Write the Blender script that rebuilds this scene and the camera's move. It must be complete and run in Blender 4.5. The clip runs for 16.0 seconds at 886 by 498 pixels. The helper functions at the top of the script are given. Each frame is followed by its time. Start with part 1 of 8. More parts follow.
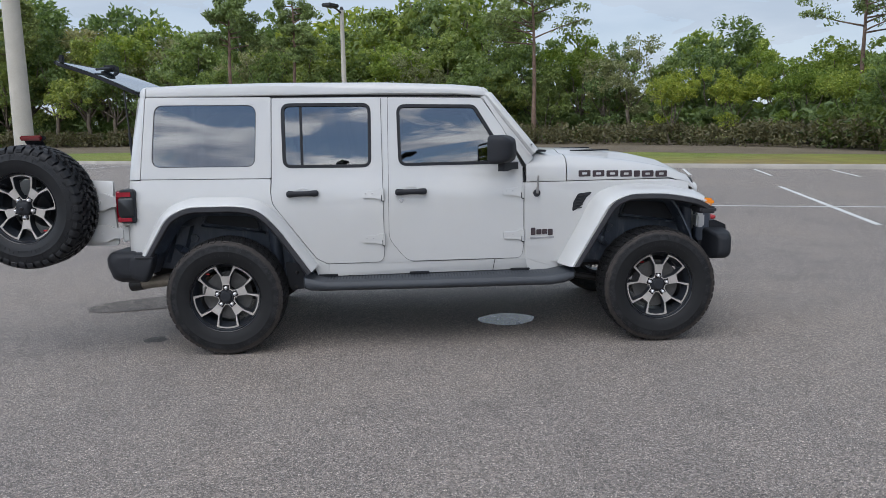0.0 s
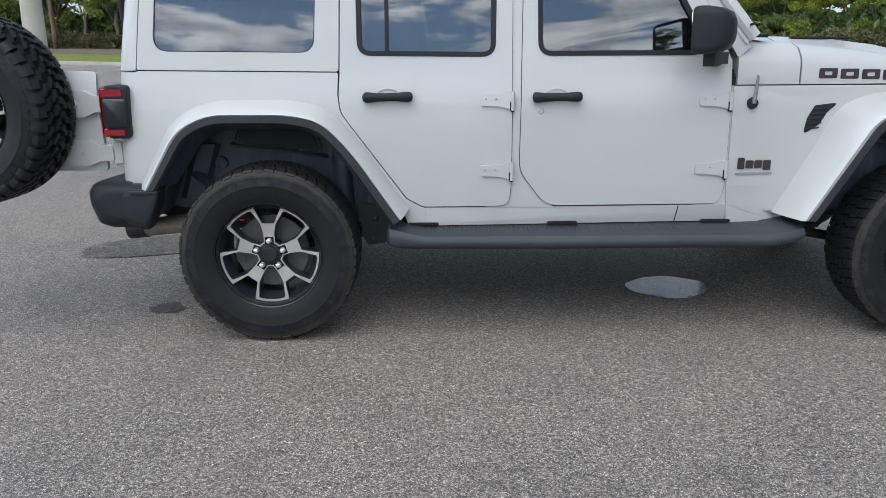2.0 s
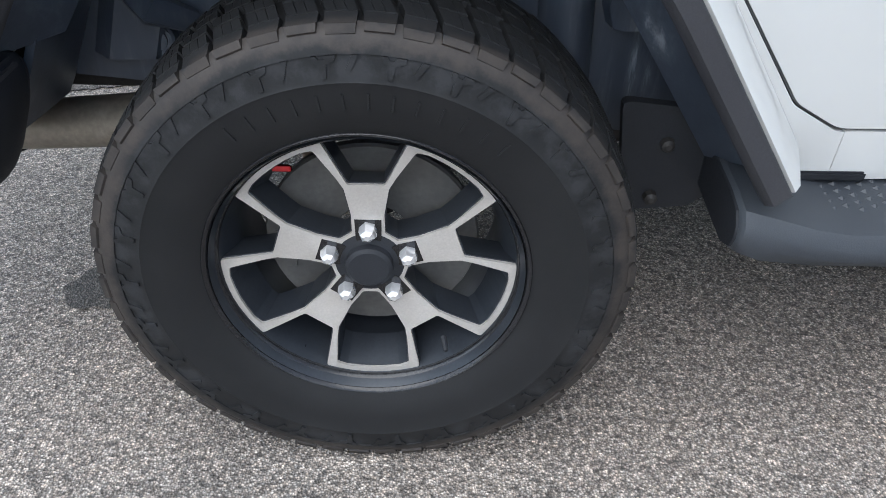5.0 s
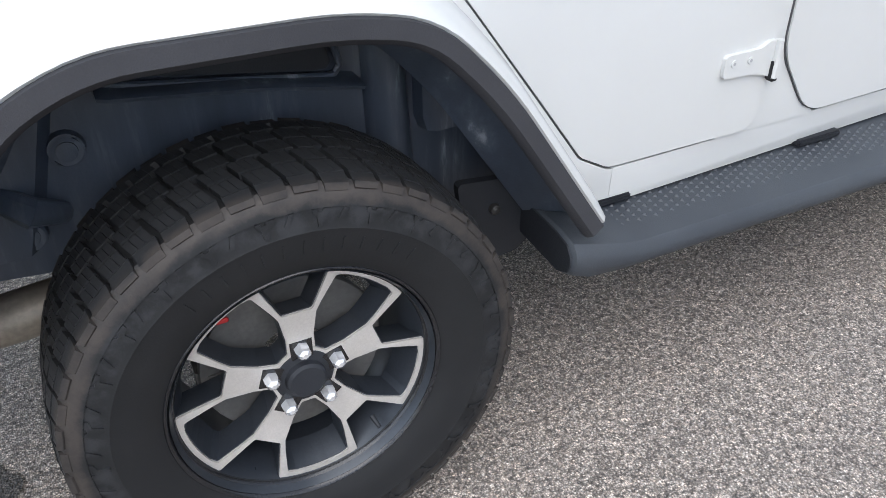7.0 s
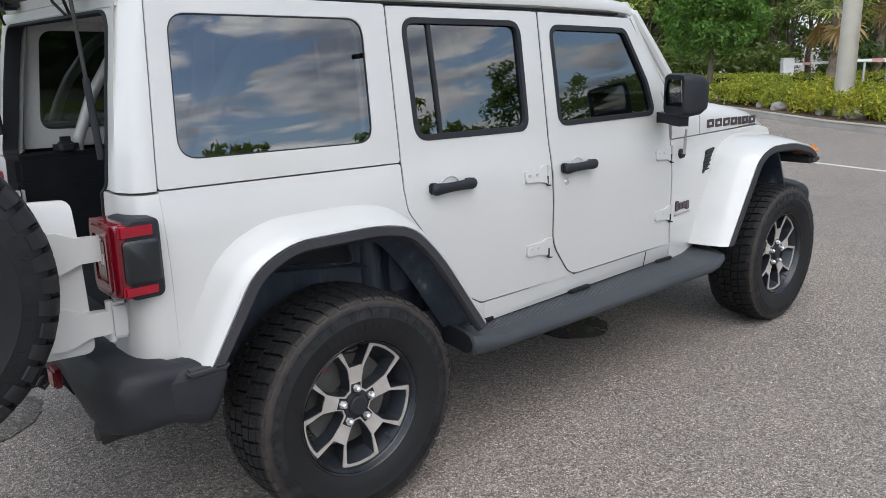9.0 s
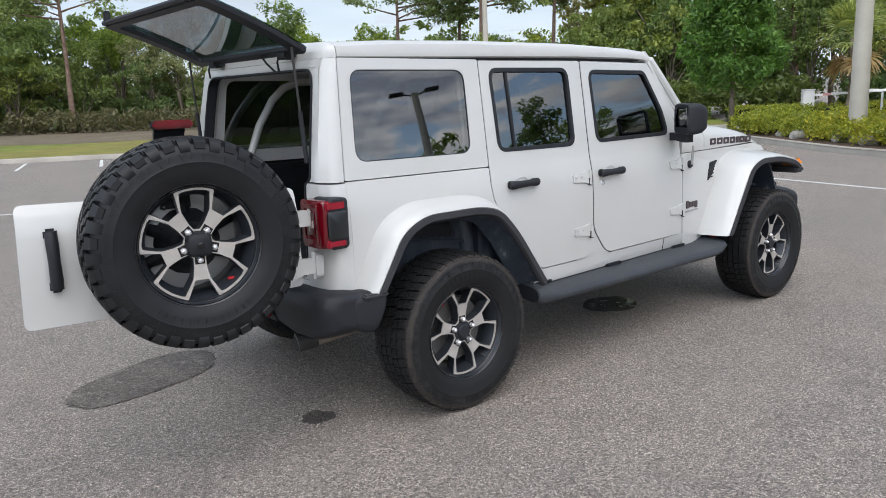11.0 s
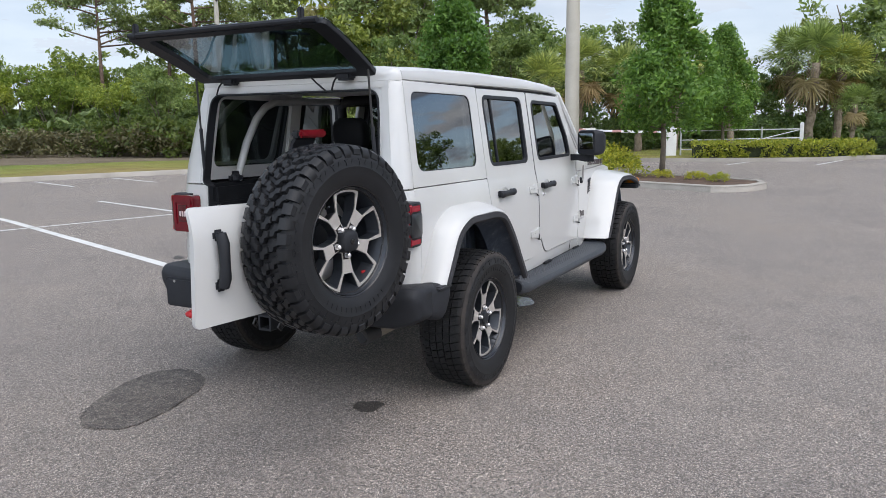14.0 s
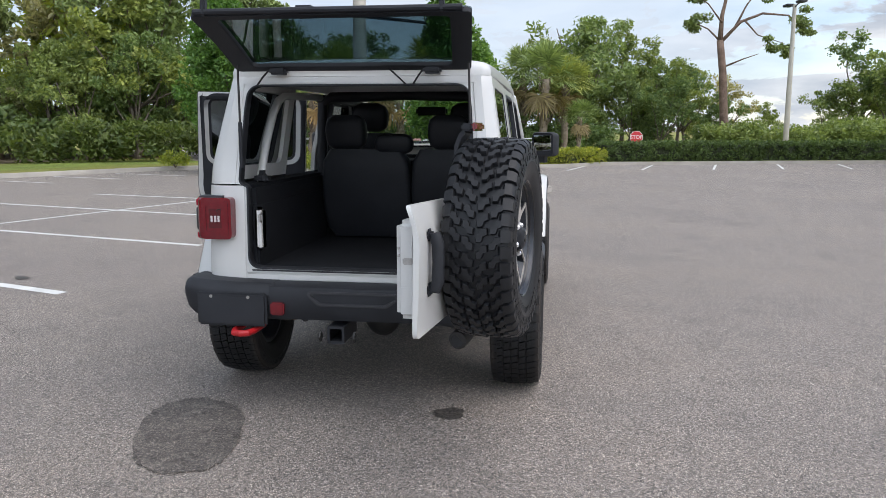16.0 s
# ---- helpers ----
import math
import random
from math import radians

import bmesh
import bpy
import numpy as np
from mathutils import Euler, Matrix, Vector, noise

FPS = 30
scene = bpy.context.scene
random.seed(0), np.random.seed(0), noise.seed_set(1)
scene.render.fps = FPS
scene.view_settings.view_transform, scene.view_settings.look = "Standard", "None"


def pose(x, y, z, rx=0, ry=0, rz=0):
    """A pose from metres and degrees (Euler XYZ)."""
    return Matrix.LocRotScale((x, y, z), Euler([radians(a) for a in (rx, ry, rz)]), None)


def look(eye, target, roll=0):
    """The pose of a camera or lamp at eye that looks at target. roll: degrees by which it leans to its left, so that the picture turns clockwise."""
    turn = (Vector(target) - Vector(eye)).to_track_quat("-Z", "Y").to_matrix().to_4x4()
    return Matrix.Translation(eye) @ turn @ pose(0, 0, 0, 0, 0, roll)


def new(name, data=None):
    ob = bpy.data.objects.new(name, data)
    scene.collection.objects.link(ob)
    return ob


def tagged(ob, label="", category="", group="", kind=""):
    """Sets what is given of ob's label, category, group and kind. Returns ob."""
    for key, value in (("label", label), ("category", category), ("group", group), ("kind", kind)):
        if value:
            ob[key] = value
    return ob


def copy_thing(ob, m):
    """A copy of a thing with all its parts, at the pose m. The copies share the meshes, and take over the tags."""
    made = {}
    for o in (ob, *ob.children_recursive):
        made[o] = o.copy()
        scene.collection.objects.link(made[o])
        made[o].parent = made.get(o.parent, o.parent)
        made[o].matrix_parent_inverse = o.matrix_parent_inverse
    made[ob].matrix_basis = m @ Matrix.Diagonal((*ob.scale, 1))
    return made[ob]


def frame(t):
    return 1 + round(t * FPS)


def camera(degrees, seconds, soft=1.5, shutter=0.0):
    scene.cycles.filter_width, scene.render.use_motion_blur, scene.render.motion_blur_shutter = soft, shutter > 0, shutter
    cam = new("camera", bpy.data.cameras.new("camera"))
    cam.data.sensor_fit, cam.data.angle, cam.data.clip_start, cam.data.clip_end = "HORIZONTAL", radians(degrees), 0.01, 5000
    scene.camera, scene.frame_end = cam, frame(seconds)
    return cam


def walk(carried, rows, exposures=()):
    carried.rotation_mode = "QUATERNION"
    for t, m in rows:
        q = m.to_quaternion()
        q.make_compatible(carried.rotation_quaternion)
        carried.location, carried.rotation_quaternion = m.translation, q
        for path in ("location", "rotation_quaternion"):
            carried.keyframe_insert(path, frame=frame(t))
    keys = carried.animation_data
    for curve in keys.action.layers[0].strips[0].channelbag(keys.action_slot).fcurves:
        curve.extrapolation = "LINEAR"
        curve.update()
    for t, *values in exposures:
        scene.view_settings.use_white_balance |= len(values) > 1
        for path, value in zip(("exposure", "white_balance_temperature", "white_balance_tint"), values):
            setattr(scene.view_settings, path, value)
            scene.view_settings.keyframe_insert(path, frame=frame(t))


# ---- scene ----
cam = camera(59.2, 16.0, 0.8)
PATH = [
    (0, (1.208, -6.21, 1.545), (1.314, -4.238, 1.229), -1.0),
    (0.5, (1.1, -5.775, 1.528), (1.155, -3.809, 1.166), -1.3),
    (1, (0.949, -5.301, 1.482), (1.001, -3.354, 1.029), -1.1),
    (1.5, (0.862, -4.806, 1.381), (0.899, -2.867, 0.892), -1.0),
    (2, (0.733, -4.286, 1.362), (0.759, -2.359, 0.827), -0.1),
    (2.5, (0.563, -3.775, 1.359), (0.586, -1.876, 0.729), 0.1),
    (3, (0.432, -3.259, 1.332), (0.44, -1.397, 0.602), 1.0),
    (3.5, (0.272, -2.809, 1.241), (0.279, -0.972, 0.451), 1.2),
    (4, (0.135, -2.344, 1.22), (0.18, -0.592, 0.257), 1.9),
    (4.2, (0.118, -2.198, 1.2), (0.142, -0.484, 0.169), 1.6),
    (6.3, (0.01, -1.695, 1.097), (0.117, -0.154, -0.173), 0.8),
    (6.5, (-0.027, -1.738, 1.152), (0.238, -0.196, -0.094), -0.2),
    (7, (-0.236, -1.909, 1.327), (0.512, -0.415, 0.227), -0.7),
    (7.5, (-0.462, -2.18, 1.435), (0.543, -0.666, 0.6), 1.4),
    (8, (-0.771, -2.424, 1.493), (0.412, -0.938, 0.867), -0.3),
    (8.5, (-1.083, -2.694, 1.527), (0.157, -1.221, 0.987), -0.7),
    (9, (-1.398, -2.982, 1.567), (-0.126, -1.515, 1.086), -1.1),
    (9.5, (-1.735, -3.222, 1.593), (-0.456, -1.751, 1.146), -1.3),
    (10, (-2.026, -3.49, 1.605), (-0.801, -1.966, 1.182), -1.7),
    (10.2, (-2.136, -3.577, 1.603), (-0.916, -2.048, 1.187), -1.9),
    (12.3, (-3.003, -3.863, 1.538), (-1.634, -2.444, 1.205), -2.4),
    (12.5, (-3.151, -3.796, 1.549), (-1.735, -2.423, 1.22), -2.2),
    (13, (-3.423, -3.543, 1.531), (-1.917, -2.269, 1.203), -1.7),
    (13.5, (-3.705, -3.203, 1.525), (-2.1, -2.053, 1.204), -1.3),
    (14, (-4.032, -2.822, 1.539), (-2.297, -1.88, 1.219), -0.8),
    (14.5, (-4.216, -2.408, 1.53), (-2.399, -1.636, 1.208), -0.6),
    (15, (-4.407, -1.944, 1.513), (-2.518, -1.365, 1.201), -0.3),
    (15.5, (-4.497, -1.483, 1.489), (-2.57, -1.044, 1.182), -0.2),
    (16, (-4.539, -1.028, 1.49), (-2.582, -0.742, 1.186), 0.1),
]
walk(cam, [(t, look(eye, target, roll)) for t, eye, target, roll in PATH],
     exposures=((0, 0.50, 6400, 11), (1, 0.46, 6300, 9.5), (1.5, 0.62, 6400, 9), (2, 0.64, 6350, 8), (4, 0.86, 6200, 6.5), (6.5, 1.76, 6450, 10), (7, 1.36, 6450, 10), (7.5, 0.80, 6550, 10), (8, 0.66, 6650, 9), (9, 0.83, 6700, 10.5), (10, 0.84, 6750, 10.5), (12.5, 0.86, 6600, 11), (14, 0.85, 6650, 12.5), (16, 0.90, 6700, 12.5)))


# ---- world, sun and exposure ----
world = bpy.data.worlds.new("sky")
scene.world = world
world.use_nodes = True
wn, wl = world.node_tree.nodes, world.node_tree.links
bg = wn["Background"]
sky = wn.new("ShaderNodeTexSky")
sky.sky_type = "NISHITA"
sky.sun_disc = False
SUN_UP, SUN_TURN = radians(58), radians(200)
sky.sun_elevation, sky.sun_rotation = SUN_UP, SUN_TURN
sky.air_density, sky.dust_density, sky.ozone_density = 1.0, 0.3, 2.0
wtc = wn.new("ShaderNodeTexCoord")
wmap = wn.new("ShaderNodeMapping")
wmap.inputs["Scale"].default_value = (1.7, 1.7, 6.2)
wmap.inputs["Location"].default_value = (3.1, 1.7, 0.4)
cloud = wn.new("ShaderNodeTexNoise")
cloud.inputs["Scale"].default_value = 3.8
cloud.inputs["Detail"].default_value = 7
cloud.inputs["Roughness"].default_value = 0.58
cloud.inputs["Distortion"].default_value = 0.4
ramp = wn.new("ShaderNodeValToRGB")
ramp.color_ramp.elements[0].position, ramp.color_ramp.elements[1].position = 0.455, 0.535
ramp.color_ramp.elements[0].color = (0.06, 0.06, 0.06, 1)
ramp.color_ramp.elements[1].color = (0.95, 0.95, 0.95, 1)
shade = wn.new("ShaderNodeTexNoise")
shade.inputs["Scale"].default_value = 4.2
shade.inputs["Detail"].default_value = 5
sramp = wn.new("ShaderNodeValToRGB")
sramp.color_ramp.elements[0].position, sramp.color_ramp.elements[1].position = 0.36, 0.60
sramp.color_ramp.elements[0].color = (2.7, 3.0, 3.7, 1)
sramp.color_ramp.elements[1].color = (8.6, 8.6, 8.6, 1)
wmix = wn.new("ShaderNodeMix")
wmix.data_type = "RGBA"
wl.new(wtc.outputs["Generated"], wmap.inputs["Vector"])
wl.new(wmap.outputs["Vector"], cloud.inputs["Vector"])
wl.new(wmap.outputs["Vector"], shade.inputs["Vector"])
wl.new(cloud.outputs["Fac"], ramp.inputs["Fac"])
wl.new(shade.outputs["Fac"], sramp.inputs["Fac"])
# an even veil of high cloud over the far half of the sky
veil = wn.new("ShaderNodeMapRange")
veil.inputs["From Min"].default_value, veil.inputs["From Max"].default_value = -0.52, -0.10
veil.inputs["To Min"].default_value, veil.inputs["To Max"].default_value = 0.0, 0.85
wmax = wn.new("ShaderNodeMath")
wmax.operation = "MAXIMUM"
wl.new(ramp.outputs["Color"], wmax.inputs[0])
wl.new(veil.outputs["Result"], wmax.inputs[1])
wl.new(wmax.outputs[0], wmix.inputs["Factor"])
vmix = wn.new("ShaderNodeMix")
vmix.data_type = "RGBA"
vmix.inputs["B"].default_value = (6.2, 7.3, 8.7, 1)
wl.new(veil.outputs["Result"], vmix.inputs["Factor"])
wl.new(sramp.outputs["Color"], vmix.inputs["A"])
wl.new(sky.outputs["Color"], wmix.inputs["A"])
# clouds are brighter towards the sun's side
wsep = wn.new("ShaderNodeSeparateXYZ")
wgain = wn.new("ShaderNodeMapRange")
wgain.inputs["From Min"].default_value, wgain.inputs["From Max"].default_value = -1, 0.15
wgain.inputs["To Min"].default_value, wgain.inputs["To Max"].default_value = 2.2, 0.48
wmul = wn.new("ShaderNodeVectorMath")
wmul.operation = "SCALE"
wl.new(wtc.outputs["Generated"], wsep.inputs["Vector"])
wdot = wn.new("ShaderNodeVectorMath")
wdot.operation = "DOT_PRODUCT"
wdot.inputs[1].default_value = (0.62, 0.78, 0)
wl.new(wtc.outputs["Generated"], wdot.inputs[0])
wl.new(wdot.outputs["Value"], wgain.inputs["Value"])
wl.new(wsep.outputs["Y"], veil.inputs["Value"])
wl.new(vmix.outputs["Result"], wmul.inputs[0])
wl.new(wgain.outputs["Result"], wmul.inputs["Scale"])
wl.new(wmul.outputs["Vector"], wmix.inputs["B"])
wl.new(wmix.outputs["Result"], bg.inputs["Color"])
bg.inputs["Strength"].default_value = 0.125

sun_data = bpy.data.lights.new("sun", "SUN")
sun_data.energy, sun_data.angle, sun_data.color = 1.15, radians(60), (1.0, 0.98, 0.95)
sun = new("sun", sun_data)
sd = Vector((math.sin(SUN_TURN) * math.cos(SUN_UP), math.cos(SUN_TURN) * math.cos(SUN_UP), math.sin(SUN_UP)))
sun.matrix_world = look(sd * 60, (0, 0, 0))


# ---- materials ----
def mat_new(name):
    m = bpy.data.materials.new(name)
    m.use_nodes = True
    return m, m.node_tree.nodes, m.node_tree.links, m.node_tree.nodes["Principled BSDF"]


def coords(n, l, scale, source="Object"):
    tc, mp = n.new("ShaderNodeTexCoord"), n.new("ShaderNodeMapping")
    mp.inputs["Scale"].default_value = (scale, scale, scale) if isinstance(scale, (int, float)) else scale
    l.new(tc.outputs[source], mp.inputs["Vector"])
    return mp.outputs["Vector"]


def noise_node(n, l, vec, scale, detail=4, rough=0.55):
    t = n.new("ShaderNodeTexNoise")
    t.inputs["Scale"].default_value, t.inputs["Detail"].default_value, t.inputs["Roughness"].default_value = scale, detail, rough
    l.new(vec, t.inputs["Vector"])
    return t.outputs["Fac"]


def ramp_node(n, l, fac, stops):
    r = n.new("ShaderNodeValToRGB")
    e = r.color_ramp.elements
    while len(e) < len(stops):
        e.new(0.5)
    for k, (p, c) in enumerate(stops):
        e[k].position = p
        e[k].color = (*c, 1) if len(c) == 3 else c
    l.new(fac, r.inputs["Fac"])
    return r.outputs["Color"]


def mix_node(n, l, fac, a, b, blend="MIX"):
    m = n.new("ShaderNodeMix")
    m.data_type, m.blend_type = "RGBA", blend
    for key, v in (("Factor", fac), ("A", a), ("B", b)):
        if hasattr(v, "is_linked"):
            l.new(v, m.inputs[key])
        elif key == "Factor":
            m.inputs[key].default_value = v
        else:
            m.inputs[key].default_value = (*v, 1)
    return m.outputs["Result"]


def bump_node(n, l, height, strength, distance):
    b = n.new("ShaderNodeBump")
    b.inputs["Strength"].default_value, b.inputs["Distance"].default_value = strength, distance
    l.new(height, b.inputs["Height"])
    return b.outputs["Normal"]


def simple(name, lo, hi, rough=0.5, metal=0.0, scale=6.0, fine=60.0, bump=0.15, dist=0.002, coat=0.0, rough_var=0.1):
    """A surface whose colour drifts between lo and hi at two scales, with fine relief."""
    m, n, l, p = mat_new(name)
    v = coords(n, l, 1.0)
    big, small = noise_node(n, l, v, scale, 5), noise_node(n, l, v, fine, 3)
    base = ramp_node(n, l, big, [(0.3, lo), (0.7, hi)])
    dark = tuple(c * 0.8 for c in lo)
    col = mix_node(n, l, ramp_node(n, l, small, [(0.3, (0.0, 0.0, 0.0)), (0.75, (0.5, 0.5, 0.5))]), base, dark)
    l.new(col, p.inputs["Base Color"])
    mr = n.new("ShaderNodeMapRange")
    mr.inputs["To Min"].default_value, mr.inputs["To Max"].default_value = rough - rough_var, rough + rough_var
    l.new(big, mr.inputs["Value"])
    l.new(mr.outputs["Result"], p.inputs["Roughness"])
    p.inputs["Metallic"].default_value = metal
    p.inputs["Coat Weight"].default_value = coat
    p.inputs["Coat Roughness"].default_value = 0.05
    if bump:
        l.new(bump_node(n, l, small, bump, dist), p.inputs["Normal"])
    return m


def paint_mat():
    """White enamel under clear coat, with a faint veil of dust."""
    m, n, l, p = mat_new("white_paint")
    v = coords(n, l, 1.0)
    dust = noise_node(n, l, v, 1.6, 6, 0.6)
    l.new(ramp_node(n, l, dust, [(0.35, (0.492, 0.492, 0.483)), (0.75, (0.466, 0.463, 0.448))]), p.inputs["Base Color"])
    p.inputs["Roughness"].default_value = 0.38
    p.inputs["Coat Weight"].default_value, p.inputs["Coat Roughness"].default_value = 0.6, 0.06
    return m


PAINT = paint_mat()
TRIM = simple("black_plastic", (0.013, 0.014, 0.017), (0.025, 0.027, 0.032), 0.55, 0, 4, 420, 0.35, 0.001)
TRIM.node_tree.nodes["Principled BSDF"].inputs["Specular IOR Level"].default_value = 0.25
STEP_TRIM = simple("weathered_step_plastic", (0.026, 0.030, 0.037), (0.044, 0.050, 0.058), 0.55, 0, 4, 420, 0.35, 0.001)
FLARE_TRIM = simple("grey_black_plastic", (0.028, 0.028, 0.032), (0.045, 0.045, 0.05), 0.6, 0, 4, 420, 0.3, 0.001)
FLARE_TRIM.node_tree.nodes["Principled BSDF"].inputs["Specular IOR Level"].default_value = 0.3
GLOSS_BLACK = simple("gloss_black", (0.008, 0.008, 0.009), (0.013, 0.013, 0.014), 0.15, 0, 6, 40, 0.0)


def liner_mat():
    """Black plastic felt, dusted and streaked where water ran down."""
    m, n, l, p = mat_new("dusty_wheel_liner")
    v = coords(n, l, 1.0)
    streak = noise_node(n, l, coords(n, l, (16, 9, 2.2)), 1.0, 6, 0.65)
    small = noise_node(n, l, v, 150, 3)
    col = ramp_node(n, l, streak, [(0.30, (0.032, 0.040, 0.055)), (0.54, (0.050, 0.061, 0.082)), (0.62, (0.078, 0.092, 0.114)), (0.70, (0.24, 0.26, 0.29))])
    l.new(col, p.inputs["Base Color"])
    p.inputs["Roughness"].default_value = 0.40
    l.new(bump_node(n, l, small, 0.25, 0.001), p.inputs["Normal"])
    return m


LINER = liner_mat()
DARK_METAL = simple("dark_metal", (0.02, 0.02, 0.021), (0.05, 0.047, 0.045), 0.55, 0.4, 8, 90, 0.3, 0.002)
RIM_DARK = simple("rim_grey", (0.024, 0.028, 0.035), (0.040, 0.045, 0.054), 0.32, 0.35, 10, 200, 0.05)
RIM_LIP = simple("gloss_black_rim", (0.012, 0.012, 0.014), (0.02, 0.02, 0.022), 0.22, 0.2, 10, 200, 0.0)
MACHINED = simple("machined_metal", (0.44, 0.41, 0.38), (0.52, 0.49, 0.46), 0.42, 0.35, 20, 300, 0.05, 0.0005)
CHROME = simple("chrome", (0.72, 0.72, 0.73), (0.85, 0.85, 0.86), 0.22, 0.7, 30, 200, 0.0)
DISC_STEEL = simple("brake_disc_steel", (0.085, 0.082, 0.08), (0.14, 0.135, 0.13), 0.45, 0.3, 14, 120, 0.15)
STEEL = simple("brushed_steel", (0.32, 0.31, 0.30), (0.50, 0.48, 0.46), 0.4, 0.9, 14, 120, 0.15)
EXHAUST = simple("heat_stained_steel", (0.16, 0.135, 0.11), (0.34, 0.30, 0.25), 0.5, 0.5, 10, 90, 0.2)
RUST = simple("rusty_steel", (0.10, 0.07, 0.05), (0.24, 0.19, 0.15), 0.65, 0.5, 12, 90, 0.3)
CARPET = simple("black_carpet", (0.010, 0.011, 0.013), (0.018, 0.019, 0.022), 0.95, 0, 8, 500, 0.5, 0.002)
CARPET.node_tree.nodes["Principled BSDF"].inputs["Specular IOR Level"].default_value = 0.1
SEAT = simple("black_leather", (0.013, 0.014, 0.017), (0.022, 0.024, 0.028), 0.5, 0, 5, 250, 0.3, 0.001)
SEAT.node_tree.nodes["Principled BSDF"].inputs["Specular IOR Level"].default_value = 0.2
HEADLINER = simple("grey_lining", (0.70, 0.70, 0.69), (0.78, 0.78, 0.77), 0.85, 0, 4, 200, 0.2)
RED_LENS = simple("red_lens", (0.105, 0.0012, 0.006), (0.145, 0.002, 0.008), 0.16, 0, 25, 80, 0.0, 0.001, 0.35, 0.03)
RED_DEEP = simple("deep_red_lens", (0.06, 0.0015, 0.004), (0.085, 0.002, 0.006), 0.12, 0, 25, 80, 0.0, 0.001, 0.6, 0.03)
RED_BRIGHT = simple("bright_red_lens", (0.23, 0.003, 0.014), (0.30, 0.005, 0.02), 0.18, 0, 25, 80, 0.0, 0.001, 0.3, 0.03)
LAMP_COVER = simple("smoked_cover", (0.012, 0.014, 0.016), (0.018, 0.020, 0.023), 0.35, 0, 6, 60, 0.0)
CLEAR_LENS = simple("clear_lens", (0.45, 0.38, 0.38), (0.6, 0.5, 0.5), 0.2, 0, 40, 120, 0.1)
AMBER = simple("amber_lens", (0.75, 0.22, 0.01), (0.85, 0.30, 0.02), 0.15, 0, 25, 80, 0.0, 0.001, 0.6, 0.03)
RED_PAINT = simple("red_paint", (0.36, 0.008, 0.012), (0.44, 0.015, 0.018), 0.4, 0, 12, 80, 0.05)
DECAL = simple("dark_decal", (0.030, 0.020, 0.024), (0.055, 0.035, 0.040), 0.5, 0, 25, 120, 0.0)
# grey that paints the shade on the white jamb inside the door gaps
GAP_GREY = simple("door_gap_shade", (0.05, 0.05, 0.052), (0.075, 0.075, 0.078), 0.8, 0, 6, 80, 0.0)
SEAM = simple("seam_black", (0.008, 0.008, 0.009), (0.014, 0.014, 0.015), 0.8, 0, 6, 80, 0.0)
GREY_HEX = simple("grey_bar", (0.25, 0.25, 0.26), (0.34, 0.34, 0.35), 0.5, 0, 20, 80, 0.0)
CONCRETE = simple("pole_concrete", (0.38, 0.355, 0.30), (0.48, 0.45, 0.39), 0.85, 0, 1.5, 60, 0.3, 0.004)
KERB = simple("kerb_concrete", (0.27, 0.25, 0.22), (0.42, 0.39, 0.345), 0.9, 0, 1.2, 45, 0.4, 0.006)
LINE = simple("line_paint", (0.52, 0.52, 0.50), (0.68, 0.68, 0.66), 0.75, 0, 2.5, 70, 0.4, 0.004)
GALV = simple("galvanised", (0.42, 0.43, 0.44), (0.55, 0.56, 0.56), 0.5, 0.5, 3, 60, 0.1)
WHITE_METAL = simple("white_metal", (0.66, 0.66, 0.64), (0.76, 0.76, 0.74), 0.5, 0, 3, 60, 0.1)
FADED_RED = simple("faded_red_paint", (0.50, 0.24, 0.22), (0.62, 0.36, 0.33), 0.5, 0, 5, 60, 0.0)
SIGN_RED = simple("sign_red", (0.55, 0.02, 0.03), (0.62, 0.035, 0.04), 0.4, 0, 5, 60, 0.0)
ROCK = simple("boulder", (0.28, 0.26, 0.23), (0.46, 0.43, 0.39), 0.9, 0, 3, 30, 0.6, 0.02)
MULCH = simple("mulch", (0.06, 0.035, 0.022), (0.16, 0.10, 0.07), 0.95, 0, 3, 22, 1.0, 0.05)
HEDGE_CORE = simple("hedge_core_green", (0.018, 0.026, 0.010), (0.045, 0.055, 0.022), 0.95, 0, 3, 22, 1.0, 0.05)
BARK = simple("bark", (0.10, 0.08, 0.06), (0.22, 0.18, 0.14), 0.95, 0, 2.5, 18, 0.9, 0.03)
PINE_BARK = simple("pine_bark", (0.11, 0.07, 0.05), (0.25, 0.17, 0.13), 0.95, 0, 2.5, 14, 1.0, 0.04)
PALM_BARK = simple("palm_bark", (0.16, 0.12, 0.09), (0.34, 0.28, 0.21), 0.95, 0, 3, 16, 1.0, 0.05)


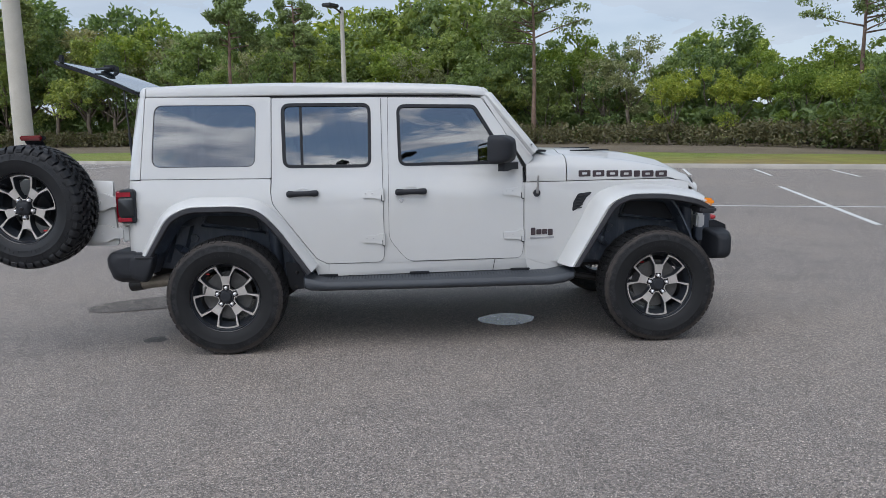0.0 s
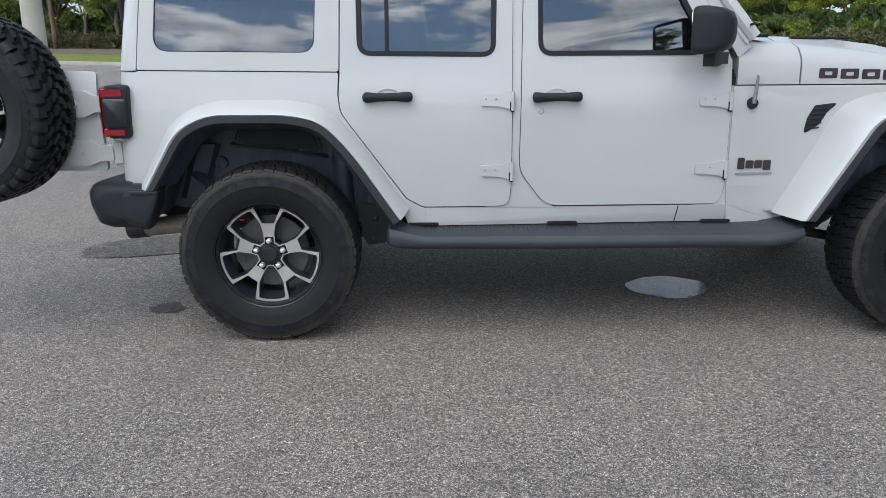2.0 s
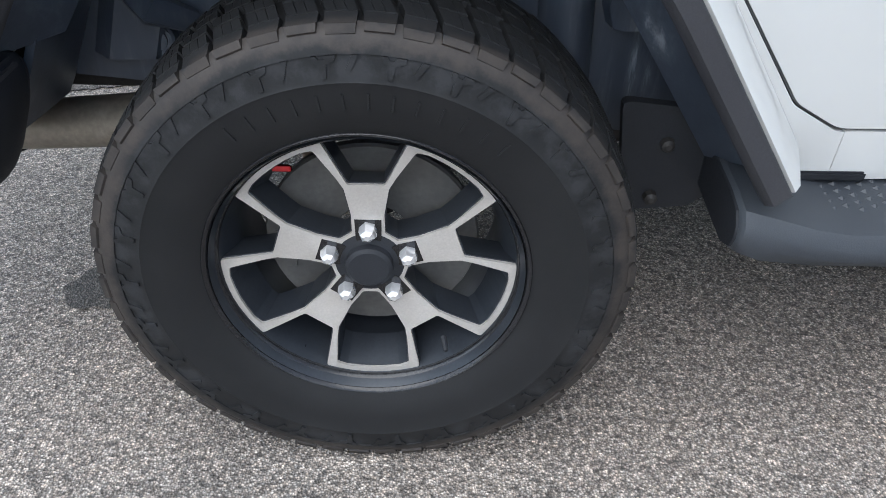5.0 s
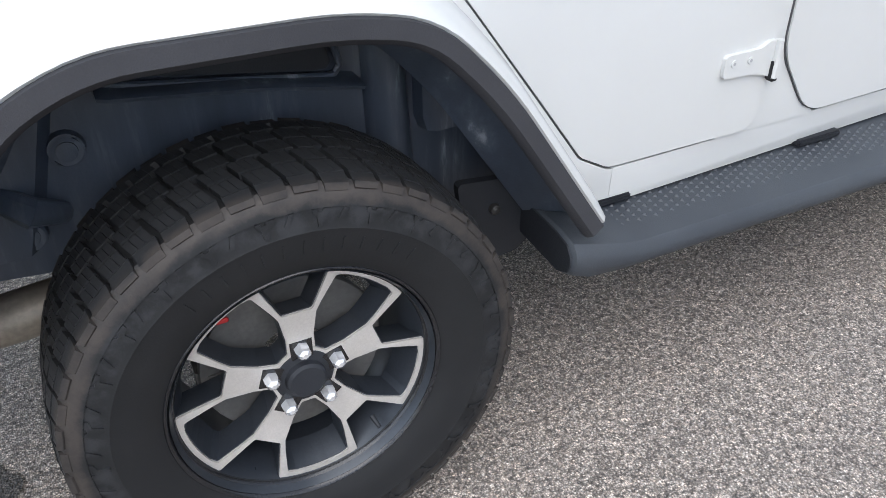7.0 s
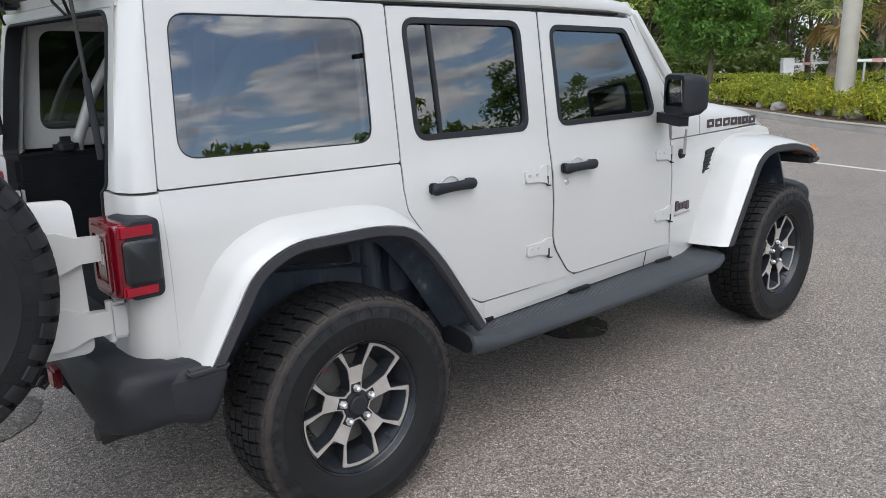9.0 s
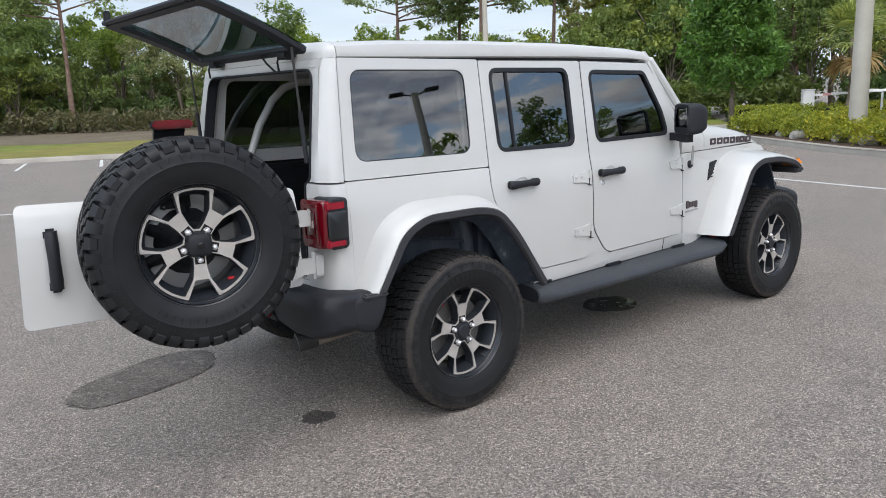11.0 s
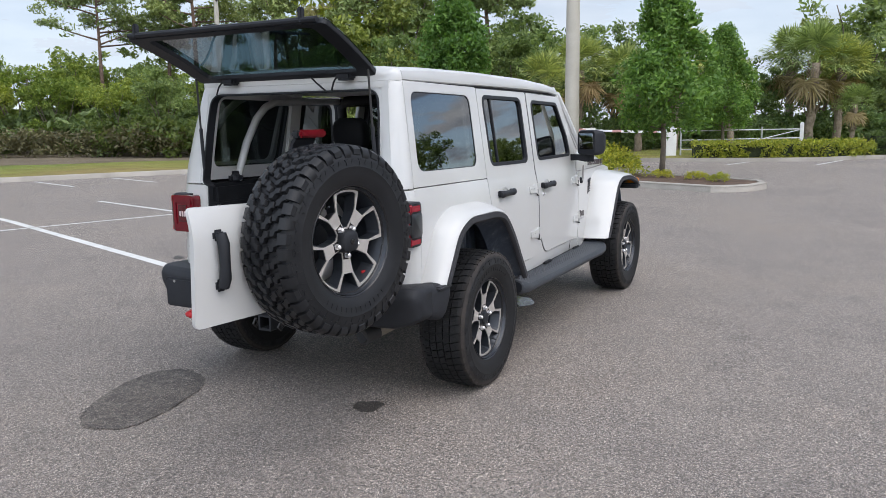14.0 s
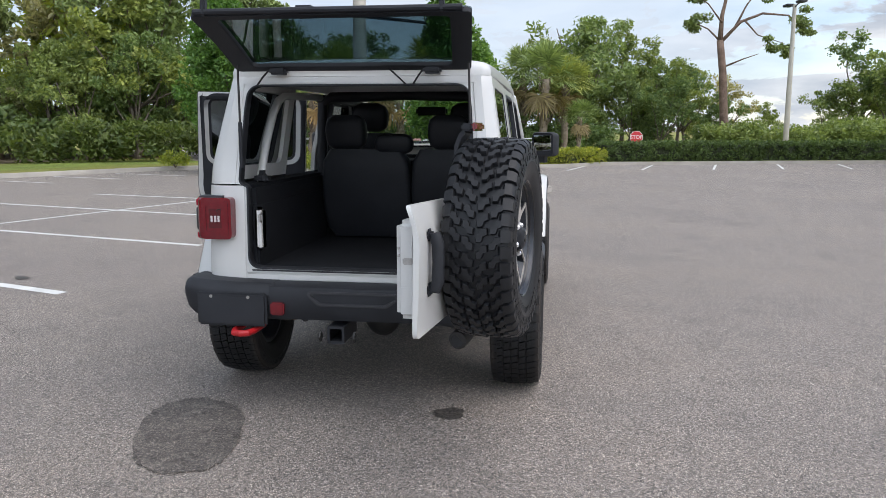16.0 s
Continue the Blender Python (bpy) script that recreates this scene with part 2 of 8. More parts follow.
def rubber_mat():
    """Rubber: scuffed brown on the shoulders, a dusty bloom on the upper sidewall, black elsewhere."""
    m, n, l, p = mat_new("tyre_rubber")
    v = coords(n, l, 1.0)
    big, small = noise_node(n, l, v, 7, 5), noise_node(n, l, v, 260, 3)
    blotch = noise_node(n, l, v, 26, 6, 0.65)
    sep = n.new("ShaderNodeSeparateXYZ")
    l.new(v, sep.inputs[0])
    flat = n.new("ShaderNodeCombineXYZ")
    l.new(sep.outputs["X"], flat.inputs["X"])
    l.new(sep.outputs["Z"], flat.inputs["Z"])
    rad = n.new("ShaderNodeVectorMath")
    rad.operation = "LENGTH"
    l.new(flat.outputs[0], rad.inputs[0])
    jit = n.new("ShaderNodeMath")
    jit.operation = "MULTIPLY_ADD"
    jit.inputs[1].default_value = 0.05
    l.new(noise_node(n, l, v, 13, 6, 0.7), jit.inputs[0])
    shift = n.new("ShaderNodeMath")
    shift.operation = "SUBTRACT"
    shift.inputs[1].default_value = 0.025
    l.new(rad.outputs["Value"], shift.inputs[0])
    l.new(shift.outputs[0], jit.inputs[2])
    wide = n.new("ShaderNodeMath")
    wide.operation = "ABSOLUTE"
    l.new(sep.outputs["Y"], wide.inputs[0])
    col = mix_node(n, l, ramp_node(n, l, big, [(0.45, (0, 0, 0)), (0.75, (0.5, 0.5, 0.5))]), (0.0105, 0.0108, 0.0117), (0.0185, 0.0185, 0.0193))
    bloom = mix_node(n, l, 1.0, ramp_node(n, l, jit.outputs[0], [(0.322, (0, 0, 0)), (0.338, (1, 1, 1)), (0.358, (1, 1, 1)), (0.366, (0, 0, 0))]), ramp_node(n, l, blotch, [(0.46, (0.0, 0.0, 0.0)), (0.60, (0.55, 0.55, 0.55))]), "MULTIPLY")
    col = mix_node(n, l, bloom, col, (0.032, 0.033, 0.036))
    edge = mix_node(n, l, 1.0, ramp_node(n, l, jit.outputs[0], [(0.360, (0, 0, 0)), (0.370, (1, 1, 1)), (0.3925, (1, 1, 1)), (0.397, (0, 0, 0))]), ramp_node(n, l, wide.outputs[0], [(0.108, (0, 0, 0)), (0.120, (1, 1, 1))]), "MULTIPLY")
    edge = mix_node(n, l, 1.0, edge, ramp_node(n, l, blotch, [(0.35, (0.35, 0.35, 0.35)), (0.6, (0.9, 0.9, 0.9))]), "MULTIPLY")
    col = mix_node(n, l, edge, col, (0.042, 0.035, 0.031))
    l.new(col, p.inputs["Base Color"])
    p.inputs["Roughness"].default_value = 0.60
    p.inputs["Specular IOR Level"].default_value = 0.26
    l.new(bump_node(n, l, small, 0.25, 0.001), p.inputs["Normal"])
    return m


RUBBER = rubber_mat()
RUBBER_MUD = simple("mud_tyre_rubber", (0.009, 0.0095, 0.011), (0.016, 0.0165, 0.0185), 0.46, 0, 9, 240, 0.25, 0.001)
RUBBER_MUD.node_tree.nodes["Principled BSDF"].inputs["Specular IOR Level"].default_value = 0.28


def glass_mat(name, tint, edge=0.05):
    """A clear or tinted pane: gloss by the angle, the rest passes through with the tint."""
    m, n, l, p = mat_new(name)
    out = n["Material Output"]
    n.remove(p)
    lw = n.new("ShaderNodeLayerWeight")
    lw.inputs["Blend"].default_value = 0.5
    pw = n.new("ShaderNodeMath")
    pw.operation = "POWER"
    pw.inputs[1].default_value = 4.0
    l.new(lw.outputs["Facing"], pw.inputs[0])
    mr = n.new("ShaderNodeMapRange")
    mr.inputs["To Min"].default_value, mr.inputs["To Max"].default_value = edge, 1.0
    l.new(pw.outputs[0], mr.inputs["Value"])
    tr, gl, mx = n.new("ShaderNodeBsdfTransparent"), n.new("ShaderNodeBsdfGlossy"), n.new("ShaderNodeMixShader")
    tr.inputs["Color"].default_value = (*tint, 1)
    gl.inputs["Roughness"].default_value = 0.01
    gl.inputs["Color"].default_value = (0.9, 0.92, 0.95, 1)
    l.new(mr.outputs["Result"], mx.inputs["Fac"])
    l.new(tr.outputs[0], mx.inputs[1])
    l.new(gl.outputs[0], mx.inputs[2])
    l.new(mx.outputs[0], out.inputs["Surface"])
    return m


TINT = glass_mat("tinted_glass", (0.22, 0.25, 0.25), 0.15)
HATCH_GLASS = glass_mat("hatch_glass", (0.33, 0.42, 0.45), 0.10)
CLEAR = glass_mat("clear_glass", (0.80, 0.86, 0.84), 0.06)


def mirror_mat():
    m, n, l, p = mat_new("mirror_glass")
    p.inputs["Base Color"].default_value = (0.75, 0.77, 0.8, 1)
    p.inputs["Metallic"].default_value, p.inputs["Roughness"].default_value = 1.0, 0.02
    return m


MIRROR = mirror_mat()


def asphalt_mat(name="asphalt", tone=1.0, rough=0.85, coat=0.0, mottle=None):
    """Old asphalt with its stones laid bare: pale and dark chips in a grey binder, broad stains, fine cracks."""
    m, n, l, p = mat_new(name)
    v = coords(n, l, 1.0)
    vo = n.new("ShaderNodeTexVoronoi")
    vo.inputs["Scale"].default_value = 225
    vo.inputs["Randomness"].default_value = 1.0
    l.new(v, vo.inputs["Vector"])
    sep = n.new("ShaderNodeSeparateColor")
    l.new(vo.outputs["Color"], sep.inputs["Color"])
    chip = ramp_node(n, l, sep.outputs[0], [(0.0, (0.090, 0.085, 0.081)), (0.34, (0.192, 0.181, 0.173)), (0.74, (0.300, 0.284, 0.272)), (1.0, (0.435, 0.416, 0.398))])
    warm = ramp_node(n, l, sep.outputs[1], [(0.0, (1.0, 0.94, 0.9)), (1.0, (0.97, 1.0, 1.03))])
    chip = mix_node(n, l, 1.0, chip, warm, "MULTIPLY")
    edge = ramp_node(n, l, vo.outputs["Distance"], [(0.28, (1, 1, 1)), (0.62, (0.30, 0.30, 0.30))])
    col = mix_node(n, l, 0.8, chip, edge, "MULTIPLY")
    big, mid = noise_node(n, l, v, 0.35, 6, 0.6), noise_node(n, l, v, 2.2, 6, 0.62)
    stain = ramp_node(n, l, big, [(0.28, (0.86, 0.86, 0.88)), (0.52, (1, 1, 1)), (0.75, (1.12, 1.09, 1.05))])
    col = mix_node(n, l, 1.0, col, stain, "MULTIPLY")
    blot = ramp_node(n, l, mid, [(0.30, (0.84, 0.84, 0.84)), (0.46, (1, 1, 1)), (0.72, (1.07, 1.06, 1.05))])
    col = mix_node(n, l, 1.0, col, blot, "MULTIPLY")
    stones = n.new("ShaderNodeTexVoronoi")
    stones.inputs["Scale"].default_value = 105
    l.new(v, stones.inputs["Vector"])
    tint = n.new("ShaderNodeSeparateColor")
    l.new(stones.outputs["Color"], tint.inputs["Color"])
    col = mix_node(n, l, 1.0, col, ramp_node(n, l, tint.outputs[0], [(0.0, (0.62, 0.62, 0.63)), (0.5, (0.98, 0.98, 0.98)), (0.85, (1.12, 1.11, 1.10)), (1.0, (1.45, 1.43, 1.40))]), "MULTIPLY")
    clump = ramp_node(n, l, noise_node(n, l, v, 62, 5, 0.75), [(0.36, (0.62, 0.62, 0.62)), (0.50, (1, 1, 1)), (0.64, (1.40, 1.40, 1.40))])
    col = mix_node(n, l, 1.0, col, clump, "MULTIPLY")
    col = mix_node(n, l, 1.0, col, (tone * 1.07, tone, tone * 0.93), "MULTIPLY")
    if mottle:
        spots = ramp_node(n, l, noise_node(n, l, v, 9, 7, 0.7), [(0.36, (mottle, mottle, mottle)), (0.60, (1.12, 1.12, 1.12))])
        col = mix_node(n, l, 1.0, col, spots, "MULTIPLY")
    l.new(col, p.inputs["Base Color"])
    p.inputs["Roughness"].default_value = rough
    p.inputs["Coat Weight"].default_value, p.inputs["Coat Roughness"].default_value = coat, 0.12
    relief = bump_node(n, l, vo.outputs["Distance"], 0.7, 0.0045)
    l.new(relief, p.inputs["Normal"])
    l.new(bump_node(n, l, vo.outputs["Distance"], 0.4, 0.004), p.inputs["Coat Normal"])
    p.inputs["Specular IOR Level"].default_value = 0.5
    return m


ASPHALT = asphalt_mat("asphalt", 1.31, 0.75)
STAIN = asphalt_mat("damp_asphalt", 0.74, 0.8, 0.0, 0.62)
OIL = asphalt_mat("oil_stained_asphalt", 0.36, 0.6)
WET = asphalt_mat("oily_asphalt", 0.22, 0.5)
TAR_MAT = asphalt_mat("tar", 0.13, 0.5)
PUDDLE = simple("still_water", (0.06, 0.058, 0.055), (0.12, 0.115, 0.108), 0.26, 0, 14, 150, 0.55, 0.003, 0.5, 0.06)


def grass_mat():
    m, n, l, p = mat_new("lawn")
    v = coords(n, l, 1.0)
    big, mid, fine = noise_node(n, l, v, 0.09, 5), noise_node(n, l, v, 0.9, 6), noise_node(n, l, v, 30, 4)
    a = ramp_node(n, l, big, [(0.36, (0.245, 0.195, 0.075)), (0.47, (0.215, 0.212, 0.050)), (0.60, (0.155, 0.210, 0.034))])
    b = ramp_node(n, l, mid, [(0.3, (0.75, 0.72, 0.65)), (0.7, (1.15, 1.12, 1.0))])
    c = ramp_node(n, l, fine, [(0.3, (0.6, 0.6, 0.55)), (0.7, (1.3, 1.3, 1.2))])
    col = mix_node(n, l, 1.0, mix_node(n, l, 1.0, a, b, "MULTIPLY"), c, "MULTIPLY")
    l.new(col, p.inputs["Base Color"])
    p.inputs["Roughness"].default_value = 0.95
    l.new(bump_node(n, l, fine, 1.0, 0.05), p.inputs["Normal"])
    return m


GRASS = grass_mat()
DRY_GRASS = simple("dry_grass", (0.10, 0.078, 0.050), (0.19, 0.150, 0.098), 0.95, 0, 0.5, 14, 1.0, 0.05)


def leaf_mat(name, dark, light, through_=0.45, rough=0.5):
    """Leaves: each one its own green, each plant its own cast."""
    m, n, l, p = mat_new(name)
    g, oi = n.new("ShaderNodeNewGeometry"), n.new("ShaderNodeObjectInfo")
    col = ramp_node(n, l, g.outputs["Random Per Island"], [(0.0, dark), (0.6, tuple((a + b) / 2 for a, b in zip(dark, light))), (1.0, light)])
    cast = ramp_node(n, l, oi.outputs["Random"], [(0.0, (0.78, 0.85, 0.8)), (0.5, (1, 1, 1)), (1.0, (1.3, 1.15, 0.9))])
    col = mix_node(n, l, 1.0, col, cast, "MULTIPLY")
    l.new(col, p.inputs["Base Color"])
    p.inputs["Roughness"].default_value = rough
    tl, mx = n.new("ShaderNodeBsdfTranslucent"), n.new("ShaderNodeMixShader")
    l.new(mix_node(n, l, 1.0, col, (1.2, 1.25, 0.7), "MULTIPLY"), tl.inputs["Color"])
    mx.inputs["Fac"].default_value = through_
    l.new(p.outputs[0], mx.inputs[1])
    l.new(tl.outputs[0], mx.inputs[2])
    l.new(mx.outputs[0], n["Material Output"].inputs["Surface"])
    return m


LEAF_OAK = leaf_mat("oak_leaves", (0.120, 0.177, 0.063), (0.299, 0.366, 0.124))
LEAF_LIME = leaf_mat("spring_leaves", (0.129, 0.196, 0.034), (0.350, 0.401, 0.084))
LEAF_DARK = leaf_mat("dark_leaves", (0.095, 0.146, 0.056), (0.234, 0.303, 0.110))
LEAF_GREY = leaf_mat("grey_moss_leaves", (0.189, 0.200, 0.106), (0.405, 0.388, 0.212))
LEAF_STREET = leaf_mat("street_tree_leaves", (0.068, 0.152, 0.030), (0.200, 0.335, 0.068))
NEEDLE = leaf_mat("pine_needles", (0.115, 0.163, 0.055), (0.254, 0.317, 0.106), 0.2)
FROND = leaf_mat("palm_leaves", (0.152, 0.206, 0.065), (0.397, 0.458, 0.168), 0.3)
FROND_DRY = leaf_mat("dry_palm_leaves", (0.268, 0.183, 0.085), (0.439, 0.329, 0.171), 0.25)
LEAF_YELLOW = leaf_mat("yellow_shrub_leaves", (0.159, 0.207, 0.027), (0.464, 0.451, 0.061))
LEAF_HEDGE = leaf_mat("hedge_leaves", (0.055, 0.091, 0.027), (0.140, 0.189, 0.055))
LEAF_BROWN = leaf_mat("brown_brush_leaves", (0.070, 0.070, 0.034), (0.150, 0.140, 0.070), 0.25)


# ---- mesh helpers ----
def finish(name, bm, mat, parent=None, label="", smooth=32, place=None):
    """Links a bmesh or a mesh as one object."""
    if isinstance(bm, bmesh.types.BMesh):
        bmesh.ops.recalc_face_normals(bm, faces=bm.faces)
        me = bpy.data.meshes.new(name)
        bm.to_mesh(me)
        bm.free()
        if smooth:
            me.polygons.foreach_set("use_smooth", [True] * len(me.polygons))
            me.set_sharp_from_angle(angle=radians(smooth))
    else:
        me = bm
    if not me.materials:
        me.materials.append(mat)
    ob = new(name, me)
    if place is not None:
        ob.matrix_basis = place
    if parent is not None:
        ob.parent = parent
    if label:
        tagged(ob, label)
    return ob


def part(name, bm, mat, parent, label="", smooth=32, place=None):
    return finish(name, bm, mat, parent, label, smooth, place)


def sharp_bevel(bm, offset, seg=2, angle=50):
    es = [e for e in bm.edges if len(e.link_faces) == 2 and e.calc_face_angle(0) > radians(angle)]
    if es and offset:
        bmesh.ops.bevel(bm, geom=es, offset=offset, segments=seg, affect="EDGES", clamp_overlap=True)


def box(bm, x0, x1, y0, y1, z0, z1, bevel=0.0, seg=2):
    b = bmesh.new()
    vs = bmesh.ops.create_cube(b, size=1)["verts"]
    for v in vs:
        v.co = Vector(((x0 + x1) / 2 + v.co.x * (x1 - x0), (y0 + y1) / 2 + v.co.y * (y1 - y0), (z0 + z1) / 2 + v.co.z * (z1 - z0)))
    if bevel:
        bmesh.ops.bevel(b, geom=b.edges[:], offset=bevel, segments=seg, affect="EDGES", clamp_overlap=True)
    join(bm, b)
    return bm


def join(bm, other, m=None):
    if m is not None:
        bmesh.ops.transform(other, matrix=m, verts=other.verts)
    me = bpy.data.meshes.new("tmp")
    other.to_mesh(me)
    other.free()
    bm.from_mesh(me)
    bpy.data.meshes.remove(me)


def poly(pts, r=0.0, seg=4):
    """A closed outline with rounded corners; pts are (a, b) or (a, b, radius)."""
    out, k = [], len(pts)
    for i in range(k):
        p0, p1, p2 = (Vector(pts[(i + d) % k][:2]) for d in (-1, 0, 1))
        rr = pts[i][2] if len(pts[i]) > 2 else r
        a, b = (p0 - p1), (p2 - p1)
        if rr <= 0 or a.length < 1e-6 or b.length < 1e-6:
            out.append(p1)
            continue
        ang = a.angle(b)
        d = min(rr / max(math.tan(ang / 2), 1e-3), a.length * 0.48, b.length * 0.48)
        s, e = p1 + a.normalized() * d, p1 + b.normalized() * d
        for j in range(seg + 1):
            t = j / seg
            out.append(s * (1 - t) ** 2 + p1 * 2 * t * (1 - t) + e * t * t)
    return out


def slab(outline, holes=(), cuts=(), cut_axis=1, depth=0.03, shape=None, bevel=0.004, back=None):
    """A plate from an outline with holes in its (a, b) plane, cut into strips at the values in cuts.
    shape(a, b) gives the front point, back(a, b) the rear point (front moved by depth if none)."""
    bm = bmesh.new()
    for loop in (outline, *holes):
        vs = [bm.verts.new((p[0], p[1], 0)) for p in loop]
        for i in range(len(vs)):
            bm.edges.new((vs[i], vs[(i + 1) % len(vs)]))
    bmesh.ops.triangle_fill(bm, use_beauty=True, use_dissolve=False, edges=bm.edges[:])
    for c in cuts:
        co, no = ((0, c, 0), (0, 1, 0)) if cut_axis == 1 else ((c, 0, 0), (1, 0, 0))
        bmesh.ops.bisect_plane(bm, geom=bm.verts[:] + bm.edges[:] + bm.faces[:], plane_co=co, plane_no=no, dist=1e-5)
    bm.verts.index_update()
    flat = [(v.co.x, v.co.y) for v in bm.verts]
    faces = [[v.index for v in f.verts] for f in bm.faces]
    rim = [tuple(v.index for v in e.verts) for e in bm.edges if len(e.link_faces) == 1]
    bm.free()
    shape = shape or (lambda a, b: Vector((a, b, 0)))
    back = back or (lambda a, b: shape(a, b) + Vector((0, 0, -depth)))
    k = len(flat)
    out = bmesh.new()
    vs = [out.verts.new(shape(*p)) for p in flat] + [out.verts.new(back(*p)) for p in flat]
    for f in faces:
        out.faces.new([vs[i] for i in f])
        out.faces.new([vs[i + k] for i in reversed(f)])
    for a, b in rim:
        out.faces.new((vs[a], vs[b], vs[b + k], vs[a + k]))
    bmesh.ops.recalc_face_normals(out, faces=out.faces)
    if bevel:
        sharp_bevel(out, bevel)
    return out


def loft(rings, closed=True, caps=True):
    """A skin over rings of equally many points."""
    bm = bmesh.new()
    vv = [[bm.verts.new(p) for p in ring] for ring in rings]
    k = len(rings[0])
    for a, b in zip(vv[:-1], vv[1:]):
        for i in range(k if closed else k - 1):
            j = (i + 1) % k
            bm.faces.new((a[i], a[j], b[j], b[i]))
    if caps and closed:
        bm.faces.new(vv[0][::-1])
        bm.faces.new(vv[-1])
    bmesh.ops.recalc_face_normals(bm, faces=bm.faces)
    return bm


def tube(pts, radius, seg=10, caps=True):
    """A round bar along points; radius is one number or one for each point."""
    pts = [Vector(p) for p in pts]
    rr = [radius] * len(pts) if isinstance(radius, (int, float)) else list(radius)
    rings, side = [], None
    for i, p in enumerate(pts):
        d = (pts[min(i + 1, len(pts) - 1)] - pts[max(i - 1, 0)]).normalized()
        if side is None:
            side = d.orthogonal().normalized()
        side = (side - d * side.dot(d)).normalized()
        up = d.cross(side)
        rings.append([p + (side * math.cos(2 * math.pi * j / seg) + up * math.sin(2 * math.pi * j / seg)) * rr[i] for j in range(seg)])
    return loft(rings, True, caps)


def lathe(profile, seg=48, axis="y", closed_profile=False):
    """Turns (radius, along) points round an axis through the origin."""
    rings = []
    for k in range(seg):
        a = 2 * math.pi * k / seg
        c, s = math.cos(a), math.sin(a)
        rings.append([{"y": (r * c, w, r * s), "z": (r * c, r * s, w), "x": (w, r * c, r * s)}[axis] for r, w in profile])
    bm = bmesh.new()
    vv = [[bm.verts.new(p) for p in ring] for ring in rings]
    n = len(profile)
    for k in range(seg):
        a, b = vv[k], vv[(k + 1) % seg]
        for i in range(n if closed_profile else n - 1):
            j = (i + 1) % n
            bm.faces.new((a[i], a[j], b[j], b[i]))
    bmesh.ops.remove_doubles(bm, verts=bm.verts, dist=1e-6)
    bmesh.ops.recalc_face_normals(bm, faces=bm.faces)
    return bm


def group_empty(name, label, category, place=None, grp=""):
    e = new(name)
    e.empty_display_size = 0.2
    if place is not None:
        e.matrix_basis = place
    return tagged(e, label, category, grp)


def lerp_table(table, v):
    if v <= table[0][0]:
        return table[0][1]
    for (a, p), (b, q) in zip(table[:-1], table[1:]):
        if v <= b:
            t = (v - a) / (b - a)
            return p + (q - p) * t
    return table[-1][1]


# ---- ground, kerbs, lawn, lines ----
WOOD_FOOT = ((-75, 78), (-33, 64), (-15, 58), (0, 53), (12, 44.5), (18, 37.5), (21.5, 27), (24, 19))


def flat_sheet(name, outline, z, mat, label, thick=0.0):
    bm = bmesh.new()
    top = [bm.verts.new((p[0], p[1], z)) for p in outline]
    bm.faces.new(top)
    if thick:
        low = [bm.verts.new((p[0], p[1], z - thick)) for p in outline]
        for i in range(len(top)):
            j = (i + 1) % len(top)
            bm.faces.new((top[i], low[i], low[j], top[j]))
    ob = finish(name, bm, mat, None, "", 0)
    return tagged(ob, label, "ground", "", "structure")


def kerb_strip(name, pts, label, width=0.16, height=0.14, closed=False):
    """A kerb with a rounded top edge along a line of points; its face stands on the line, its body to the left."""
    pts = [Vector((*p, 0)) for p in pts]
    rings, k = [], len(pts)
    for i, p in enumerate(pts):
        a = pts[(i - 1) % k] if (closed or i) else p
        b = pts[(i + 1) % k] if (closed or i < k - 1) else p
        d = (b - a).normalized()
        nrm = Vector((-d.y, d.x, 0))
        rings.append([p + nrm * o + Vector((0, 0, h)) for o, h in ((0, -0.05), (0.008, height - 0.03), (0.03, height), (width, height + 0.004), (width, -0.05))])
    if closed:
        rings.append(rings[0])
    ob = finish(name, loft(rings, True, not closed), KERB, None, "", 40)
    return tagged(ob, label, "kerb", "", "structure")


def far_kerb(x):
    return 24.1 - 0.512 * x


ground = flat_sheet("ground", [(-900, -900), (900, -900), (900, 900), (-900, 900)], 0.0, ASPHALT, "grey weathered asphalt parking lot with exposed stones")

KERB_A = [(x, far_kerb(x)) for x in (-90, -45, -20, 0, 10, 16, 20, 22)] + [(23.6, 11.3), (24.6, 9.9)]
kerb_strip("kerb", KERB_A, "pale concrete kerb along the lawn behind the parking bays")
lawn_pts = [(p[0] + 0.05, p[1] + 0.1) for p in KERB_A] + [(24.8, 12.5), (60, 40), (400, 300), (200, 850), (-850, 850), (-850, 500)]
flat_sheet("lawn", lawn_pts, 0.135, GRASS, "patchy green and brown mown lawn behind the kerb")

# dry strip of lawn along the foot of the wood
dry = []
for k in range(60):
    x = -74 + k * 1.6
    y_wood = np.interp(x, [p[0] for p in WOOD_FOOT], [p[1] for p in WOOD_FOOT])
    dry.append((x, far_kerb(x) + (y_wood - far_kerb(x)) * (0.40 + 0.03 * math.sin(x * 0.7) + 0.03 * noise.noise(Vector((x * 0.8, 0, 0))))))
flat_sheet("dry_lawn", dry + [(26, 19.5), (34, 19), (34, 40), (20, 60), (-74, 90)], 0.141, DRY_GRASS, "brown dry grass and leaf litter along the wood")

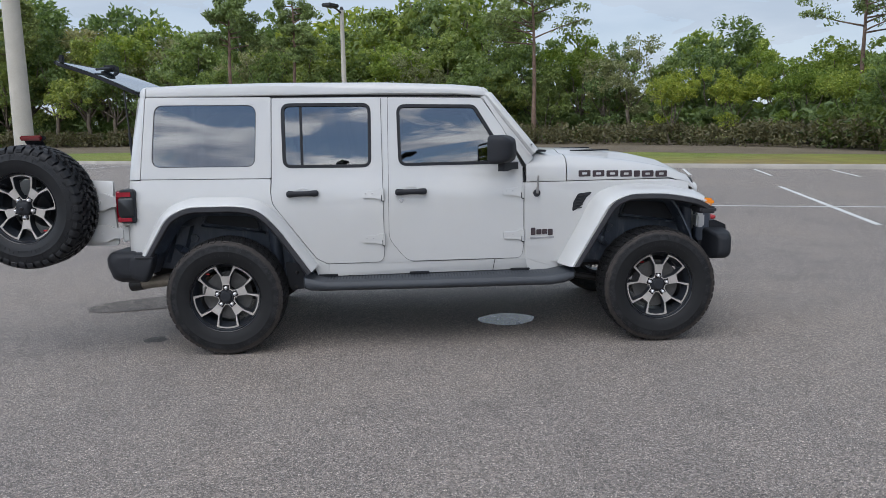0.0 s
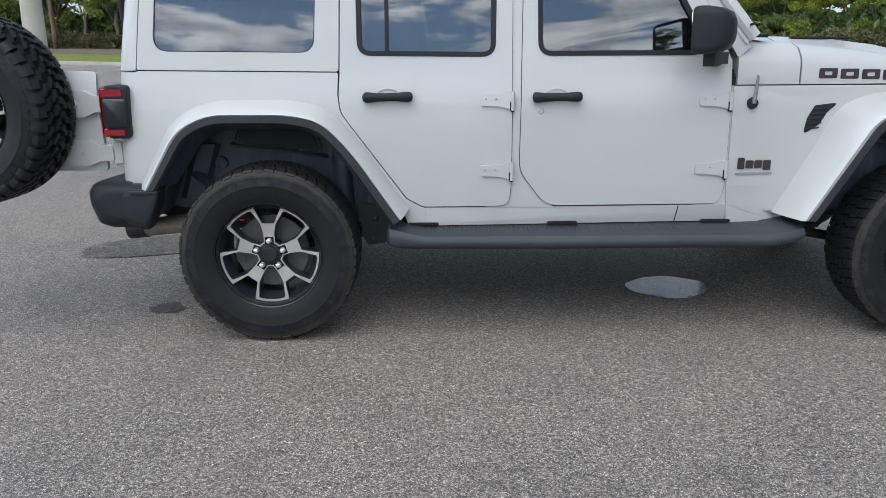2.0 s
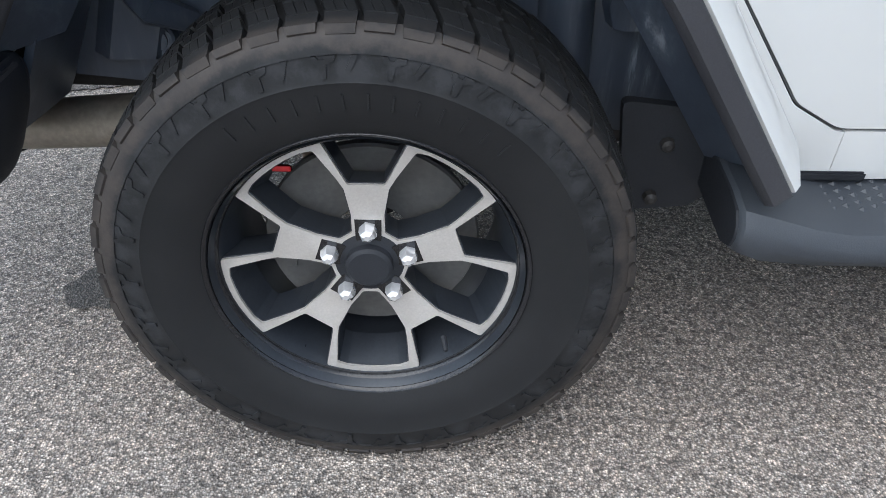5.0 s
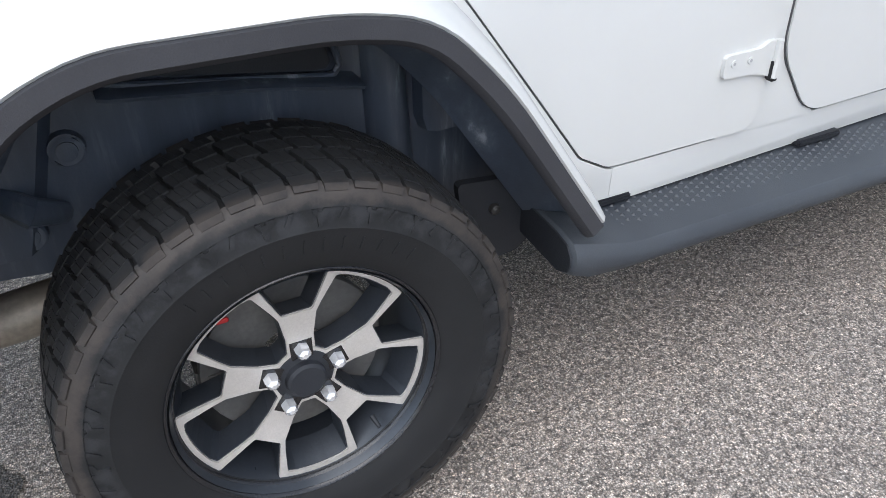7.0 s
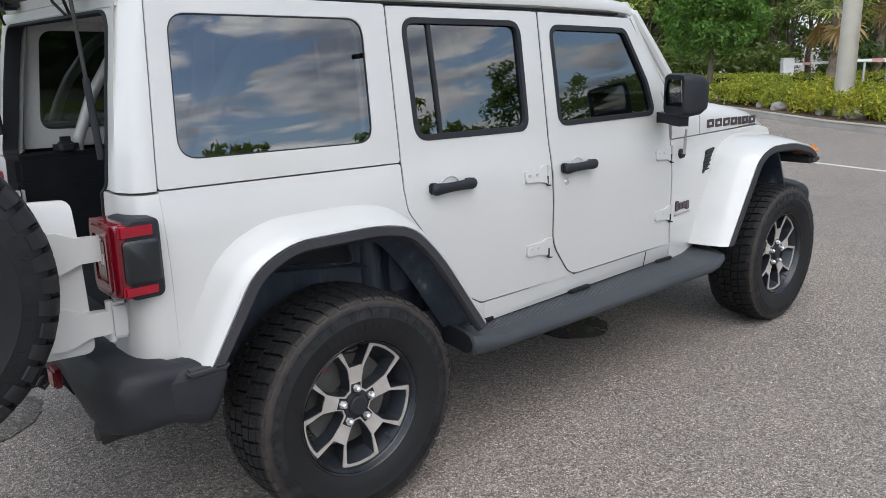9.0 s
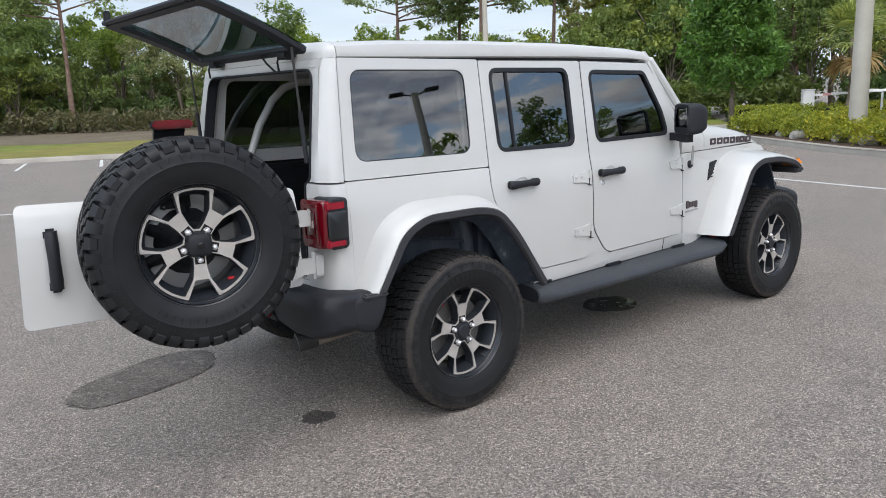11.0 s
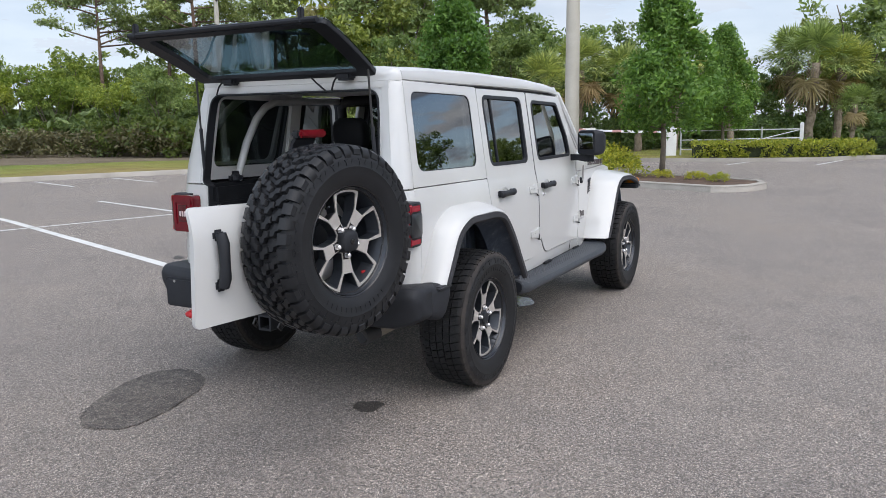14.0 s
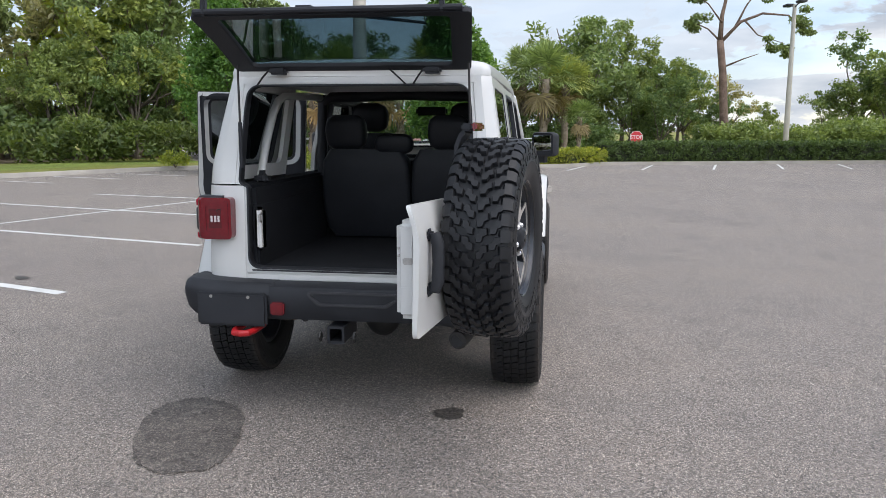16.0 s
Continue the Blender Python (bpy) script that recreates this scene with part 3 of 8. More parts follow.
KERB_B = [(25.3, 5.8), (25.4, 3.0), (26.0, 0.6), (26.8, -1.3), (28.3, -2.3), (29.3, -3.4), (30.4, -7.0), (31.8, -10.5), (33.6, -17.0), (38.0, -34.0), (60.0, -120.0)]
kerb_strip("kerb", KERB_B[::-1], "pale concrete kerb in front of the hedge", closed=False)
flat_sheet("lawn", [(p[0] + 0.12, p[1]) for p in KERB_B] + [(400, -120), (500, 60), (60, 20), (40, 10), (30, 7)], 0.13, GRASS, "mown grass verge behind the hedge kerb")

ISLAND = [(13.15, 0.05), (13.3, -0.35), (13.8, -0.75), (14.5, -0.92), (15.2, -0.75), (15.9, 0.2), (16.8, 2.2), (18.6, 5.2), (21.1, 9.2), (21.35, 10.2), (20.7, 10.9), (19.8, 10.5), (17.2, 7.0), (15.0, 4.0), (13.8, 1.6)]
kerb_strip("kerb", ISLAND, "concrete kerb round a planted parking island", closed=True)
isl = flat_sheet("island_bed", ISLAND, 0.12, MULCH, "brown bark mulch bed inside the parking island")

# painted bay lines; the far row stands along the kerb


def painted_line(a, b, width=0.10):
    a, b = Vector((*a, 0.004)), Vector((*b, 0.004))
    d = (b - a).normalized()
    n = Vector((-d.y, d.x, 0)) * width / 2
    bm = bmesh.new()
    steps = max(2, int((b - a).length / 0.6))
    rows = []
    for i in range(steps + 1):
        p = a + (b - a) * i / steps
        w = 1 + random.uniform(-0.06, 0.06)
        rows.append((bm.verts.new(p + n * w), bm.verts.new(p - n * w)))
    for r, s in zip(rows[:-1], rows[1:]):
        bm.faces.new((r[0], r[1], s[1], s[0]))
    ob = finish("painted_line", bm, LINE, None, "", 0)
    return tagged(ob, "worn white painted parking bay line on asphalt", "road marking", "painted bay lines", "structure")


LINES = (((1.86, 3.42), (3.95, 9.8), 0.12), ((3.95, 9.8), (4.5, 11.8), 0.12), ((-0.9, 4.2), (1.95, 12.5), 0.14),
         ((4.85, 3.5), (6.95, 11.4), 0.10), ((8.1, 4.6), (9.9, 11.2), 0.10), ((-2.5, 10.5), (14.5, 5.2), 0.09),
         ((9.55, 0.8), (10.35, 4.4), 0.10), ((11.2, 6.0), (12.0, 9.5), 0.10))
for a, b, w in LINES:
    painted_line(a, b, w)
for k in range(-19, 8):
    x = 6.5 + 1.9 * k
    painted_line((x, far_kerb(x) - 0.35), (x - 0.85, far_kerb(x) - 3.25), 0.09)
for k in range(-2, 9):
    p = Vector((29.5 + 0.29 * 2.75 * k, -5.0 - 2.72 * k))
    painted_line((p.x, p.y), (p.x - 4.3, p.y + 0.9), 0.09)


def blot(name, c, rx, ry, turn, mat, label, z=0.005, rough=0.12, seg=56, category="stain", ragged=0.0):
    bm = bmesh.new()
    vs = []
    for k in range(seg):
        a = 2 * math.pi * k / seg
        r = 1 + rough * (noise.noise(Vector((math.cos(a) * 1.6 + c[0] * 7, math.sin(a) * 1.6 + c[1] * 3, 0.3)))) + ragged * (noise.noise(Vector((math.cos(a) * 15, math.sin(a) * 15, 2.1))) + noise.noise(Vector((math.cos(a) * 41, math.sin(a) * 41, 5.3))))
        x, y = rx * r * math.cos(a), ry * r * math.sin(a)
        vs.append(bm.verts.new((c[0] + x * math.cos(turn) - y * math.sin(turn), c[1] + x * math.sin(turn) + y * math.cos(turn), z)))
    bm.faces.new(vs)
    return tagged(finish(name, bm, mat, None, "", 0), label, category, "", "structure")


blot("damp_patch", (-1.065, 0.755), 0.51, 0.265, 0.36, STAIN, "large mottled dark fluid stain drying on the asphalt", seg=260, ragged=0.035)
blot("oil_spot", (-0.632, -0.490), 0.085, 0.078, 0.2, OIL, "small round black oil spot on the asphalt", rough=0.3)
blot("oil_spot", (2.5, 4.3), 0.12, 0.06, 0.9, OIL, "small dark oil mark beside a bay line", rough=0.4)
blot("tar_mark", (8.6, -3.2), 0.10, 0.03, 0.4, WET, "thin dark tar mark on the asphalt", rough=0.5)
blot("tar_mark", (4.6, -4.0), 0.03, 0.012, 0.7, WET, "tiny dark tar fleck on the asphalt", rough=0.5)


blot("puddle", (2.03, -0.20), 0.225, 0.19, 0.3, PUDDLE, "small round puddle of dripped water under the vehicle", rough=0.16, category="puddle")

# a short crack filled with tar
TAR = (Vector((-1.00, 3.24, 0.004)), Vector((-0.40, 3.75, 0.004)))
bm = bmesh.new()
rows = []
for k in range(40):
    t = k / 39
    p = TAR[0].lerp(TAR[1], t) + Vector((0, 0.03 * math.sin(9 * t), 0))
    w = 0.075 * math.sin(math.pi * min(1, t * 1.2 + 0.05)) * (0.5 + 1.2 * abs(noise.noise(Vector((t * 9, 1, 2))))) + 0.002
    nrm = Vector((-0.53, 0.85, 0)) * w
    rows.append((bm.verts.new(p + nrm), bm.verts.new(p - nrm)))
for r, s in zip(rows[:-1], rows[1:]):
    bm.faces.new((r[0], r[1], s[1], s[0]))
tagged(finish("tar_crack", bm, TAR_MAT, None, "", 0), "jagged crack in the asphalt filled with black tar", "crack", "", "structure")


# ---- lamp posts, barrier, fence, sign ----
def lamp_post(c, height, r0, r1, label, heads=1, turn=0.0, mat=None, box_low=False):
    e = group_empty("lamp_post", label, "lamp post", pose(*c, 0.0, 0, 0, turn))
    part("pole", tube([(0, 0, 0), (0, 0, height * 0.5), (0, 0, height)], [r0, (r0 + r1) / 2, r1], 16), mat or CONCRETE, e)
    for s in ((1,) if heads == 1 else (1, -1)):
        arm = part("arm", tube([(0, 0, height - 0.15), (s * 0.35, 0, height - 0.02), (s * 0.6, 0, height + 0.02)], 0.035, 8), DARK_METAL, e)
        hd = bmesh.new()
        box(hd, min(s * 0.45, s * 1.05), max(s * 0.45, s * 1.05), -0.2, 0.2, height - 0.01, height + 0.12, 0.03)
        part("lamp_head", hd, DARK_METAL, e)
    if heads == 1:
        part("post_cap", tube([(0, 0, height - 0.02), (0, 0, height + 0.1)], [r1 * 1.2, r1 * 0.6], 12), DARK_METAL, e)
    if box_low:
        b = bmesh.new()
        box(b, r0 * 0.8, r0 * 0.8 + 0.16, -0.12, 0.12, 0.15, 0.75, 0.015)
        part("junction_box", b, WHITE_METAL, e)
    return e


lamp_post((16.75, 4.38), 8.6, 0.21, 0.15, "tall tapered concrete lamp post in the planted island", 2, 60)
lamp_post((17.0, 17.45), 5.95, 0.12, 0.075, "slim pale concrete lamp post on the lawn with a junction box", 1, -120, None, True)
lamp_post((-0.85, 24.9), 5.95, 0.12, 0.075, "slim pale concrete lamp post beside the lawn kerb", 1, -120)
lamp_post((-7.2, 12.0), 8.6, 0.22, 0.15, "tall tapered concrete lamp post among the parking bays", 2, 60)
lamp_post((41.2, -13.45), 8.15, 0.16, 0.10, "concrete lamp post behind the hedge", 2, 10, None, True)
lamp_post((17.3, -22.5), 8.6, 0.21, 0.15, "tall tapered concrete lamp post with two lamp heads", 2, 30)
lamp_post((-1.8, -31.6), 9.0, 0.21, 0.15, "tall tapered concrete lamp post on the open asphalt", 2, 60)
lamp_post((2.2, -20.5), 6.0, 0.12, 0.08, "slim concrete lamp post on the open asphalt", 1, 80)


def barrier(c, turn, length, label):
    """A gate barrier: white cabinet with a striped arm, resting on a forked post."""
    e = group_empty("gate_barrier", label, "barrier", pose(*c, 0.1, 0, 0, turn))
    b = bmesh.new()
    box(b, -0.2, 0.2, -0.18, 0.18, 0.0, 1.12, 0.03)
    cab = part("cabinet", b, WHITE_METAL, e)
    b = bmesh.new()
    box(b, -0.21, 0.21, -0.19, 0.19, 1.12, 1.16, 0.015)
    part("cabinet_lid", b, WHITE_METAL, e)
    n = 12
    for k in range(n):
        b = bmesh.new()
        box(b, 0.15 + length * k / n, 0.15 + length * (k + 1) / n - 0.001, -0.24, -0.20, 0.90 + 0.012 * k, 0.99 + 0.012 * k, 0.006)
        part("arm_segment", b, FADED_RED if k % 4 == 1 else WHITE_METAL, e)
    b = tube([(length * 0.92, -0.22, 0), (length * 0.92, -0.22, 1.0)], 0.04, 10)
    part("rest_post", b, GALV, e)
    return e


barrier((27.6, 4.05), 112, 4.2, "white gate barrier cabinet with a red and white arm lowered")
barrier((27.0, 10.6), -48, 3.6, "white gate barrier cabinet with a white arm beside the shrubs")


def pipe_gate(a, b, label):
    a, b = Vector((*a, 0.1)), Vector((*b, 0.1))
    e = group_empty("pipe_fence", label, "fence", Matrix.Translation(a))
    d = b - a
    for t in (0.0, 0.33, 0.66, 1.0):
        p = d * t
        part("post", tube([p, p + Vector((0, 0, 1.1))], 0.035, 10), GALV, e)
    for h in (0.25, 0.62, 0.98):
        part("rail", tube([Vector((0, 0, h)), d + Vector((0, 0, h))], 0.024, 8), GALV, e)
    part("brace", tube([d * 0.33 + Vector((0, 0, 0.25)), d * 0.98 + Vector((0, 0, 0.95))], 0.018, 8), GALV, e)
    w = bmesh.new()
    box(w, d.x - 0.07, d.x + 0.07, d.y - 0.07, d.y + 0.07, 0, 1.25, 0.02)
    part("end_post", w, WHITE_METAL, e)
    return e


pipe_gate((27.8, 3.7), (31.4, -0.4), "grey galvanised pipe fence with a white end post")


def stop_sign(c, turn):
    e = group_empty("stop_sign", "red octagonal stop sign with white border on a post", "road sign", pose(*c, 0.1, 0, 0, turn))
    part("post", tube([(0.03, 0, 0), (0.03, 0, 1.3)], 0.025, 8), GALV, e)
    z = 0.93

    def octo(r, x0, x1):
        return loft([[(x, r * math.sin(math.pi / 8 + k * math.pi / 4), z + r * math.cos(math.pi / 8 + k * math.pi / 4)) for k in range(8)] for x in (x0, x1)])

    part("border", octo(0.40, -0.008, 0.0), WHITE_METAL, e, "", 0)
    part("plate", octo(0.372, -0.013, -0.006), SIGN_RED, e, "", 0)
    cu = bpy.data.curves.new("word", "FONT")
    cu.body, cu.size, cu.align_x, cu.align_y, cu.extrude = "STOP", 0.30, "CENTER", "CENTER", 0.002
    tmp = bpy.data.objects.new("word", cu)
    me = bpy.data.meshes.new_from_object(tmp)
    bpy.data.objects.remove(tmp)
    part("word", me, WHITE_METAL, e, "white capital letters", 0, pose(-0.016, 0, z, 90, 0, -90))
    return e


stop_sign((44.0, -5.67), 5)


# ---- plants ----
def leaf_mesh(name, centres, radii, per, size, rng, squash=0.8, droop=0.0, out=0.35):
    """Many small folded leaves in clumps round the given centres."""
    k = len(centres)
    n = k * per
    c = np.repeat(np.asarray(centres, float), per, 0)
    r = np.repeat(np.asarray(radii, float), per)
    d = rng.normal(size=(n, 3))
    d /= np.linalg.norm(d, axis=1)[:, None] + 1e-9
    rad = rng.random(n) ** 0.45
    off = d * (r * rad)[:, None]
    off[:, 2] *= squash
    off[:, 2] -= droop * rng.random(n) * r
    p = c + off
    nrm = rng.normal(size=(n, 3)) + d * out + np.array((0, 0, 0.5))
    nrm /= np.linalg.norm(nrm, axis=1)[:, None] + 1e-9
    u = np.cross(nrm, rng.normal(size=(n, 3)))
    u /= np.linalg.norm(u, axis=1)[:, None] + 1e-9
    w = np.cross(nrm, u)
    s = size * (0.6 + 0.8 * rng.random(n))
    a, b = u * s[:, None], w * (s * 0.42)[:, None]
    lift = nrm * (s * 0.12)[:, None]
    v = np.stack([p - a, p - b + lift, p + a, p + b + lift], 1).reshape(-1, 3)
    f = np.arange(4 * n).reshape(n, 4)
    me = bpy.data.meshes.new(name)
    me.from_pydata(v.tolist(), [], f.tolist())
    me.update()
    return me


def limbs(bm, base, top, r0, r1, rng, bend=0.25, seg=7, steps=6):
    base, top = Vector(base), Vector(top)
    pts, rr = [], []
    side = Vector((rng.normal(), rng.normal(), 0)) * bend
    for i in range(steps + 1):
        t = i / steps
        pts.append(base.lerp(top, t) + side * math.sin(t * math.pi) * 0.5 + Vector((rng.normal(), rng.normal(), 0)) * bend * 0.12 * (0 < i < steps))
        rr.append(r0 + (r1 - r0) * t ** 0.8)
    join(bm, tube(pts, rr, seg))
    return pts


def broadleaf(seed, height, spread, low, mat, per=70, size=0.17, clumps=60, open_=0.0, bark=None, top_thin=0.5):
    """Trunk and crown meshes of a leafy tree: uneven lobes with gaps, on forking limbs."""
    rng = np.random.default_rng(seed)
    bm = bmesh.new()
    fork = height * (low + 0.12)
    limbs(bm, (0, 0, -0.1), (rng.normal() * 0.2, rng.normal() * 0.2, fork), height * 0.022, height * 0.016, rng)
    lobes = []
    for k in range(7):
        a = 2 * math.pi * k / 7 + rng.normal() * 0.4
        h = height * (low + 0.18 + (0.95 - low - 0.2) * rng.random())
        rr = spread * (0.35 + 0.5 * rng.random()) * (1 - top_thin * max(0, (h / height - 0.55)))
        tip = (math.cos(a) * rr, math.sin(a) * rr, h)
        limbs(bm, (0, 0, fork * (0.75 + 0.25 * rng.random())), tip, height * 0.010, height * 0.003, rng, 0.4, 5)
        lobes.append((tip, spread * (0.34 + 0.22 * rng.random())))
    lobes.append(((rng.normal() * 0.3, rng.normal() * 0.3, height * 0.86), spread * 0.36))
    lobes.append(((rng.normal() * 0.3, rng.normal() * 0.3, height * 0.60), spread * 0.55))
    cs, rs = [], []
    while len(cs) < clumps:
        (lx, ly, lz), lr = lobes[rng.integers(len(lobes))]
        d = rng.normal(size=3)
        d /= np.linalg.norm(d)
        q = np.array((lx, ly, lz)) + d * lr * (0.45 + 0.6 * rng.random()) * np.array((1, 1, 0.75))
        if q[2] < height * low * 0.8 or rng.random() < open_:
            continue
        cs.append(q)
        rs.append(spread * (0.12 + 0.13 * rng.random()))
    crown = leaf_mesh("crown", cs, rs, per, size, rng, 0.75, 0.25)
    crown.materials.append(mat)
    return bm, crown


def pine(seed, height, low, spread, per=60, size=0.20, tufts=34, lean=0.4):
    rng = np.random.default_rng(seed)
    bm = bmesh.new()
    stem = limbs(bm, (0, 0, -0.1), (rng.normal() * lean, rng.normal() * lean, height), height * 0.019, height * 0.005, rng, 0.3, 8, 8)
    cs, rs = [], []
    for k in range(20):
        t = low + (0.99 - low) * (k + rng.random() * 0.6) / 20
        p = stem[min(int(t * 8), 7)].lerp(stem[min(int(t * 8) + 1, 8)], t * 8 % 1)
        a = rng.random() * 6.283
        ln = spread * (0.5 + 0.7 * rng.random()) * (1.05 - 0.55 * (t - low) / (1 - low))
        tip = p + Vector((math.cos(a) * ln, math.sin(a) * ln, ln * (0.05 + 0.4 * rng.random())))
        limbs(bm, p, tip, height * 0.006, height * 0.0018, rng, 0.35, 5, 5)
        for j in range(max(1, tufts // 12)):
            f = 0.55 + 0.5 * rng.random()
            cs.append(np.array(p.lerp(tip, f)) + rng.normal(size=3) * spread * 0.10)
            rs.append(spread * (0.13 + 0.13 * rng.random()))
    cs.append(np.array(stem[-1]))
    rs.append(spread * 0.16)
    crown = leaf_mesh("crown", cs, rs, per, size, rng, 0.6, 0.1)
    crown.materials.append(NEEDLE)
    return bm, crown


def plant_tree(name, meshes, c, scale, turn, label, category="tree", grp="", bark=None, parts=("trunk", "crown")):
    e = group_empty(name, label, category, Matrix.LocRotScale((*c, 0.1), Euler((0, 0, turn)), (scale, scale, scale * random.uniform(0.94, 1.06))), grp)
    for nm, me in zip(parts, meshes):
        part(nm, me, bark or BARK, e)
    return e


def as_mesh(bm, mat, name="trunk"):
    me = bpy.data.meshes.new(name)
    bmesh.ops.recalc_face_normals(bm, faces=bm.faces)
    bm.to_mesh(me)
    bm.free()
    me.polygons.foreach_set("use_smooth", [True] * len(me.polygons))
    me.materials.append(mat)
    return me


def kind(pair, bark=BARK):
    return as_mesh(pair[0], bark), pair[1]


OAKS = [kind(broadleaf(11, 8.5, 3.4, 0.12, LEAF_OAK, 74, 0.155, 80)), kind(broadleaf(12, 9.5, 3.6, 0.16, LEAF_DARK, 74, 0.155, 80)),
        kind(broadleaf(13, 7.5, 3.2, 0.08, LEAF_LIME, 80, 0.14, 70)), kind(broadleaf(14, 9.0, 3.0, 0.18, LEAF_OAK, 80, 0.15, 70, 0.15)),
        kind(broadleaf(15, 8.8, 2.8, 0.20, LEAF_GREY, 60, 0.13, 60, 0.2)), kind(broadleaf(16, 6.0, 3.0, 0.04, LEAF_DARK, 80, 0.14, 70))]
PINES = [kind(pine(21, 13.5, 0.60, 2.7, 85, 0.15, 74), PINE_BARK), kind(pine(22, 12.5, 0.62, 2.6, 85, 0.15, 74), PINE_BARK), kind(pine(23, 14.5, 0.60, 4.4, 80, 0.16, 64), PINE_BARK), kind(pine(24, 11.8, 0.50, 4.4, 60, 0.15, 36, 0.9), PINE_BARK)]
# lighter crowns for trees that stand far back or across the lot
OAKS_FAR = [kind(broadleaf(31, 8.5, 3.4, 0.10, LEAF_OAK, 36, 0.24, 70)), kind(broadleaf(32, 9.5, 3.6, 0.12, LEAF_DARK, 36, 0.24, 70)), kind(broadleaf(33, 7.5, 3.2, 0.08, LEAF_LIME, 36, 0.22, 60)),
            kind(broadleaf(34, 9.0, 3.0, 0.14, LEAF_OAK, 36, 0.24, 66)), kind(broadleaf(35, 8.8, 2.8, 0.16, LEAF_GREY, 32, 0.20, 60)), kind(broadleaf(36, 6.0, 3.0, 0.04, LEAF_DARK, 36, 0.22, 66))]
OAK_LABELS = ("leafy green oak in the wood behind the lawn", "tall dark green oak in the wood", "bright yellow-green young tree at the wood's edge",
              "green oak with an open crown in the wood", "grey-green oak hung with moss", "low dark green tree at the wood's edge")

EDGE = [(-75, 78), (-45, 68), (-33, 64), (-15, 58), (0, 53), (12, 44.5), (18, 37.5), (21.5, 30), (21.5, 24.5), (24, 19), (27, 15), (32, 13)]


TALL = (13.0, 13.0, 13.0, 10.6, 12.2, 7.2, 6.4, 5.4, 5.2, 5.8, 8.4, 9.5)
OAK_HEIGHT = (8.5, 9.5, 7.5, 9.0, 8.8, 6.0)


def edge_point(s):
    """A place along the wood's edge, s from 0 to 1, the way into the wood, and how tall it grows there."""
    seg = [((Vector(b) - Vector(a)).length, Vector(a), Vector(b), h, k) for a, b, h, k in zip(EDGE[:-1], EDGE[1:], TALL[:-1], TALL[1:])]
    d = s * sum(q[0] for q in seg)
    for ln, a, b, h, k in seg:
        if d <= ln or b == Vector(EDGE[-1]):
            t = (b - a).normalized()
            return a + t * d, Vector((-t.y, t.x)), h + (k - h) * min(1, d / ln)
        d -= ln


rng = np.random.default_rng(5)
for row, (count, depth, lo, hi) in enumerate(((40, 2.0, 0.5, 0.85), (44, 5.5, 0.78, 1.05), (36, 10.0, 0.85, 1.15))):
    for k in range(count):
        p, inward, tall = edge_point((k + 0.2 + 0.6 * rng.random()) / count)
        p = p + inward * (depth + rng.normal() * 1.2)
        which = int(rng.choice(6, p=(0.25, 0.2, 0.12, 0.18, 0.12, 0.13)))
        if p.x > 24 and which in (1, 5):
            which = (0, 2)[which == 5]
        plant_tree("oak_tree", (OAKS_FAR if row == 2 else OAKS)[which], p, (lo + (hi - lo) * rng.random()) * tall / OAK_HEIGHT[which], rng.random() * 6.28, OAK_LABELS[which], "tree", "trees of the wood")

# tall pines that stand clear of the wood's top
for c, which, s in (((-11.1, 52), 1, 0.86), ((-6.6, 52), 0, 0.74), ((10.3, 46.5), 2, 0.74), ((27.5, 29.5), 2, 0.72), ((29.0, 33.5), 0, 0.74), ((25.6, 34.6), 2, 0.63), ((26.5, 23.0), 1, 0.66),
                    ((31, 19), 2, 0.72), ((34, 14.5), 1, 0.85), ((-30, 62), 0, 0.9)):
    plant_tree("pine_tree", PINES[which], c, s, rng.random() * 6.28, "tall pine with a bare trunk and an open crown", "tree", "pines", PINE_BARK)


def brush_belt(name, pts, width, height, mat, label, density=60, size=0.15, base=0.1, category="bushes", seed=3, kind_="stuff", lumps=0.35):
    """A belt of low growth along a line: leaves in clumps, uneven on top."""
    rg = np.random.default_rng(seed)
    cs, rs = [], []
    for (ax, ay), (bx, by) in zip(pts[:-1], pts[1:]):
        ln = math.hypot(bx - ax, by - ay)
        n = int(ln * density / 10 * max(1, height))
        for _ in range(n):
            t, o = rg.random(), rg.normal() * width * 0.4
            nx, ny = -(by - ay) / ln, (bx - ax) / ln
            h = height * (1 + lumps * noise.noise(Vector((ax + (bx - ax) * t, ay + (by - ay) * t, seed)) * 0.45))
            cs.append((ax + (bx - ax) * t + nx * o, ay + (by - ay) * t + ny * o, base + h * (0.12 + 0.8 * rg.random() ** 0.8)))
            rs.append(0.3 + 0.25 * rg.random())
    me = leaf_mesh(name, cs, rs, 26, size, rg, 0.8)
    me.materials.append(mat)
    return tagged(new(name, me), label, category, "", kind_)


brush_belt("undergrowth", EDGE[:9], 1.3, 1.35, LEAF_BROWN, "brown and grey-green brush along the foot of the wood", 110, 0.11, seed=7)
brush_belt("undergrowth", EDGE[7:], 1.2, 1.7, LEAF_HEDGE, "dense dark green brush along the foot of the wood", 120, 0.13, seed=8)
brush_belt("undergrowth", [(p[0] + 2.5, p[1] + 4.0) for p in EDGE], 2.2, 2.4, LEAF_DARK, "dense dark thicket inside the wood", 75, 0.22, seed=9)
brush_belt("undergrowth", [(p[0] + 6.0, p[1] + 9.0) for p in EDGE], 3.5, 3.4, LEAF_DARK, "dark thicket deep inside the wood", 45, 0.32, seed=10)


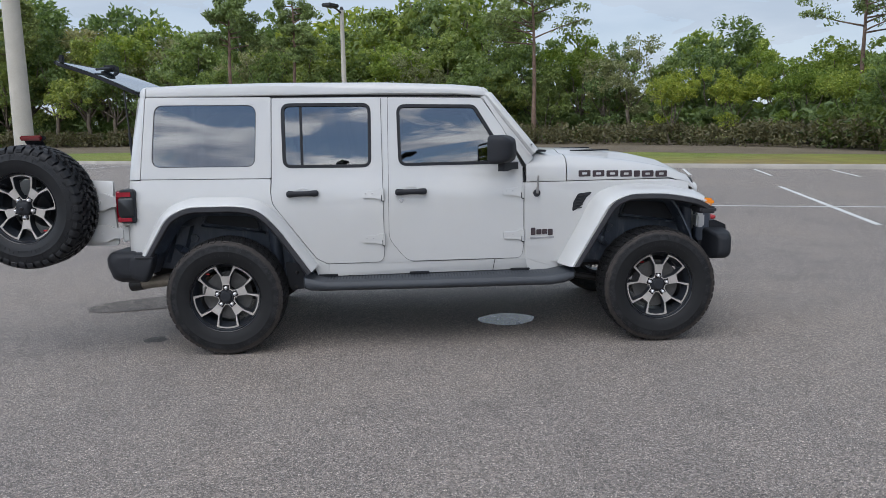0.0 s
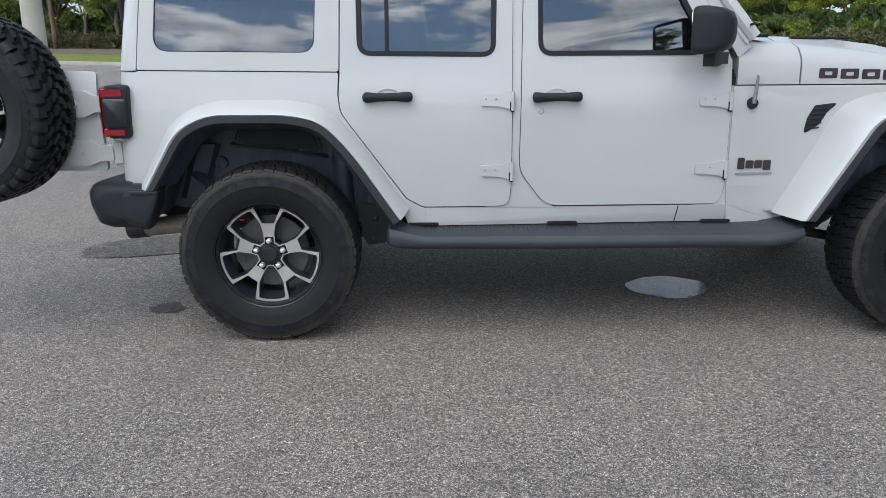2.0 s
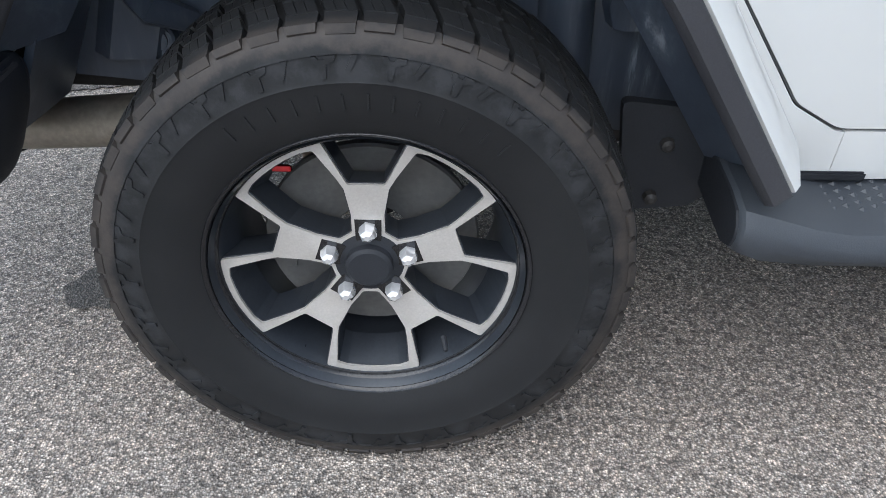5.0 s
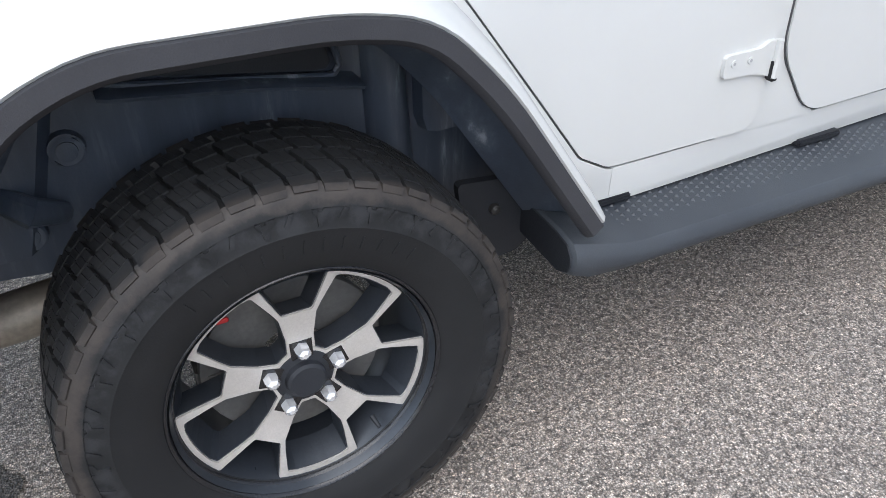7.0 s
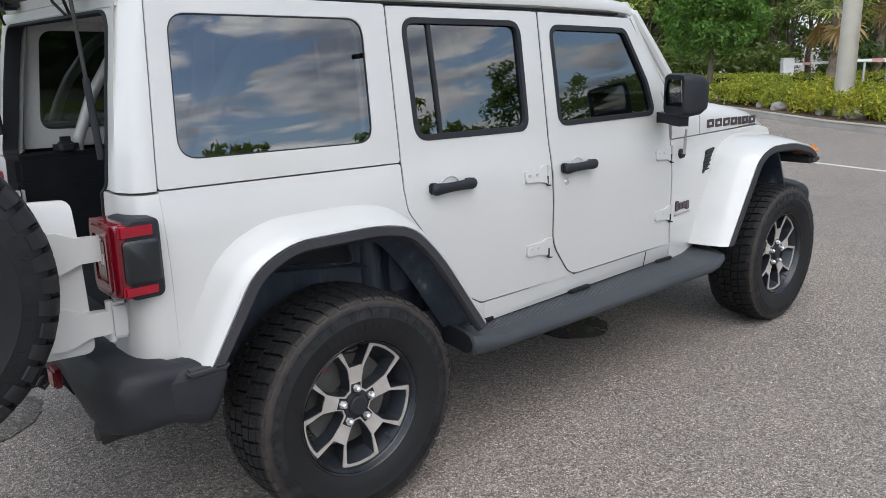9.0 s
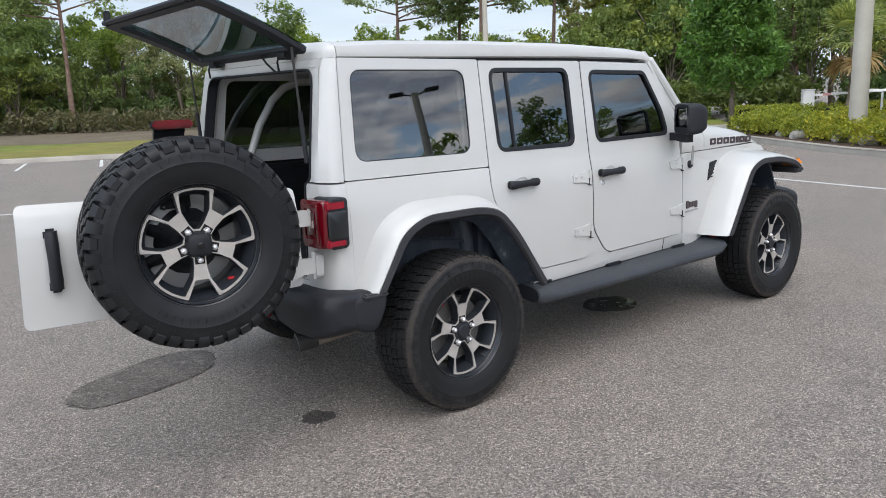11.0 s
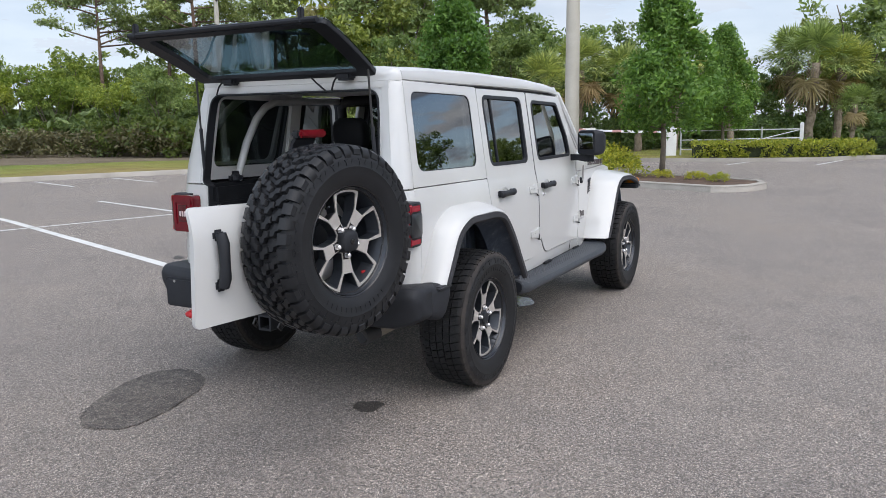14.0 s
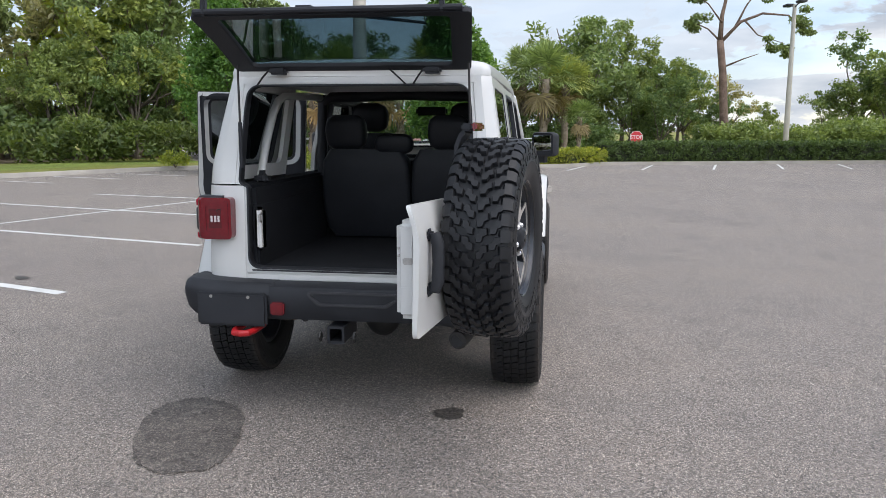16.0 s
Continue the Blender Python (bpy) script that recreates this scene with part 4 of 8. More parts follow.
def hedge(name, pts, width, height, mat, label, seed, density=330, size=0.055, base=0.1):
    """A clipped hedge: leaves thick on a box-shaped row."""
    rg = np.random.default_rng(seed)
    cs, rs = [], []
    for (ax, ay), (bx, by) in zip(pts[:-1], pts[1:]):
        ln = math.hypot(bx - ax, by - ay)
        nx, ny = -(by - ay) / ln, (bx - ax) / ln
        for _ in range(int(ln * density / 10)):
            t = rg.random()
            if rg.random() < 0.55:
                o, h = width / 2 * (1 if rg.random() < 0.3 else -1) * (0.85 + 0.2 * rg.random()), height * rg.random()
            else:
                o, h = (rg.random() - 0.5) * width, height * (0.9 + 0.12 * rg.random())
            cs.append((ax + (bx - ax) * t + nx * o, ay + (by - ay) * t + ny * o, base + h))
            rs.append(0.13 + 0.07 * rg.random())
    me = leaf_mesh(name, cs, rs, 22, size, rg, 0.9)
    me.materials.append(mat)
    e = group_empty(name, label, "hedge")
    part("foliage", me, mat, e)
    b = bmesh.new()
    for (ax, ay), (bx, by) in zip(pts[:-1], pts[1:]):
        for t in np.linspace(0.02, 0.98, max(2, int(math.hypot(bx - ax, by - ay) / 0.7))):
            x, y = ax + (bx - ax) * t, ay + (by - ay) * t
            join(b, tube([(x, y, base - 0.05), (x + rg.normal() * 0.1, y + rg.normal() * 0.1, base + height * 0.75)], [0.03, 0.012], 5))
    part("stems", b, BARK, e)
    # solid dark green core along the row, so the leaves aren't seen through
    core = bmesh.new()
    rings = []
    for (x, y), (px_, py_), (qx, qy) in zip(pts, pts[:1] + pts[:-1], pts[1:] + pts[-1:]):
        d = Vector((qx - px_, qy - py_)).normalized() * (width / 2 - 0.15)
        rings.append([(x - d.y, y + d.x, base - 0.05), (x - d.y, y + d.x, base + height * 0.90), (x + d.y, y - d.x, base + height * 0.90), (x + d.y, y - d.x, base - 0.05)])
    part("inner_growth", loft(rings), HEDGE_CORE, e, "solid dark green core inside the leaves")
    return e


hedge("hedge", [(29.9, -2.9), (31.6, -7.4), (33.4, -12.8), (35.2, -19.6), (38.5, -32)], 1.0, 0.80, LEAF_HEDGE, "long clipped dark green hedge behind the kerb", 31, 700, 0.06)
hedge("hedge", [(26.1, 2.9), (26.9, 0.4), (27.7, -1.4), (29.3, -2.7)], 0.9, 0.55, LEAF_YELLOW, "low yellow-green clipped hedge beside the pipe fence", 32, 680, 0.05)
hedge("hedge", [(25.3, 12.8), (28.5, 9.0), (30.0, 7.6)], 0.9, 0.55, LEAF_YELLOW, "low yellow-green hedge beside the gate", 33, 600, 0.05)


def shrub(c, r, h, mat, label, seed, grp):
    rg = np.random.default_rng(seed)
    cs, rs = [], []
    for _ in range(60):
        a, q = rg.random() * 6.283, r * math.sqrt(rg.random())
        z = h * (0.25 + 0.7 * rg.random()) * (1 - 0.4 * (q / r) ** 2)
        cs.append((math.cos(a) * q, math.sin(a) * q, z))
        rs.append(0.10 + 0.07 * rg.random())
    me = leaf_mesh("foliage", cs, rs, 26, 0.04, rg, 0.9)
    me.materials.append(mat)
    e = group_empty("shrub", label, "shrub", Matrix.Translation((*c, 0.12)), grp)
    part("foliage", me, mat, e)
    b = bmesh.new()
    for k in range(6):
        a = k * 1.05 + rg.random()
        join(b, tube([(0, 0, -0.03), (math.cos(a) * r * 0.3, math.sin(a) * r * 0.3, h * 0.35), (math.cos(a) * r * 0.6, math.sin(a) * r * 0.6, h * 0.7)], [0.015, 0.011, 0.006], 5))
    part("stems", b, BARK, e)
    return e


shrub((22.0, 12.6), 0.52, 0.62, LEAF_YELLOW, "yellow-green shrub at the foot of the wood's edge", 47, "")
first = shrub((16.5, 3.3), 0.62, 0.62, LEAF_YELLOW, "round yellow-green shrub in the mulch bed", 41, "island shrubs")
second = shrub((17.3, 4.9), 0.66, 0.66, LEAF_YELLOW, "round yellow-green shrub in the mulch bed", 42, "island shrubs")
for k in range(22):
    t = k / 21
    x, y = 16.1 + 4.2 * t + random.uniform(-0.15, 0.15), 2.95 + 6.1 * t + random.uniform(-0.2, 0.2)
    s = random.uniform(1.0, 1.3)
    copy_thing((first, second)[k % 2], Matrix.LocRotScale((x + (0.45 if k % 2 else -0.35), y, 0.12), Euler((0, 0, k * 1.3)), (s, s, s)))
for k, (x, y) in enumerate(((15.5, 1.6), (15.1, 0.7), (14.7, 0.15))):
    copy_thing(first, Matrix.LocRotScale((x, y, 0.12), Euler((0, 0, k * 2.1)), (0.42, 0.42, 0.38)))


def boulder(c, s, seed):
    b = bmesh.new()
    bmesh.ops.create_icosphere(b, subdivisions=3, radius=1)
    for v in b.verts:
        v.co *= 1 + 0.28 * noise.noise(v.co * 1.3 + Vector((seed, 0, 0))) + 0.06 * noise.noise(v.co * 4 + Vector((seed, 3, 0)))
        v.co = Vector((v.co.x * s, v.co.y * s * 0.8, v.co.z * s * 0.62))
    ob = finish("boulder", b, ROCK, None, "", 60, Matrix.Translation((*c, 0.12 + s * 0.3)))
    return tagged(ob, "pale grey limestone boulder lying in the mulch bed", "rock", "island boulders")


for k, (x, y, s) in enumerate(((16.0, 3.8, 0.26), (16.7, 4.75, 0.22), (15.75, 2.7, 0.3), (17.6, 6.2, 0.25), (18.3, 7.0, 0.2))):
    boulder((x, y), s, k * 3.7)


def street_tree(seed, height, spread, low, taper):
    """A dense upright young tree with an egg-shaped crown on a thin trunk."""
    rg = np.random.default_rng(seed)
    bm = bmesh.new()
    limbs(bm, (0, 0, -0.05), (0.05, 0.03, height * 0.9), 0.09, 0.02, rg, 0.08, 8)
    cs, rs = [], []
    for k in range(170):
        t = rg.random() ** 0.9
        z = height * (low + (1 - low) * t)
        prof = spread * min(1.0, 0.55 + 2.6 * t) * (1.02 - t) ** taper
        a, q = rg.random() * 6.283, prof * (0.45 + 0.6 * rg.random())
        cs.append((math.cos(a) * q, math.sin(a) * q, z))
        rs.append(spread * (0.14 + 0.12 * rg.random()))
        if k % 9 == 0:
            limbs(bm, (0, 0, z * 0.82), cs[-1], 0.025, 0.006, rg, 0.1, 5, 4)
    crown = leaf_mesh("crown", cs, rs, 110, 0.075, rg, 1.0, 0.2)
    crown.materials.append(LEAF_STREET)
    return kind((bm, crown))


STREET = [street_tree(51, 5.3, 1.65, 0.24, 0.72), street_tree(52, 4.9, 1.5, 0.28, 0.5)]
for c, which, s in (((17.35, 2.03), 0, 1.0), ((20.65, 9.95), 1, 1.15), ((28.8, 2.3), 0, 0.92)):
    plant_tree("street_tree", STREET[which], c, s, rng.random() * 6.28, "dense upright bright green young street tree", "tree", "street trees")


def palm(seed, height, fans=46):
    """A cabbage palm: rough trunk with old boots, fans of narrow blades, dry fans hanging."""
    rg = np.random.default_rng(seed)
    bm = bmesh.new()
    stem = limbs(bm, (0, 0, -0.1), (rg.normal() * 0.15, rg.normal() * 0.15, height), 0.20, 0.16, rg, 0.15, 10, 8)
    for k in range(46):
        z, a = height * (0.35 + 0.63 * rg.random()), rg.random() * 6.283
        c = Vector((math.cos(a) * 0.17, math.sin(a) * 0.17, z)) + Vector((stem[4].x, stem[4].y, 0))
        join(bm, tube([c, c + Vector((math.cos(a) * 0.12, math.sin(a) * 0.12, 0.22))], [0.045, 0.015], 4))
    out = []
    for dry in (False, True):
        V, F = [], []
        for k in range(fans if not dry else fans // 4):
            a = rg.random() * 6.283
            el = (rg.random() * 1.75 - 0.28) if not dry else (-1.2 + 0.5 * rg.random())
            ln = 1.15 + 0.4 * rg.random()
            d = np.array((math.cos(a) * math.cos(el), math.sin(a) * math.cos(el), math.sin(el)))
            hub = np.array(stem[-1]) + d * ln * 0.75
            side = np.cross(d, (0, 0, 1.0))
            side /= np.linalg.norm(side) + 1e-9
            up = np.cross(side, d)
            i0 = len(V)
            V += [tuple(np.array(stem[-1]) - side * 0.015), tuple(np.array(stem[-1]) + side * 0.015), tuple(hub)]
            F.append((i0, i0 + 1, i0 + 2))
            for j in range(19):
                th = (j / 18 - 0.5) * 4.0
                dd = d * math.cos(th) + side * math.sin(th) + up * 0.15 * rg.normal()
                L = 0.88 * (1 - 0.25 * abs(th) / 2) * (0.85 + 0.3 * rg.random())
                mid, tip = hub + dd * L * 0.55, hub + dd * L + np.array((0, 0, -0.10 * L - 0.08 * rg.random()))
                wv = np.cross(dd, up)
                wv = wv / (np.linalg.norm(wv) + 1e-9) * 0.036
                i0 = len(V)
                V += [tuple(hub), tuple(mid - wv), tuple(tip), tuple(mid + wv)]
                F.append((i0, i0 + 1, i0 + 2, i0 + 3))
        me = bpy.data.meshes.new("dry_fronds" if dry else "fronds")
        me.from_pydata(V, [], F)
        me.materials.append(FROND_DRY if dry else FROND)
        out.append(me)
    return as_mesh(bm, PALM_BARK), out[0], out[1]


PALMS = [palm(61, 3.3), palm(62, 3.9, 56)]
for c, which, s in (((40.0, -0.05), 0, 1.22), ((41.3, -1.35), 1, 1.05), ((38.5, -2.1), 0, 0.62), ((42.5, 0.9), 1, 1.1), ((27.5, 9.3), 0, 0.92), ((30.5, 9.0), 1, 0.95), ((31.5, 6.4), 0, 0.9), ((33.5, 5.2), 1, 1.0), ((35.0, 8.0), 0, 1.1), ((36.0, 3.0), 0, 0.9)):
    plant_tree("palm_tree", PALMS[which], c, s, rng.random() * 6.28, "cabbage palm with green fans and dry hanging fronds", "palm", "palms", PALM_BARK, ("trunk", "fronds", "dry_fronds"))

# wood behind the gate and the hedge
for k, (x, y, which, s) in enumerate(((37, 9, 1, 0.66), (40, 5, 0, 0.58), (43, 12, 3, 0.85), (46, 2, 1, 0.55), (48, -2.3, 0, 1.12), (47, -0.3, 1, 0.72), (51, -5.2, 1, 0.82), (52.5, -7.0, 0, 0.72), (50, -9.0, 1, 0.62), (53, -8.6, 5, 0.95), (51, -3.2, 5, 1.0), (49, -5.8, 5, 0.8), (49, 6, 1, 0.6), (53, -7.5, 1, 0.78), (55, -10, 0, 0.7), (54, -13, 4, 0.62),
                                      (50.5, -20.3, 1, 0.80), (48.5, -22.0, 0, 0.82), (52, -23, 0, 0.85), (50, -18.6, 5, 0.72), (49, -28, 1, 0.9), (60, -1, 0, 0.9), (46.5, -2.8, 5, 0.7), (47.5, -7.5, 5, 0.75), (48, -11, 5, 0.6), (42, 2.5, 5, 0.7), (38, 6, 5, 0.75), (33, 11, 5, 0.7), (36, 12.5, 0, 0.9), (58, -17, 5, 0.5))):
    plant_tree("oak_tree", OAKS[which], (x, y), s, k * 1.7, OAK_LABELS[which].replace("behind the lawn", "behind the gate"), "tree", "trees behind the hedge")
plant_tree("oak_tree", OAKS[4], (16.3, 45), 0.80, 0.4, OAK_LABELS[4], "tree", "trees of the wood")


def forked_pine():
    """An old pine: stout bare trunk that forks high up, long crooked limbs with needle tufts at their ends."""
    rg = np.random.default_rng(77)
    bm = bmesh.new()
    join(bm, tube([(0, 0, -0.1), (0.1, 0.1, 2.4), (0, 0.3, 4.7), (0, 0.55, 6.6)], [0.26, 0.24, 0.22, 0.20], 10))
    cs, rs = [], []
    for pts, r in ((((0, 0.55, 6.6), (0.1, 0.5, 8.0), (0.3, 0.2, 9.4), (0.2, -0.3, 11.0)), 0.16), (((0, 0.5, 6.5), (-0.2, -0.5, 7.6), (-0.3, -1.7, 8.05), (0, -3.2, 7.95), (0.2, -4.2, 7.3)), 0.11),
                   (((0, 0.5, 6.5), (0.4, 1.2, 7.3), (0.3, 2.3, 7.8)), 0.07), (((0.1, 0.15, 5.1), (0, -0.8, 5.5), (0.1, -1.7, 5.8)), 0.06),
                   (((-0.3, -0.7, 7.7), (0.2, -1.6, 6.9), (0.4, -3.2, 6.4)), 0.06), (((0, -0.2, 7.2), (0.3, -0.9, 8.6), (0.3, -1.6, 9.6)), 0.08), (((0, 0.5, 7.6), (-0.5, 1.4, 8.6), (-0.6, 2.4, 9.3)), 0.06), (((0.2, 0, 10.2), (0.2, -1.6, 10.9), (0.1, -3.0, 10.8)), 0.06)):
        join(bm, tube(pts, [r * (1 - 0.75 * k / (len(pts) - 1)) for k in range(len(pts))], 7))
        if r == 0.06 and pts[0][2] < 5.5:
            continue
        for k in range(7):
            f = 0.55 + 0.5 * rg.random()
            a, b = Vector(pts[-2]), Vector(pts[-1])
            cs.append(np.array(a.lerp(b, f)) + rg.normal(size=3) * 0.28)
            rs.append(0.30 + 0.22 * rg.random())
    crown = leaf_mesh("crown", cs, rs, 90, 0.14, rg, 0.6, 0.15)
    crown.materials.append(NEEDLE)
    return kind((bm, crown), PINE_BARK)


plant_tree("pine_tree", forked_pine(), (45.0, -10.95), 1.0, 0.0, "tall bare-trunked pine with a fork and crooked limbs", "tree", "pines", PINE_BARK)
brush_belt("undergrowth", [(30, 10), (36, 5.5), (42, 0.5), (44, -4)], 1.6, 1.6, LEAF_DARK, "dark green brush behind the pipe fence", 200, 0.13, seed=12)
brush_belt("undergrowth", [(44.5, -9.6), (43, -14), (45, -22), (49, -32)], 1.8, 1.9, LEAF_OAK, "rounded green bushes behind the hedge", 260, 0.12, seed=13)

# trees and palms at the other side of the lot, behind the walk
for k in range(26):
    a = radians(188 + 132 * (k + 0.5) / 26)
    d = 40 + 7 * math.sin(k * 2.3)
    x, y = d * math.cos(a), d * math.sin(a) - 2
    plant_tree("oak_tree", OAKS_FAR[k % 6], (x, y), 0.75 + 0.12 * math.sin(k * 1.9), k * 2.2, "green oak at the far side of the lot", "tree", "trees across the lot")
for x, y, s in ((-4, -29, 0.99), (-2.2, -30, 1.05), (-0.5, -29, 0.96), (1.2, -29.5, 1.05), (2.6, -30, 0.99), (4, -29, 1.02), (5.6, -29.5, 0.93), (13.8, -30.0, 0.81), (15.4, -29.5, 0.83), (19.4, -28.6, 0.78), (17, -33, 0.56), (-6.5, -30, 0.74), (6.5, -31, 0.59)):
    plant_tree("palm_tree", PALMS[int(x) % 2], (x, y), s, x, "cabbage palm at the far side of the lot", "palm", "palms", PALM_BARK, ("trunk", "fronds", "dry_fronds"))
for x, y, which, k in ((21.5, -20.5, 1, 0.70), (25.0, -20.5, 0, 0.74), (20.5, -26, 5, 0.78)):
    plant_tree("oak_tree", OAKS[which], (x, y), k, x, "large dark green oak at the far side of the lot", "tree", "trees across the lot")
for k, (x, y) in enumerate(((31, -20.5), (28, -23), (24.5, -26), (34.5, -21.5), (21, -28.5), (17, -31), (12.5, -33))):
    plant_tree("oak_tree", OAKS_FAR[(1, 0, 5, 1, 3, 1, 5)[k]], (x, y), 0.72 + 0.1 * math.sin(k * 2.1), k * 1.3, "dark green oak at the far side of the lot", "tree", "trees across the lot")
for k, (x, y, which, s) in enumerate(((41, 18.5, 0, 0.85), (44, 17.5, 1, 0.9), (38, 16.8, 5, 0.95), (34.5, 14.2, 0, 0.72), (37, 20, 1, 0.85))):
    plant_tree("oak_tree", OAKS[which], (x, y), s, k * 1.9, OAK_LABELS[which].replace("behind the lawn", "behind the gate"), "tree", "trees behind the hedge")
brush_belt("undergrowth", [(40, -24), (30, -27.5), (20, -34), (5, -38)], 2.0, 2.6, LEAF_DARK, "dark green thicket at the far side of the lot", 70, 0.24, seed=15)


# ---- the vehicle: x ahead from the rear axle, y to its left ----
car = group_empty("off_road_vehicle", "white four-door off-road vehicle with hard top, tailgate and rear glass open", "car")
WAIST = ((0.45, 0.800), (0.60, 0.807), (0.75, 0.810), (0.95, 0.808), (1.06, 0.800), (1.13, 0.788), (1.20, 0.772), (1.30, 0.757), (1.50, 0.727), (1.75, 0.688), (1.80, 0.672))
LEVELS = (0.52, 0.60, 0.68, 0.76, 0.86, 0.95, 1.01, 1.06, 1.10, 1.135, 1.17, 1.20, 1.25, 1.30, 1.40, 1.50, 1.62)


DRAW_IN = ((1.12, 0.0), (2.12, 0.042), (2.45, 0.046), (3.30, 0.0))


def side_y(x, z):
    y = lerp_table(WAIST, z)
    # the sides draw in towards the cowl, less so at the windows
    y -= lerp_table(DRAW_IN, x) * lerp_table(((1.15, 1.0), (1.35, 0.45)), z)
    if x > 2.12:
        y -= (x - 2.12) * 0.125
    return y


SWELL = ((1.02, 0.0), (1.19, 0.024), (1.30, 0.034), (1.60, 0.012), (1.75, 0.0))


def swell(s, z):
    """The left side stands a little fuller above the belt."""
    return lerp_table(SWELL, z) if s > 0 else 0.0


def side_panel(outline, holes, s, off=0.0, depth=0.03, bevel=0.004, levels=LEVELS):
    """A body panel that follows the vehicle's side; s is -1 on the right, 1 on the left."""
    return slab(outline, holes, levels, 1, 0, lambda a, b: Vector((a, s * (side_y(a, b) + swell(s, b) + off), b)), bevel,
                lambda a, b: Vector((a, s * (side_y(a, b) + swell(s, b) + off - depth), b)))


def grow(pts, d):
    """An outline moved outwards by d (inwards if negative); the points run either way round."""
    k = len(pts)
    area = sum(pts[i][0] * pts[(i + 1) % k][1] - pts[(i + 1) % k][0] * pts[i][1] for i in range(k))
    sg = 1 if area > 0 else -1
    out = []
    for i in range(k):
        a, b = pts[i - 1], pts[(i + 1) % k]
        t = Vector((b[0] - a[0], b[1] - a[1]))
        if t.length < 1e-9:
            out.append(Vector(pts[i]))
            continue
        t.normalize()
        out.append(Vector((pts[i][0] + t.y * sg * d, pts[i][1] - t.x * sg * d)))
    return out


REAR_DOOR = poly(((0.341, 1.742, 0.01), (1.086, 1.738, 0.01), (1.088, 0.70, 0.01), (1.081, 0.60, 0.13), (0.69, 0.597, 0.06), (0.618, 0.636, 0.05), (0.432, 0.885, 0.10), (0.330, 1.022, 0.10), (0.322, 1.10, 0.04), (0.327, 1.17, 0.02)), 0, 6)
REAR_WINDOW = poly(((0.404, 1.702), (1.015, 1.697), (1.01, 1.262), (0.409, 1.268)), 0.06, 6)
FRONT_DOOR = poly(((1.137, 1.737, 0.01), (1.789, 1.722, 0.03), (1.934, 1.515, 0.05), (2.072, 1.235, 0.06), (2.074, 0.68, 0.02), (2.059, 0.598, 0.12), (1.249, 0.600, 0.12), (1.125, 0.76, 0.14)), 0, 6)
FRONT_WINDOW = poly(((1.198, 1.685, 0.06), (1.741, 1.674, 0.06), (1.889, 1.43, 0.05), (1.944, 1.268, 0.04), (1.205, 1.266, 0.06)), 0.05, 6)
QUARTER_TOP = poly(((-0.512, 1.758), (0.3355, 1.748), (0.3225, 1.197), (-0.560, 1.206)), 0.012, 3)
QUARTER_WINDOW = poly(((-0.455, 1.704), (0.234, 1.697), (0.217, 1.277), (-0.486, 1.284)), 0.065, 7)
ARCH_REAR = ((0.600, 0.575), (0.425, 0.85), (0.33, 0.97), (0.26, 1.02), (-0.21, 1.033), (-0.32, 0.98), (-0.50, 0.68))
QUARTER_LOW = poly(((-0.560, 1.2015, 0.005), (0.3205, 1.1925, 0.01), (0.316, 1.10, 0.03), (0.3265, 1.0195, 0.09), (0.4285, 0.8830, 0.09), (0.6135, 0.6335, 0.045), (0.687, 0.5925, 0.05), (0.7015, 0.5905), (0.7015, 0.510), (0.622, 0.512, 0.01)) + ARCH_REAR + ((-0.56, 0.68, 0.0),), 0.0, 4)
ARCH_FRONT = ((2.36, 0.50), (2.43, 0.62), (2.67, 1.00), (2.78, 1.05), (3.22, 1.03))
COWL_SIDE = poly(((2.083, 1.130, 0.01), (3.15, 1.128, 0.02), (3.30, 1.100, 0.02), (3.30, 1.04)) + tuple(reversed(ARCH_FRONT)) + ((2.10, 0.50), (2.084, 0.68, 0.02)), 0.0, 4)
SILL = poly(((0.7022, 0.592), (2.09, 0.592), (2.34, 0.57), (2.34, 0.512), (0.7022, 0.507)), 0.004, 2)
PILLAR = poly(((1.074, 1.74), (1.149, 1.735), (1.149, 0.80), (1.289, 0.586), (0.969, 0.586), (1.074, 0.72)), 0.0)


def hinge(s, x, z):
    """A door hinge: a plate with two bolts and a barrel that drops at its front."""
    y = side_y(x, z)
    b = slab(poly(((x - 0.138, z + 0.026, 0.012), (x - 0.045, z + 0.028, 0.01), (x - 0.02, z + 0.040, 0.008), (x, z + 0.040, 0.004), (x, z - 0.040, 0.006), (x - 0.03, z - 0.030, 0.01), (x - 0.06, z - 0.024, 0.01), (x - 0.138, z - 0.022, 0.012)), 0, 3), (), (), 1, 0,
             lambda a, c: Vector((a, s * (side_y(a, c) + 0.010), c)), 0.003, lambda a, c: Vector((a, s * (side_y(a, c) - 0.004), c)))
    join(b, tube([(x + 0.004, s * (y + 0.010), z - 0.042), (x + 0.004, s * (y + 0.010), z + 0.040)], 0.009, 10))
    for dx in (-0.115, -0.07):
        join(b, tube([(x + dx, s * (y + 0.006), z + 0.008), (x + dx, s * (y + 0.0125), z + 0.008)], [0.0085, 0.0075], 12))
    return b


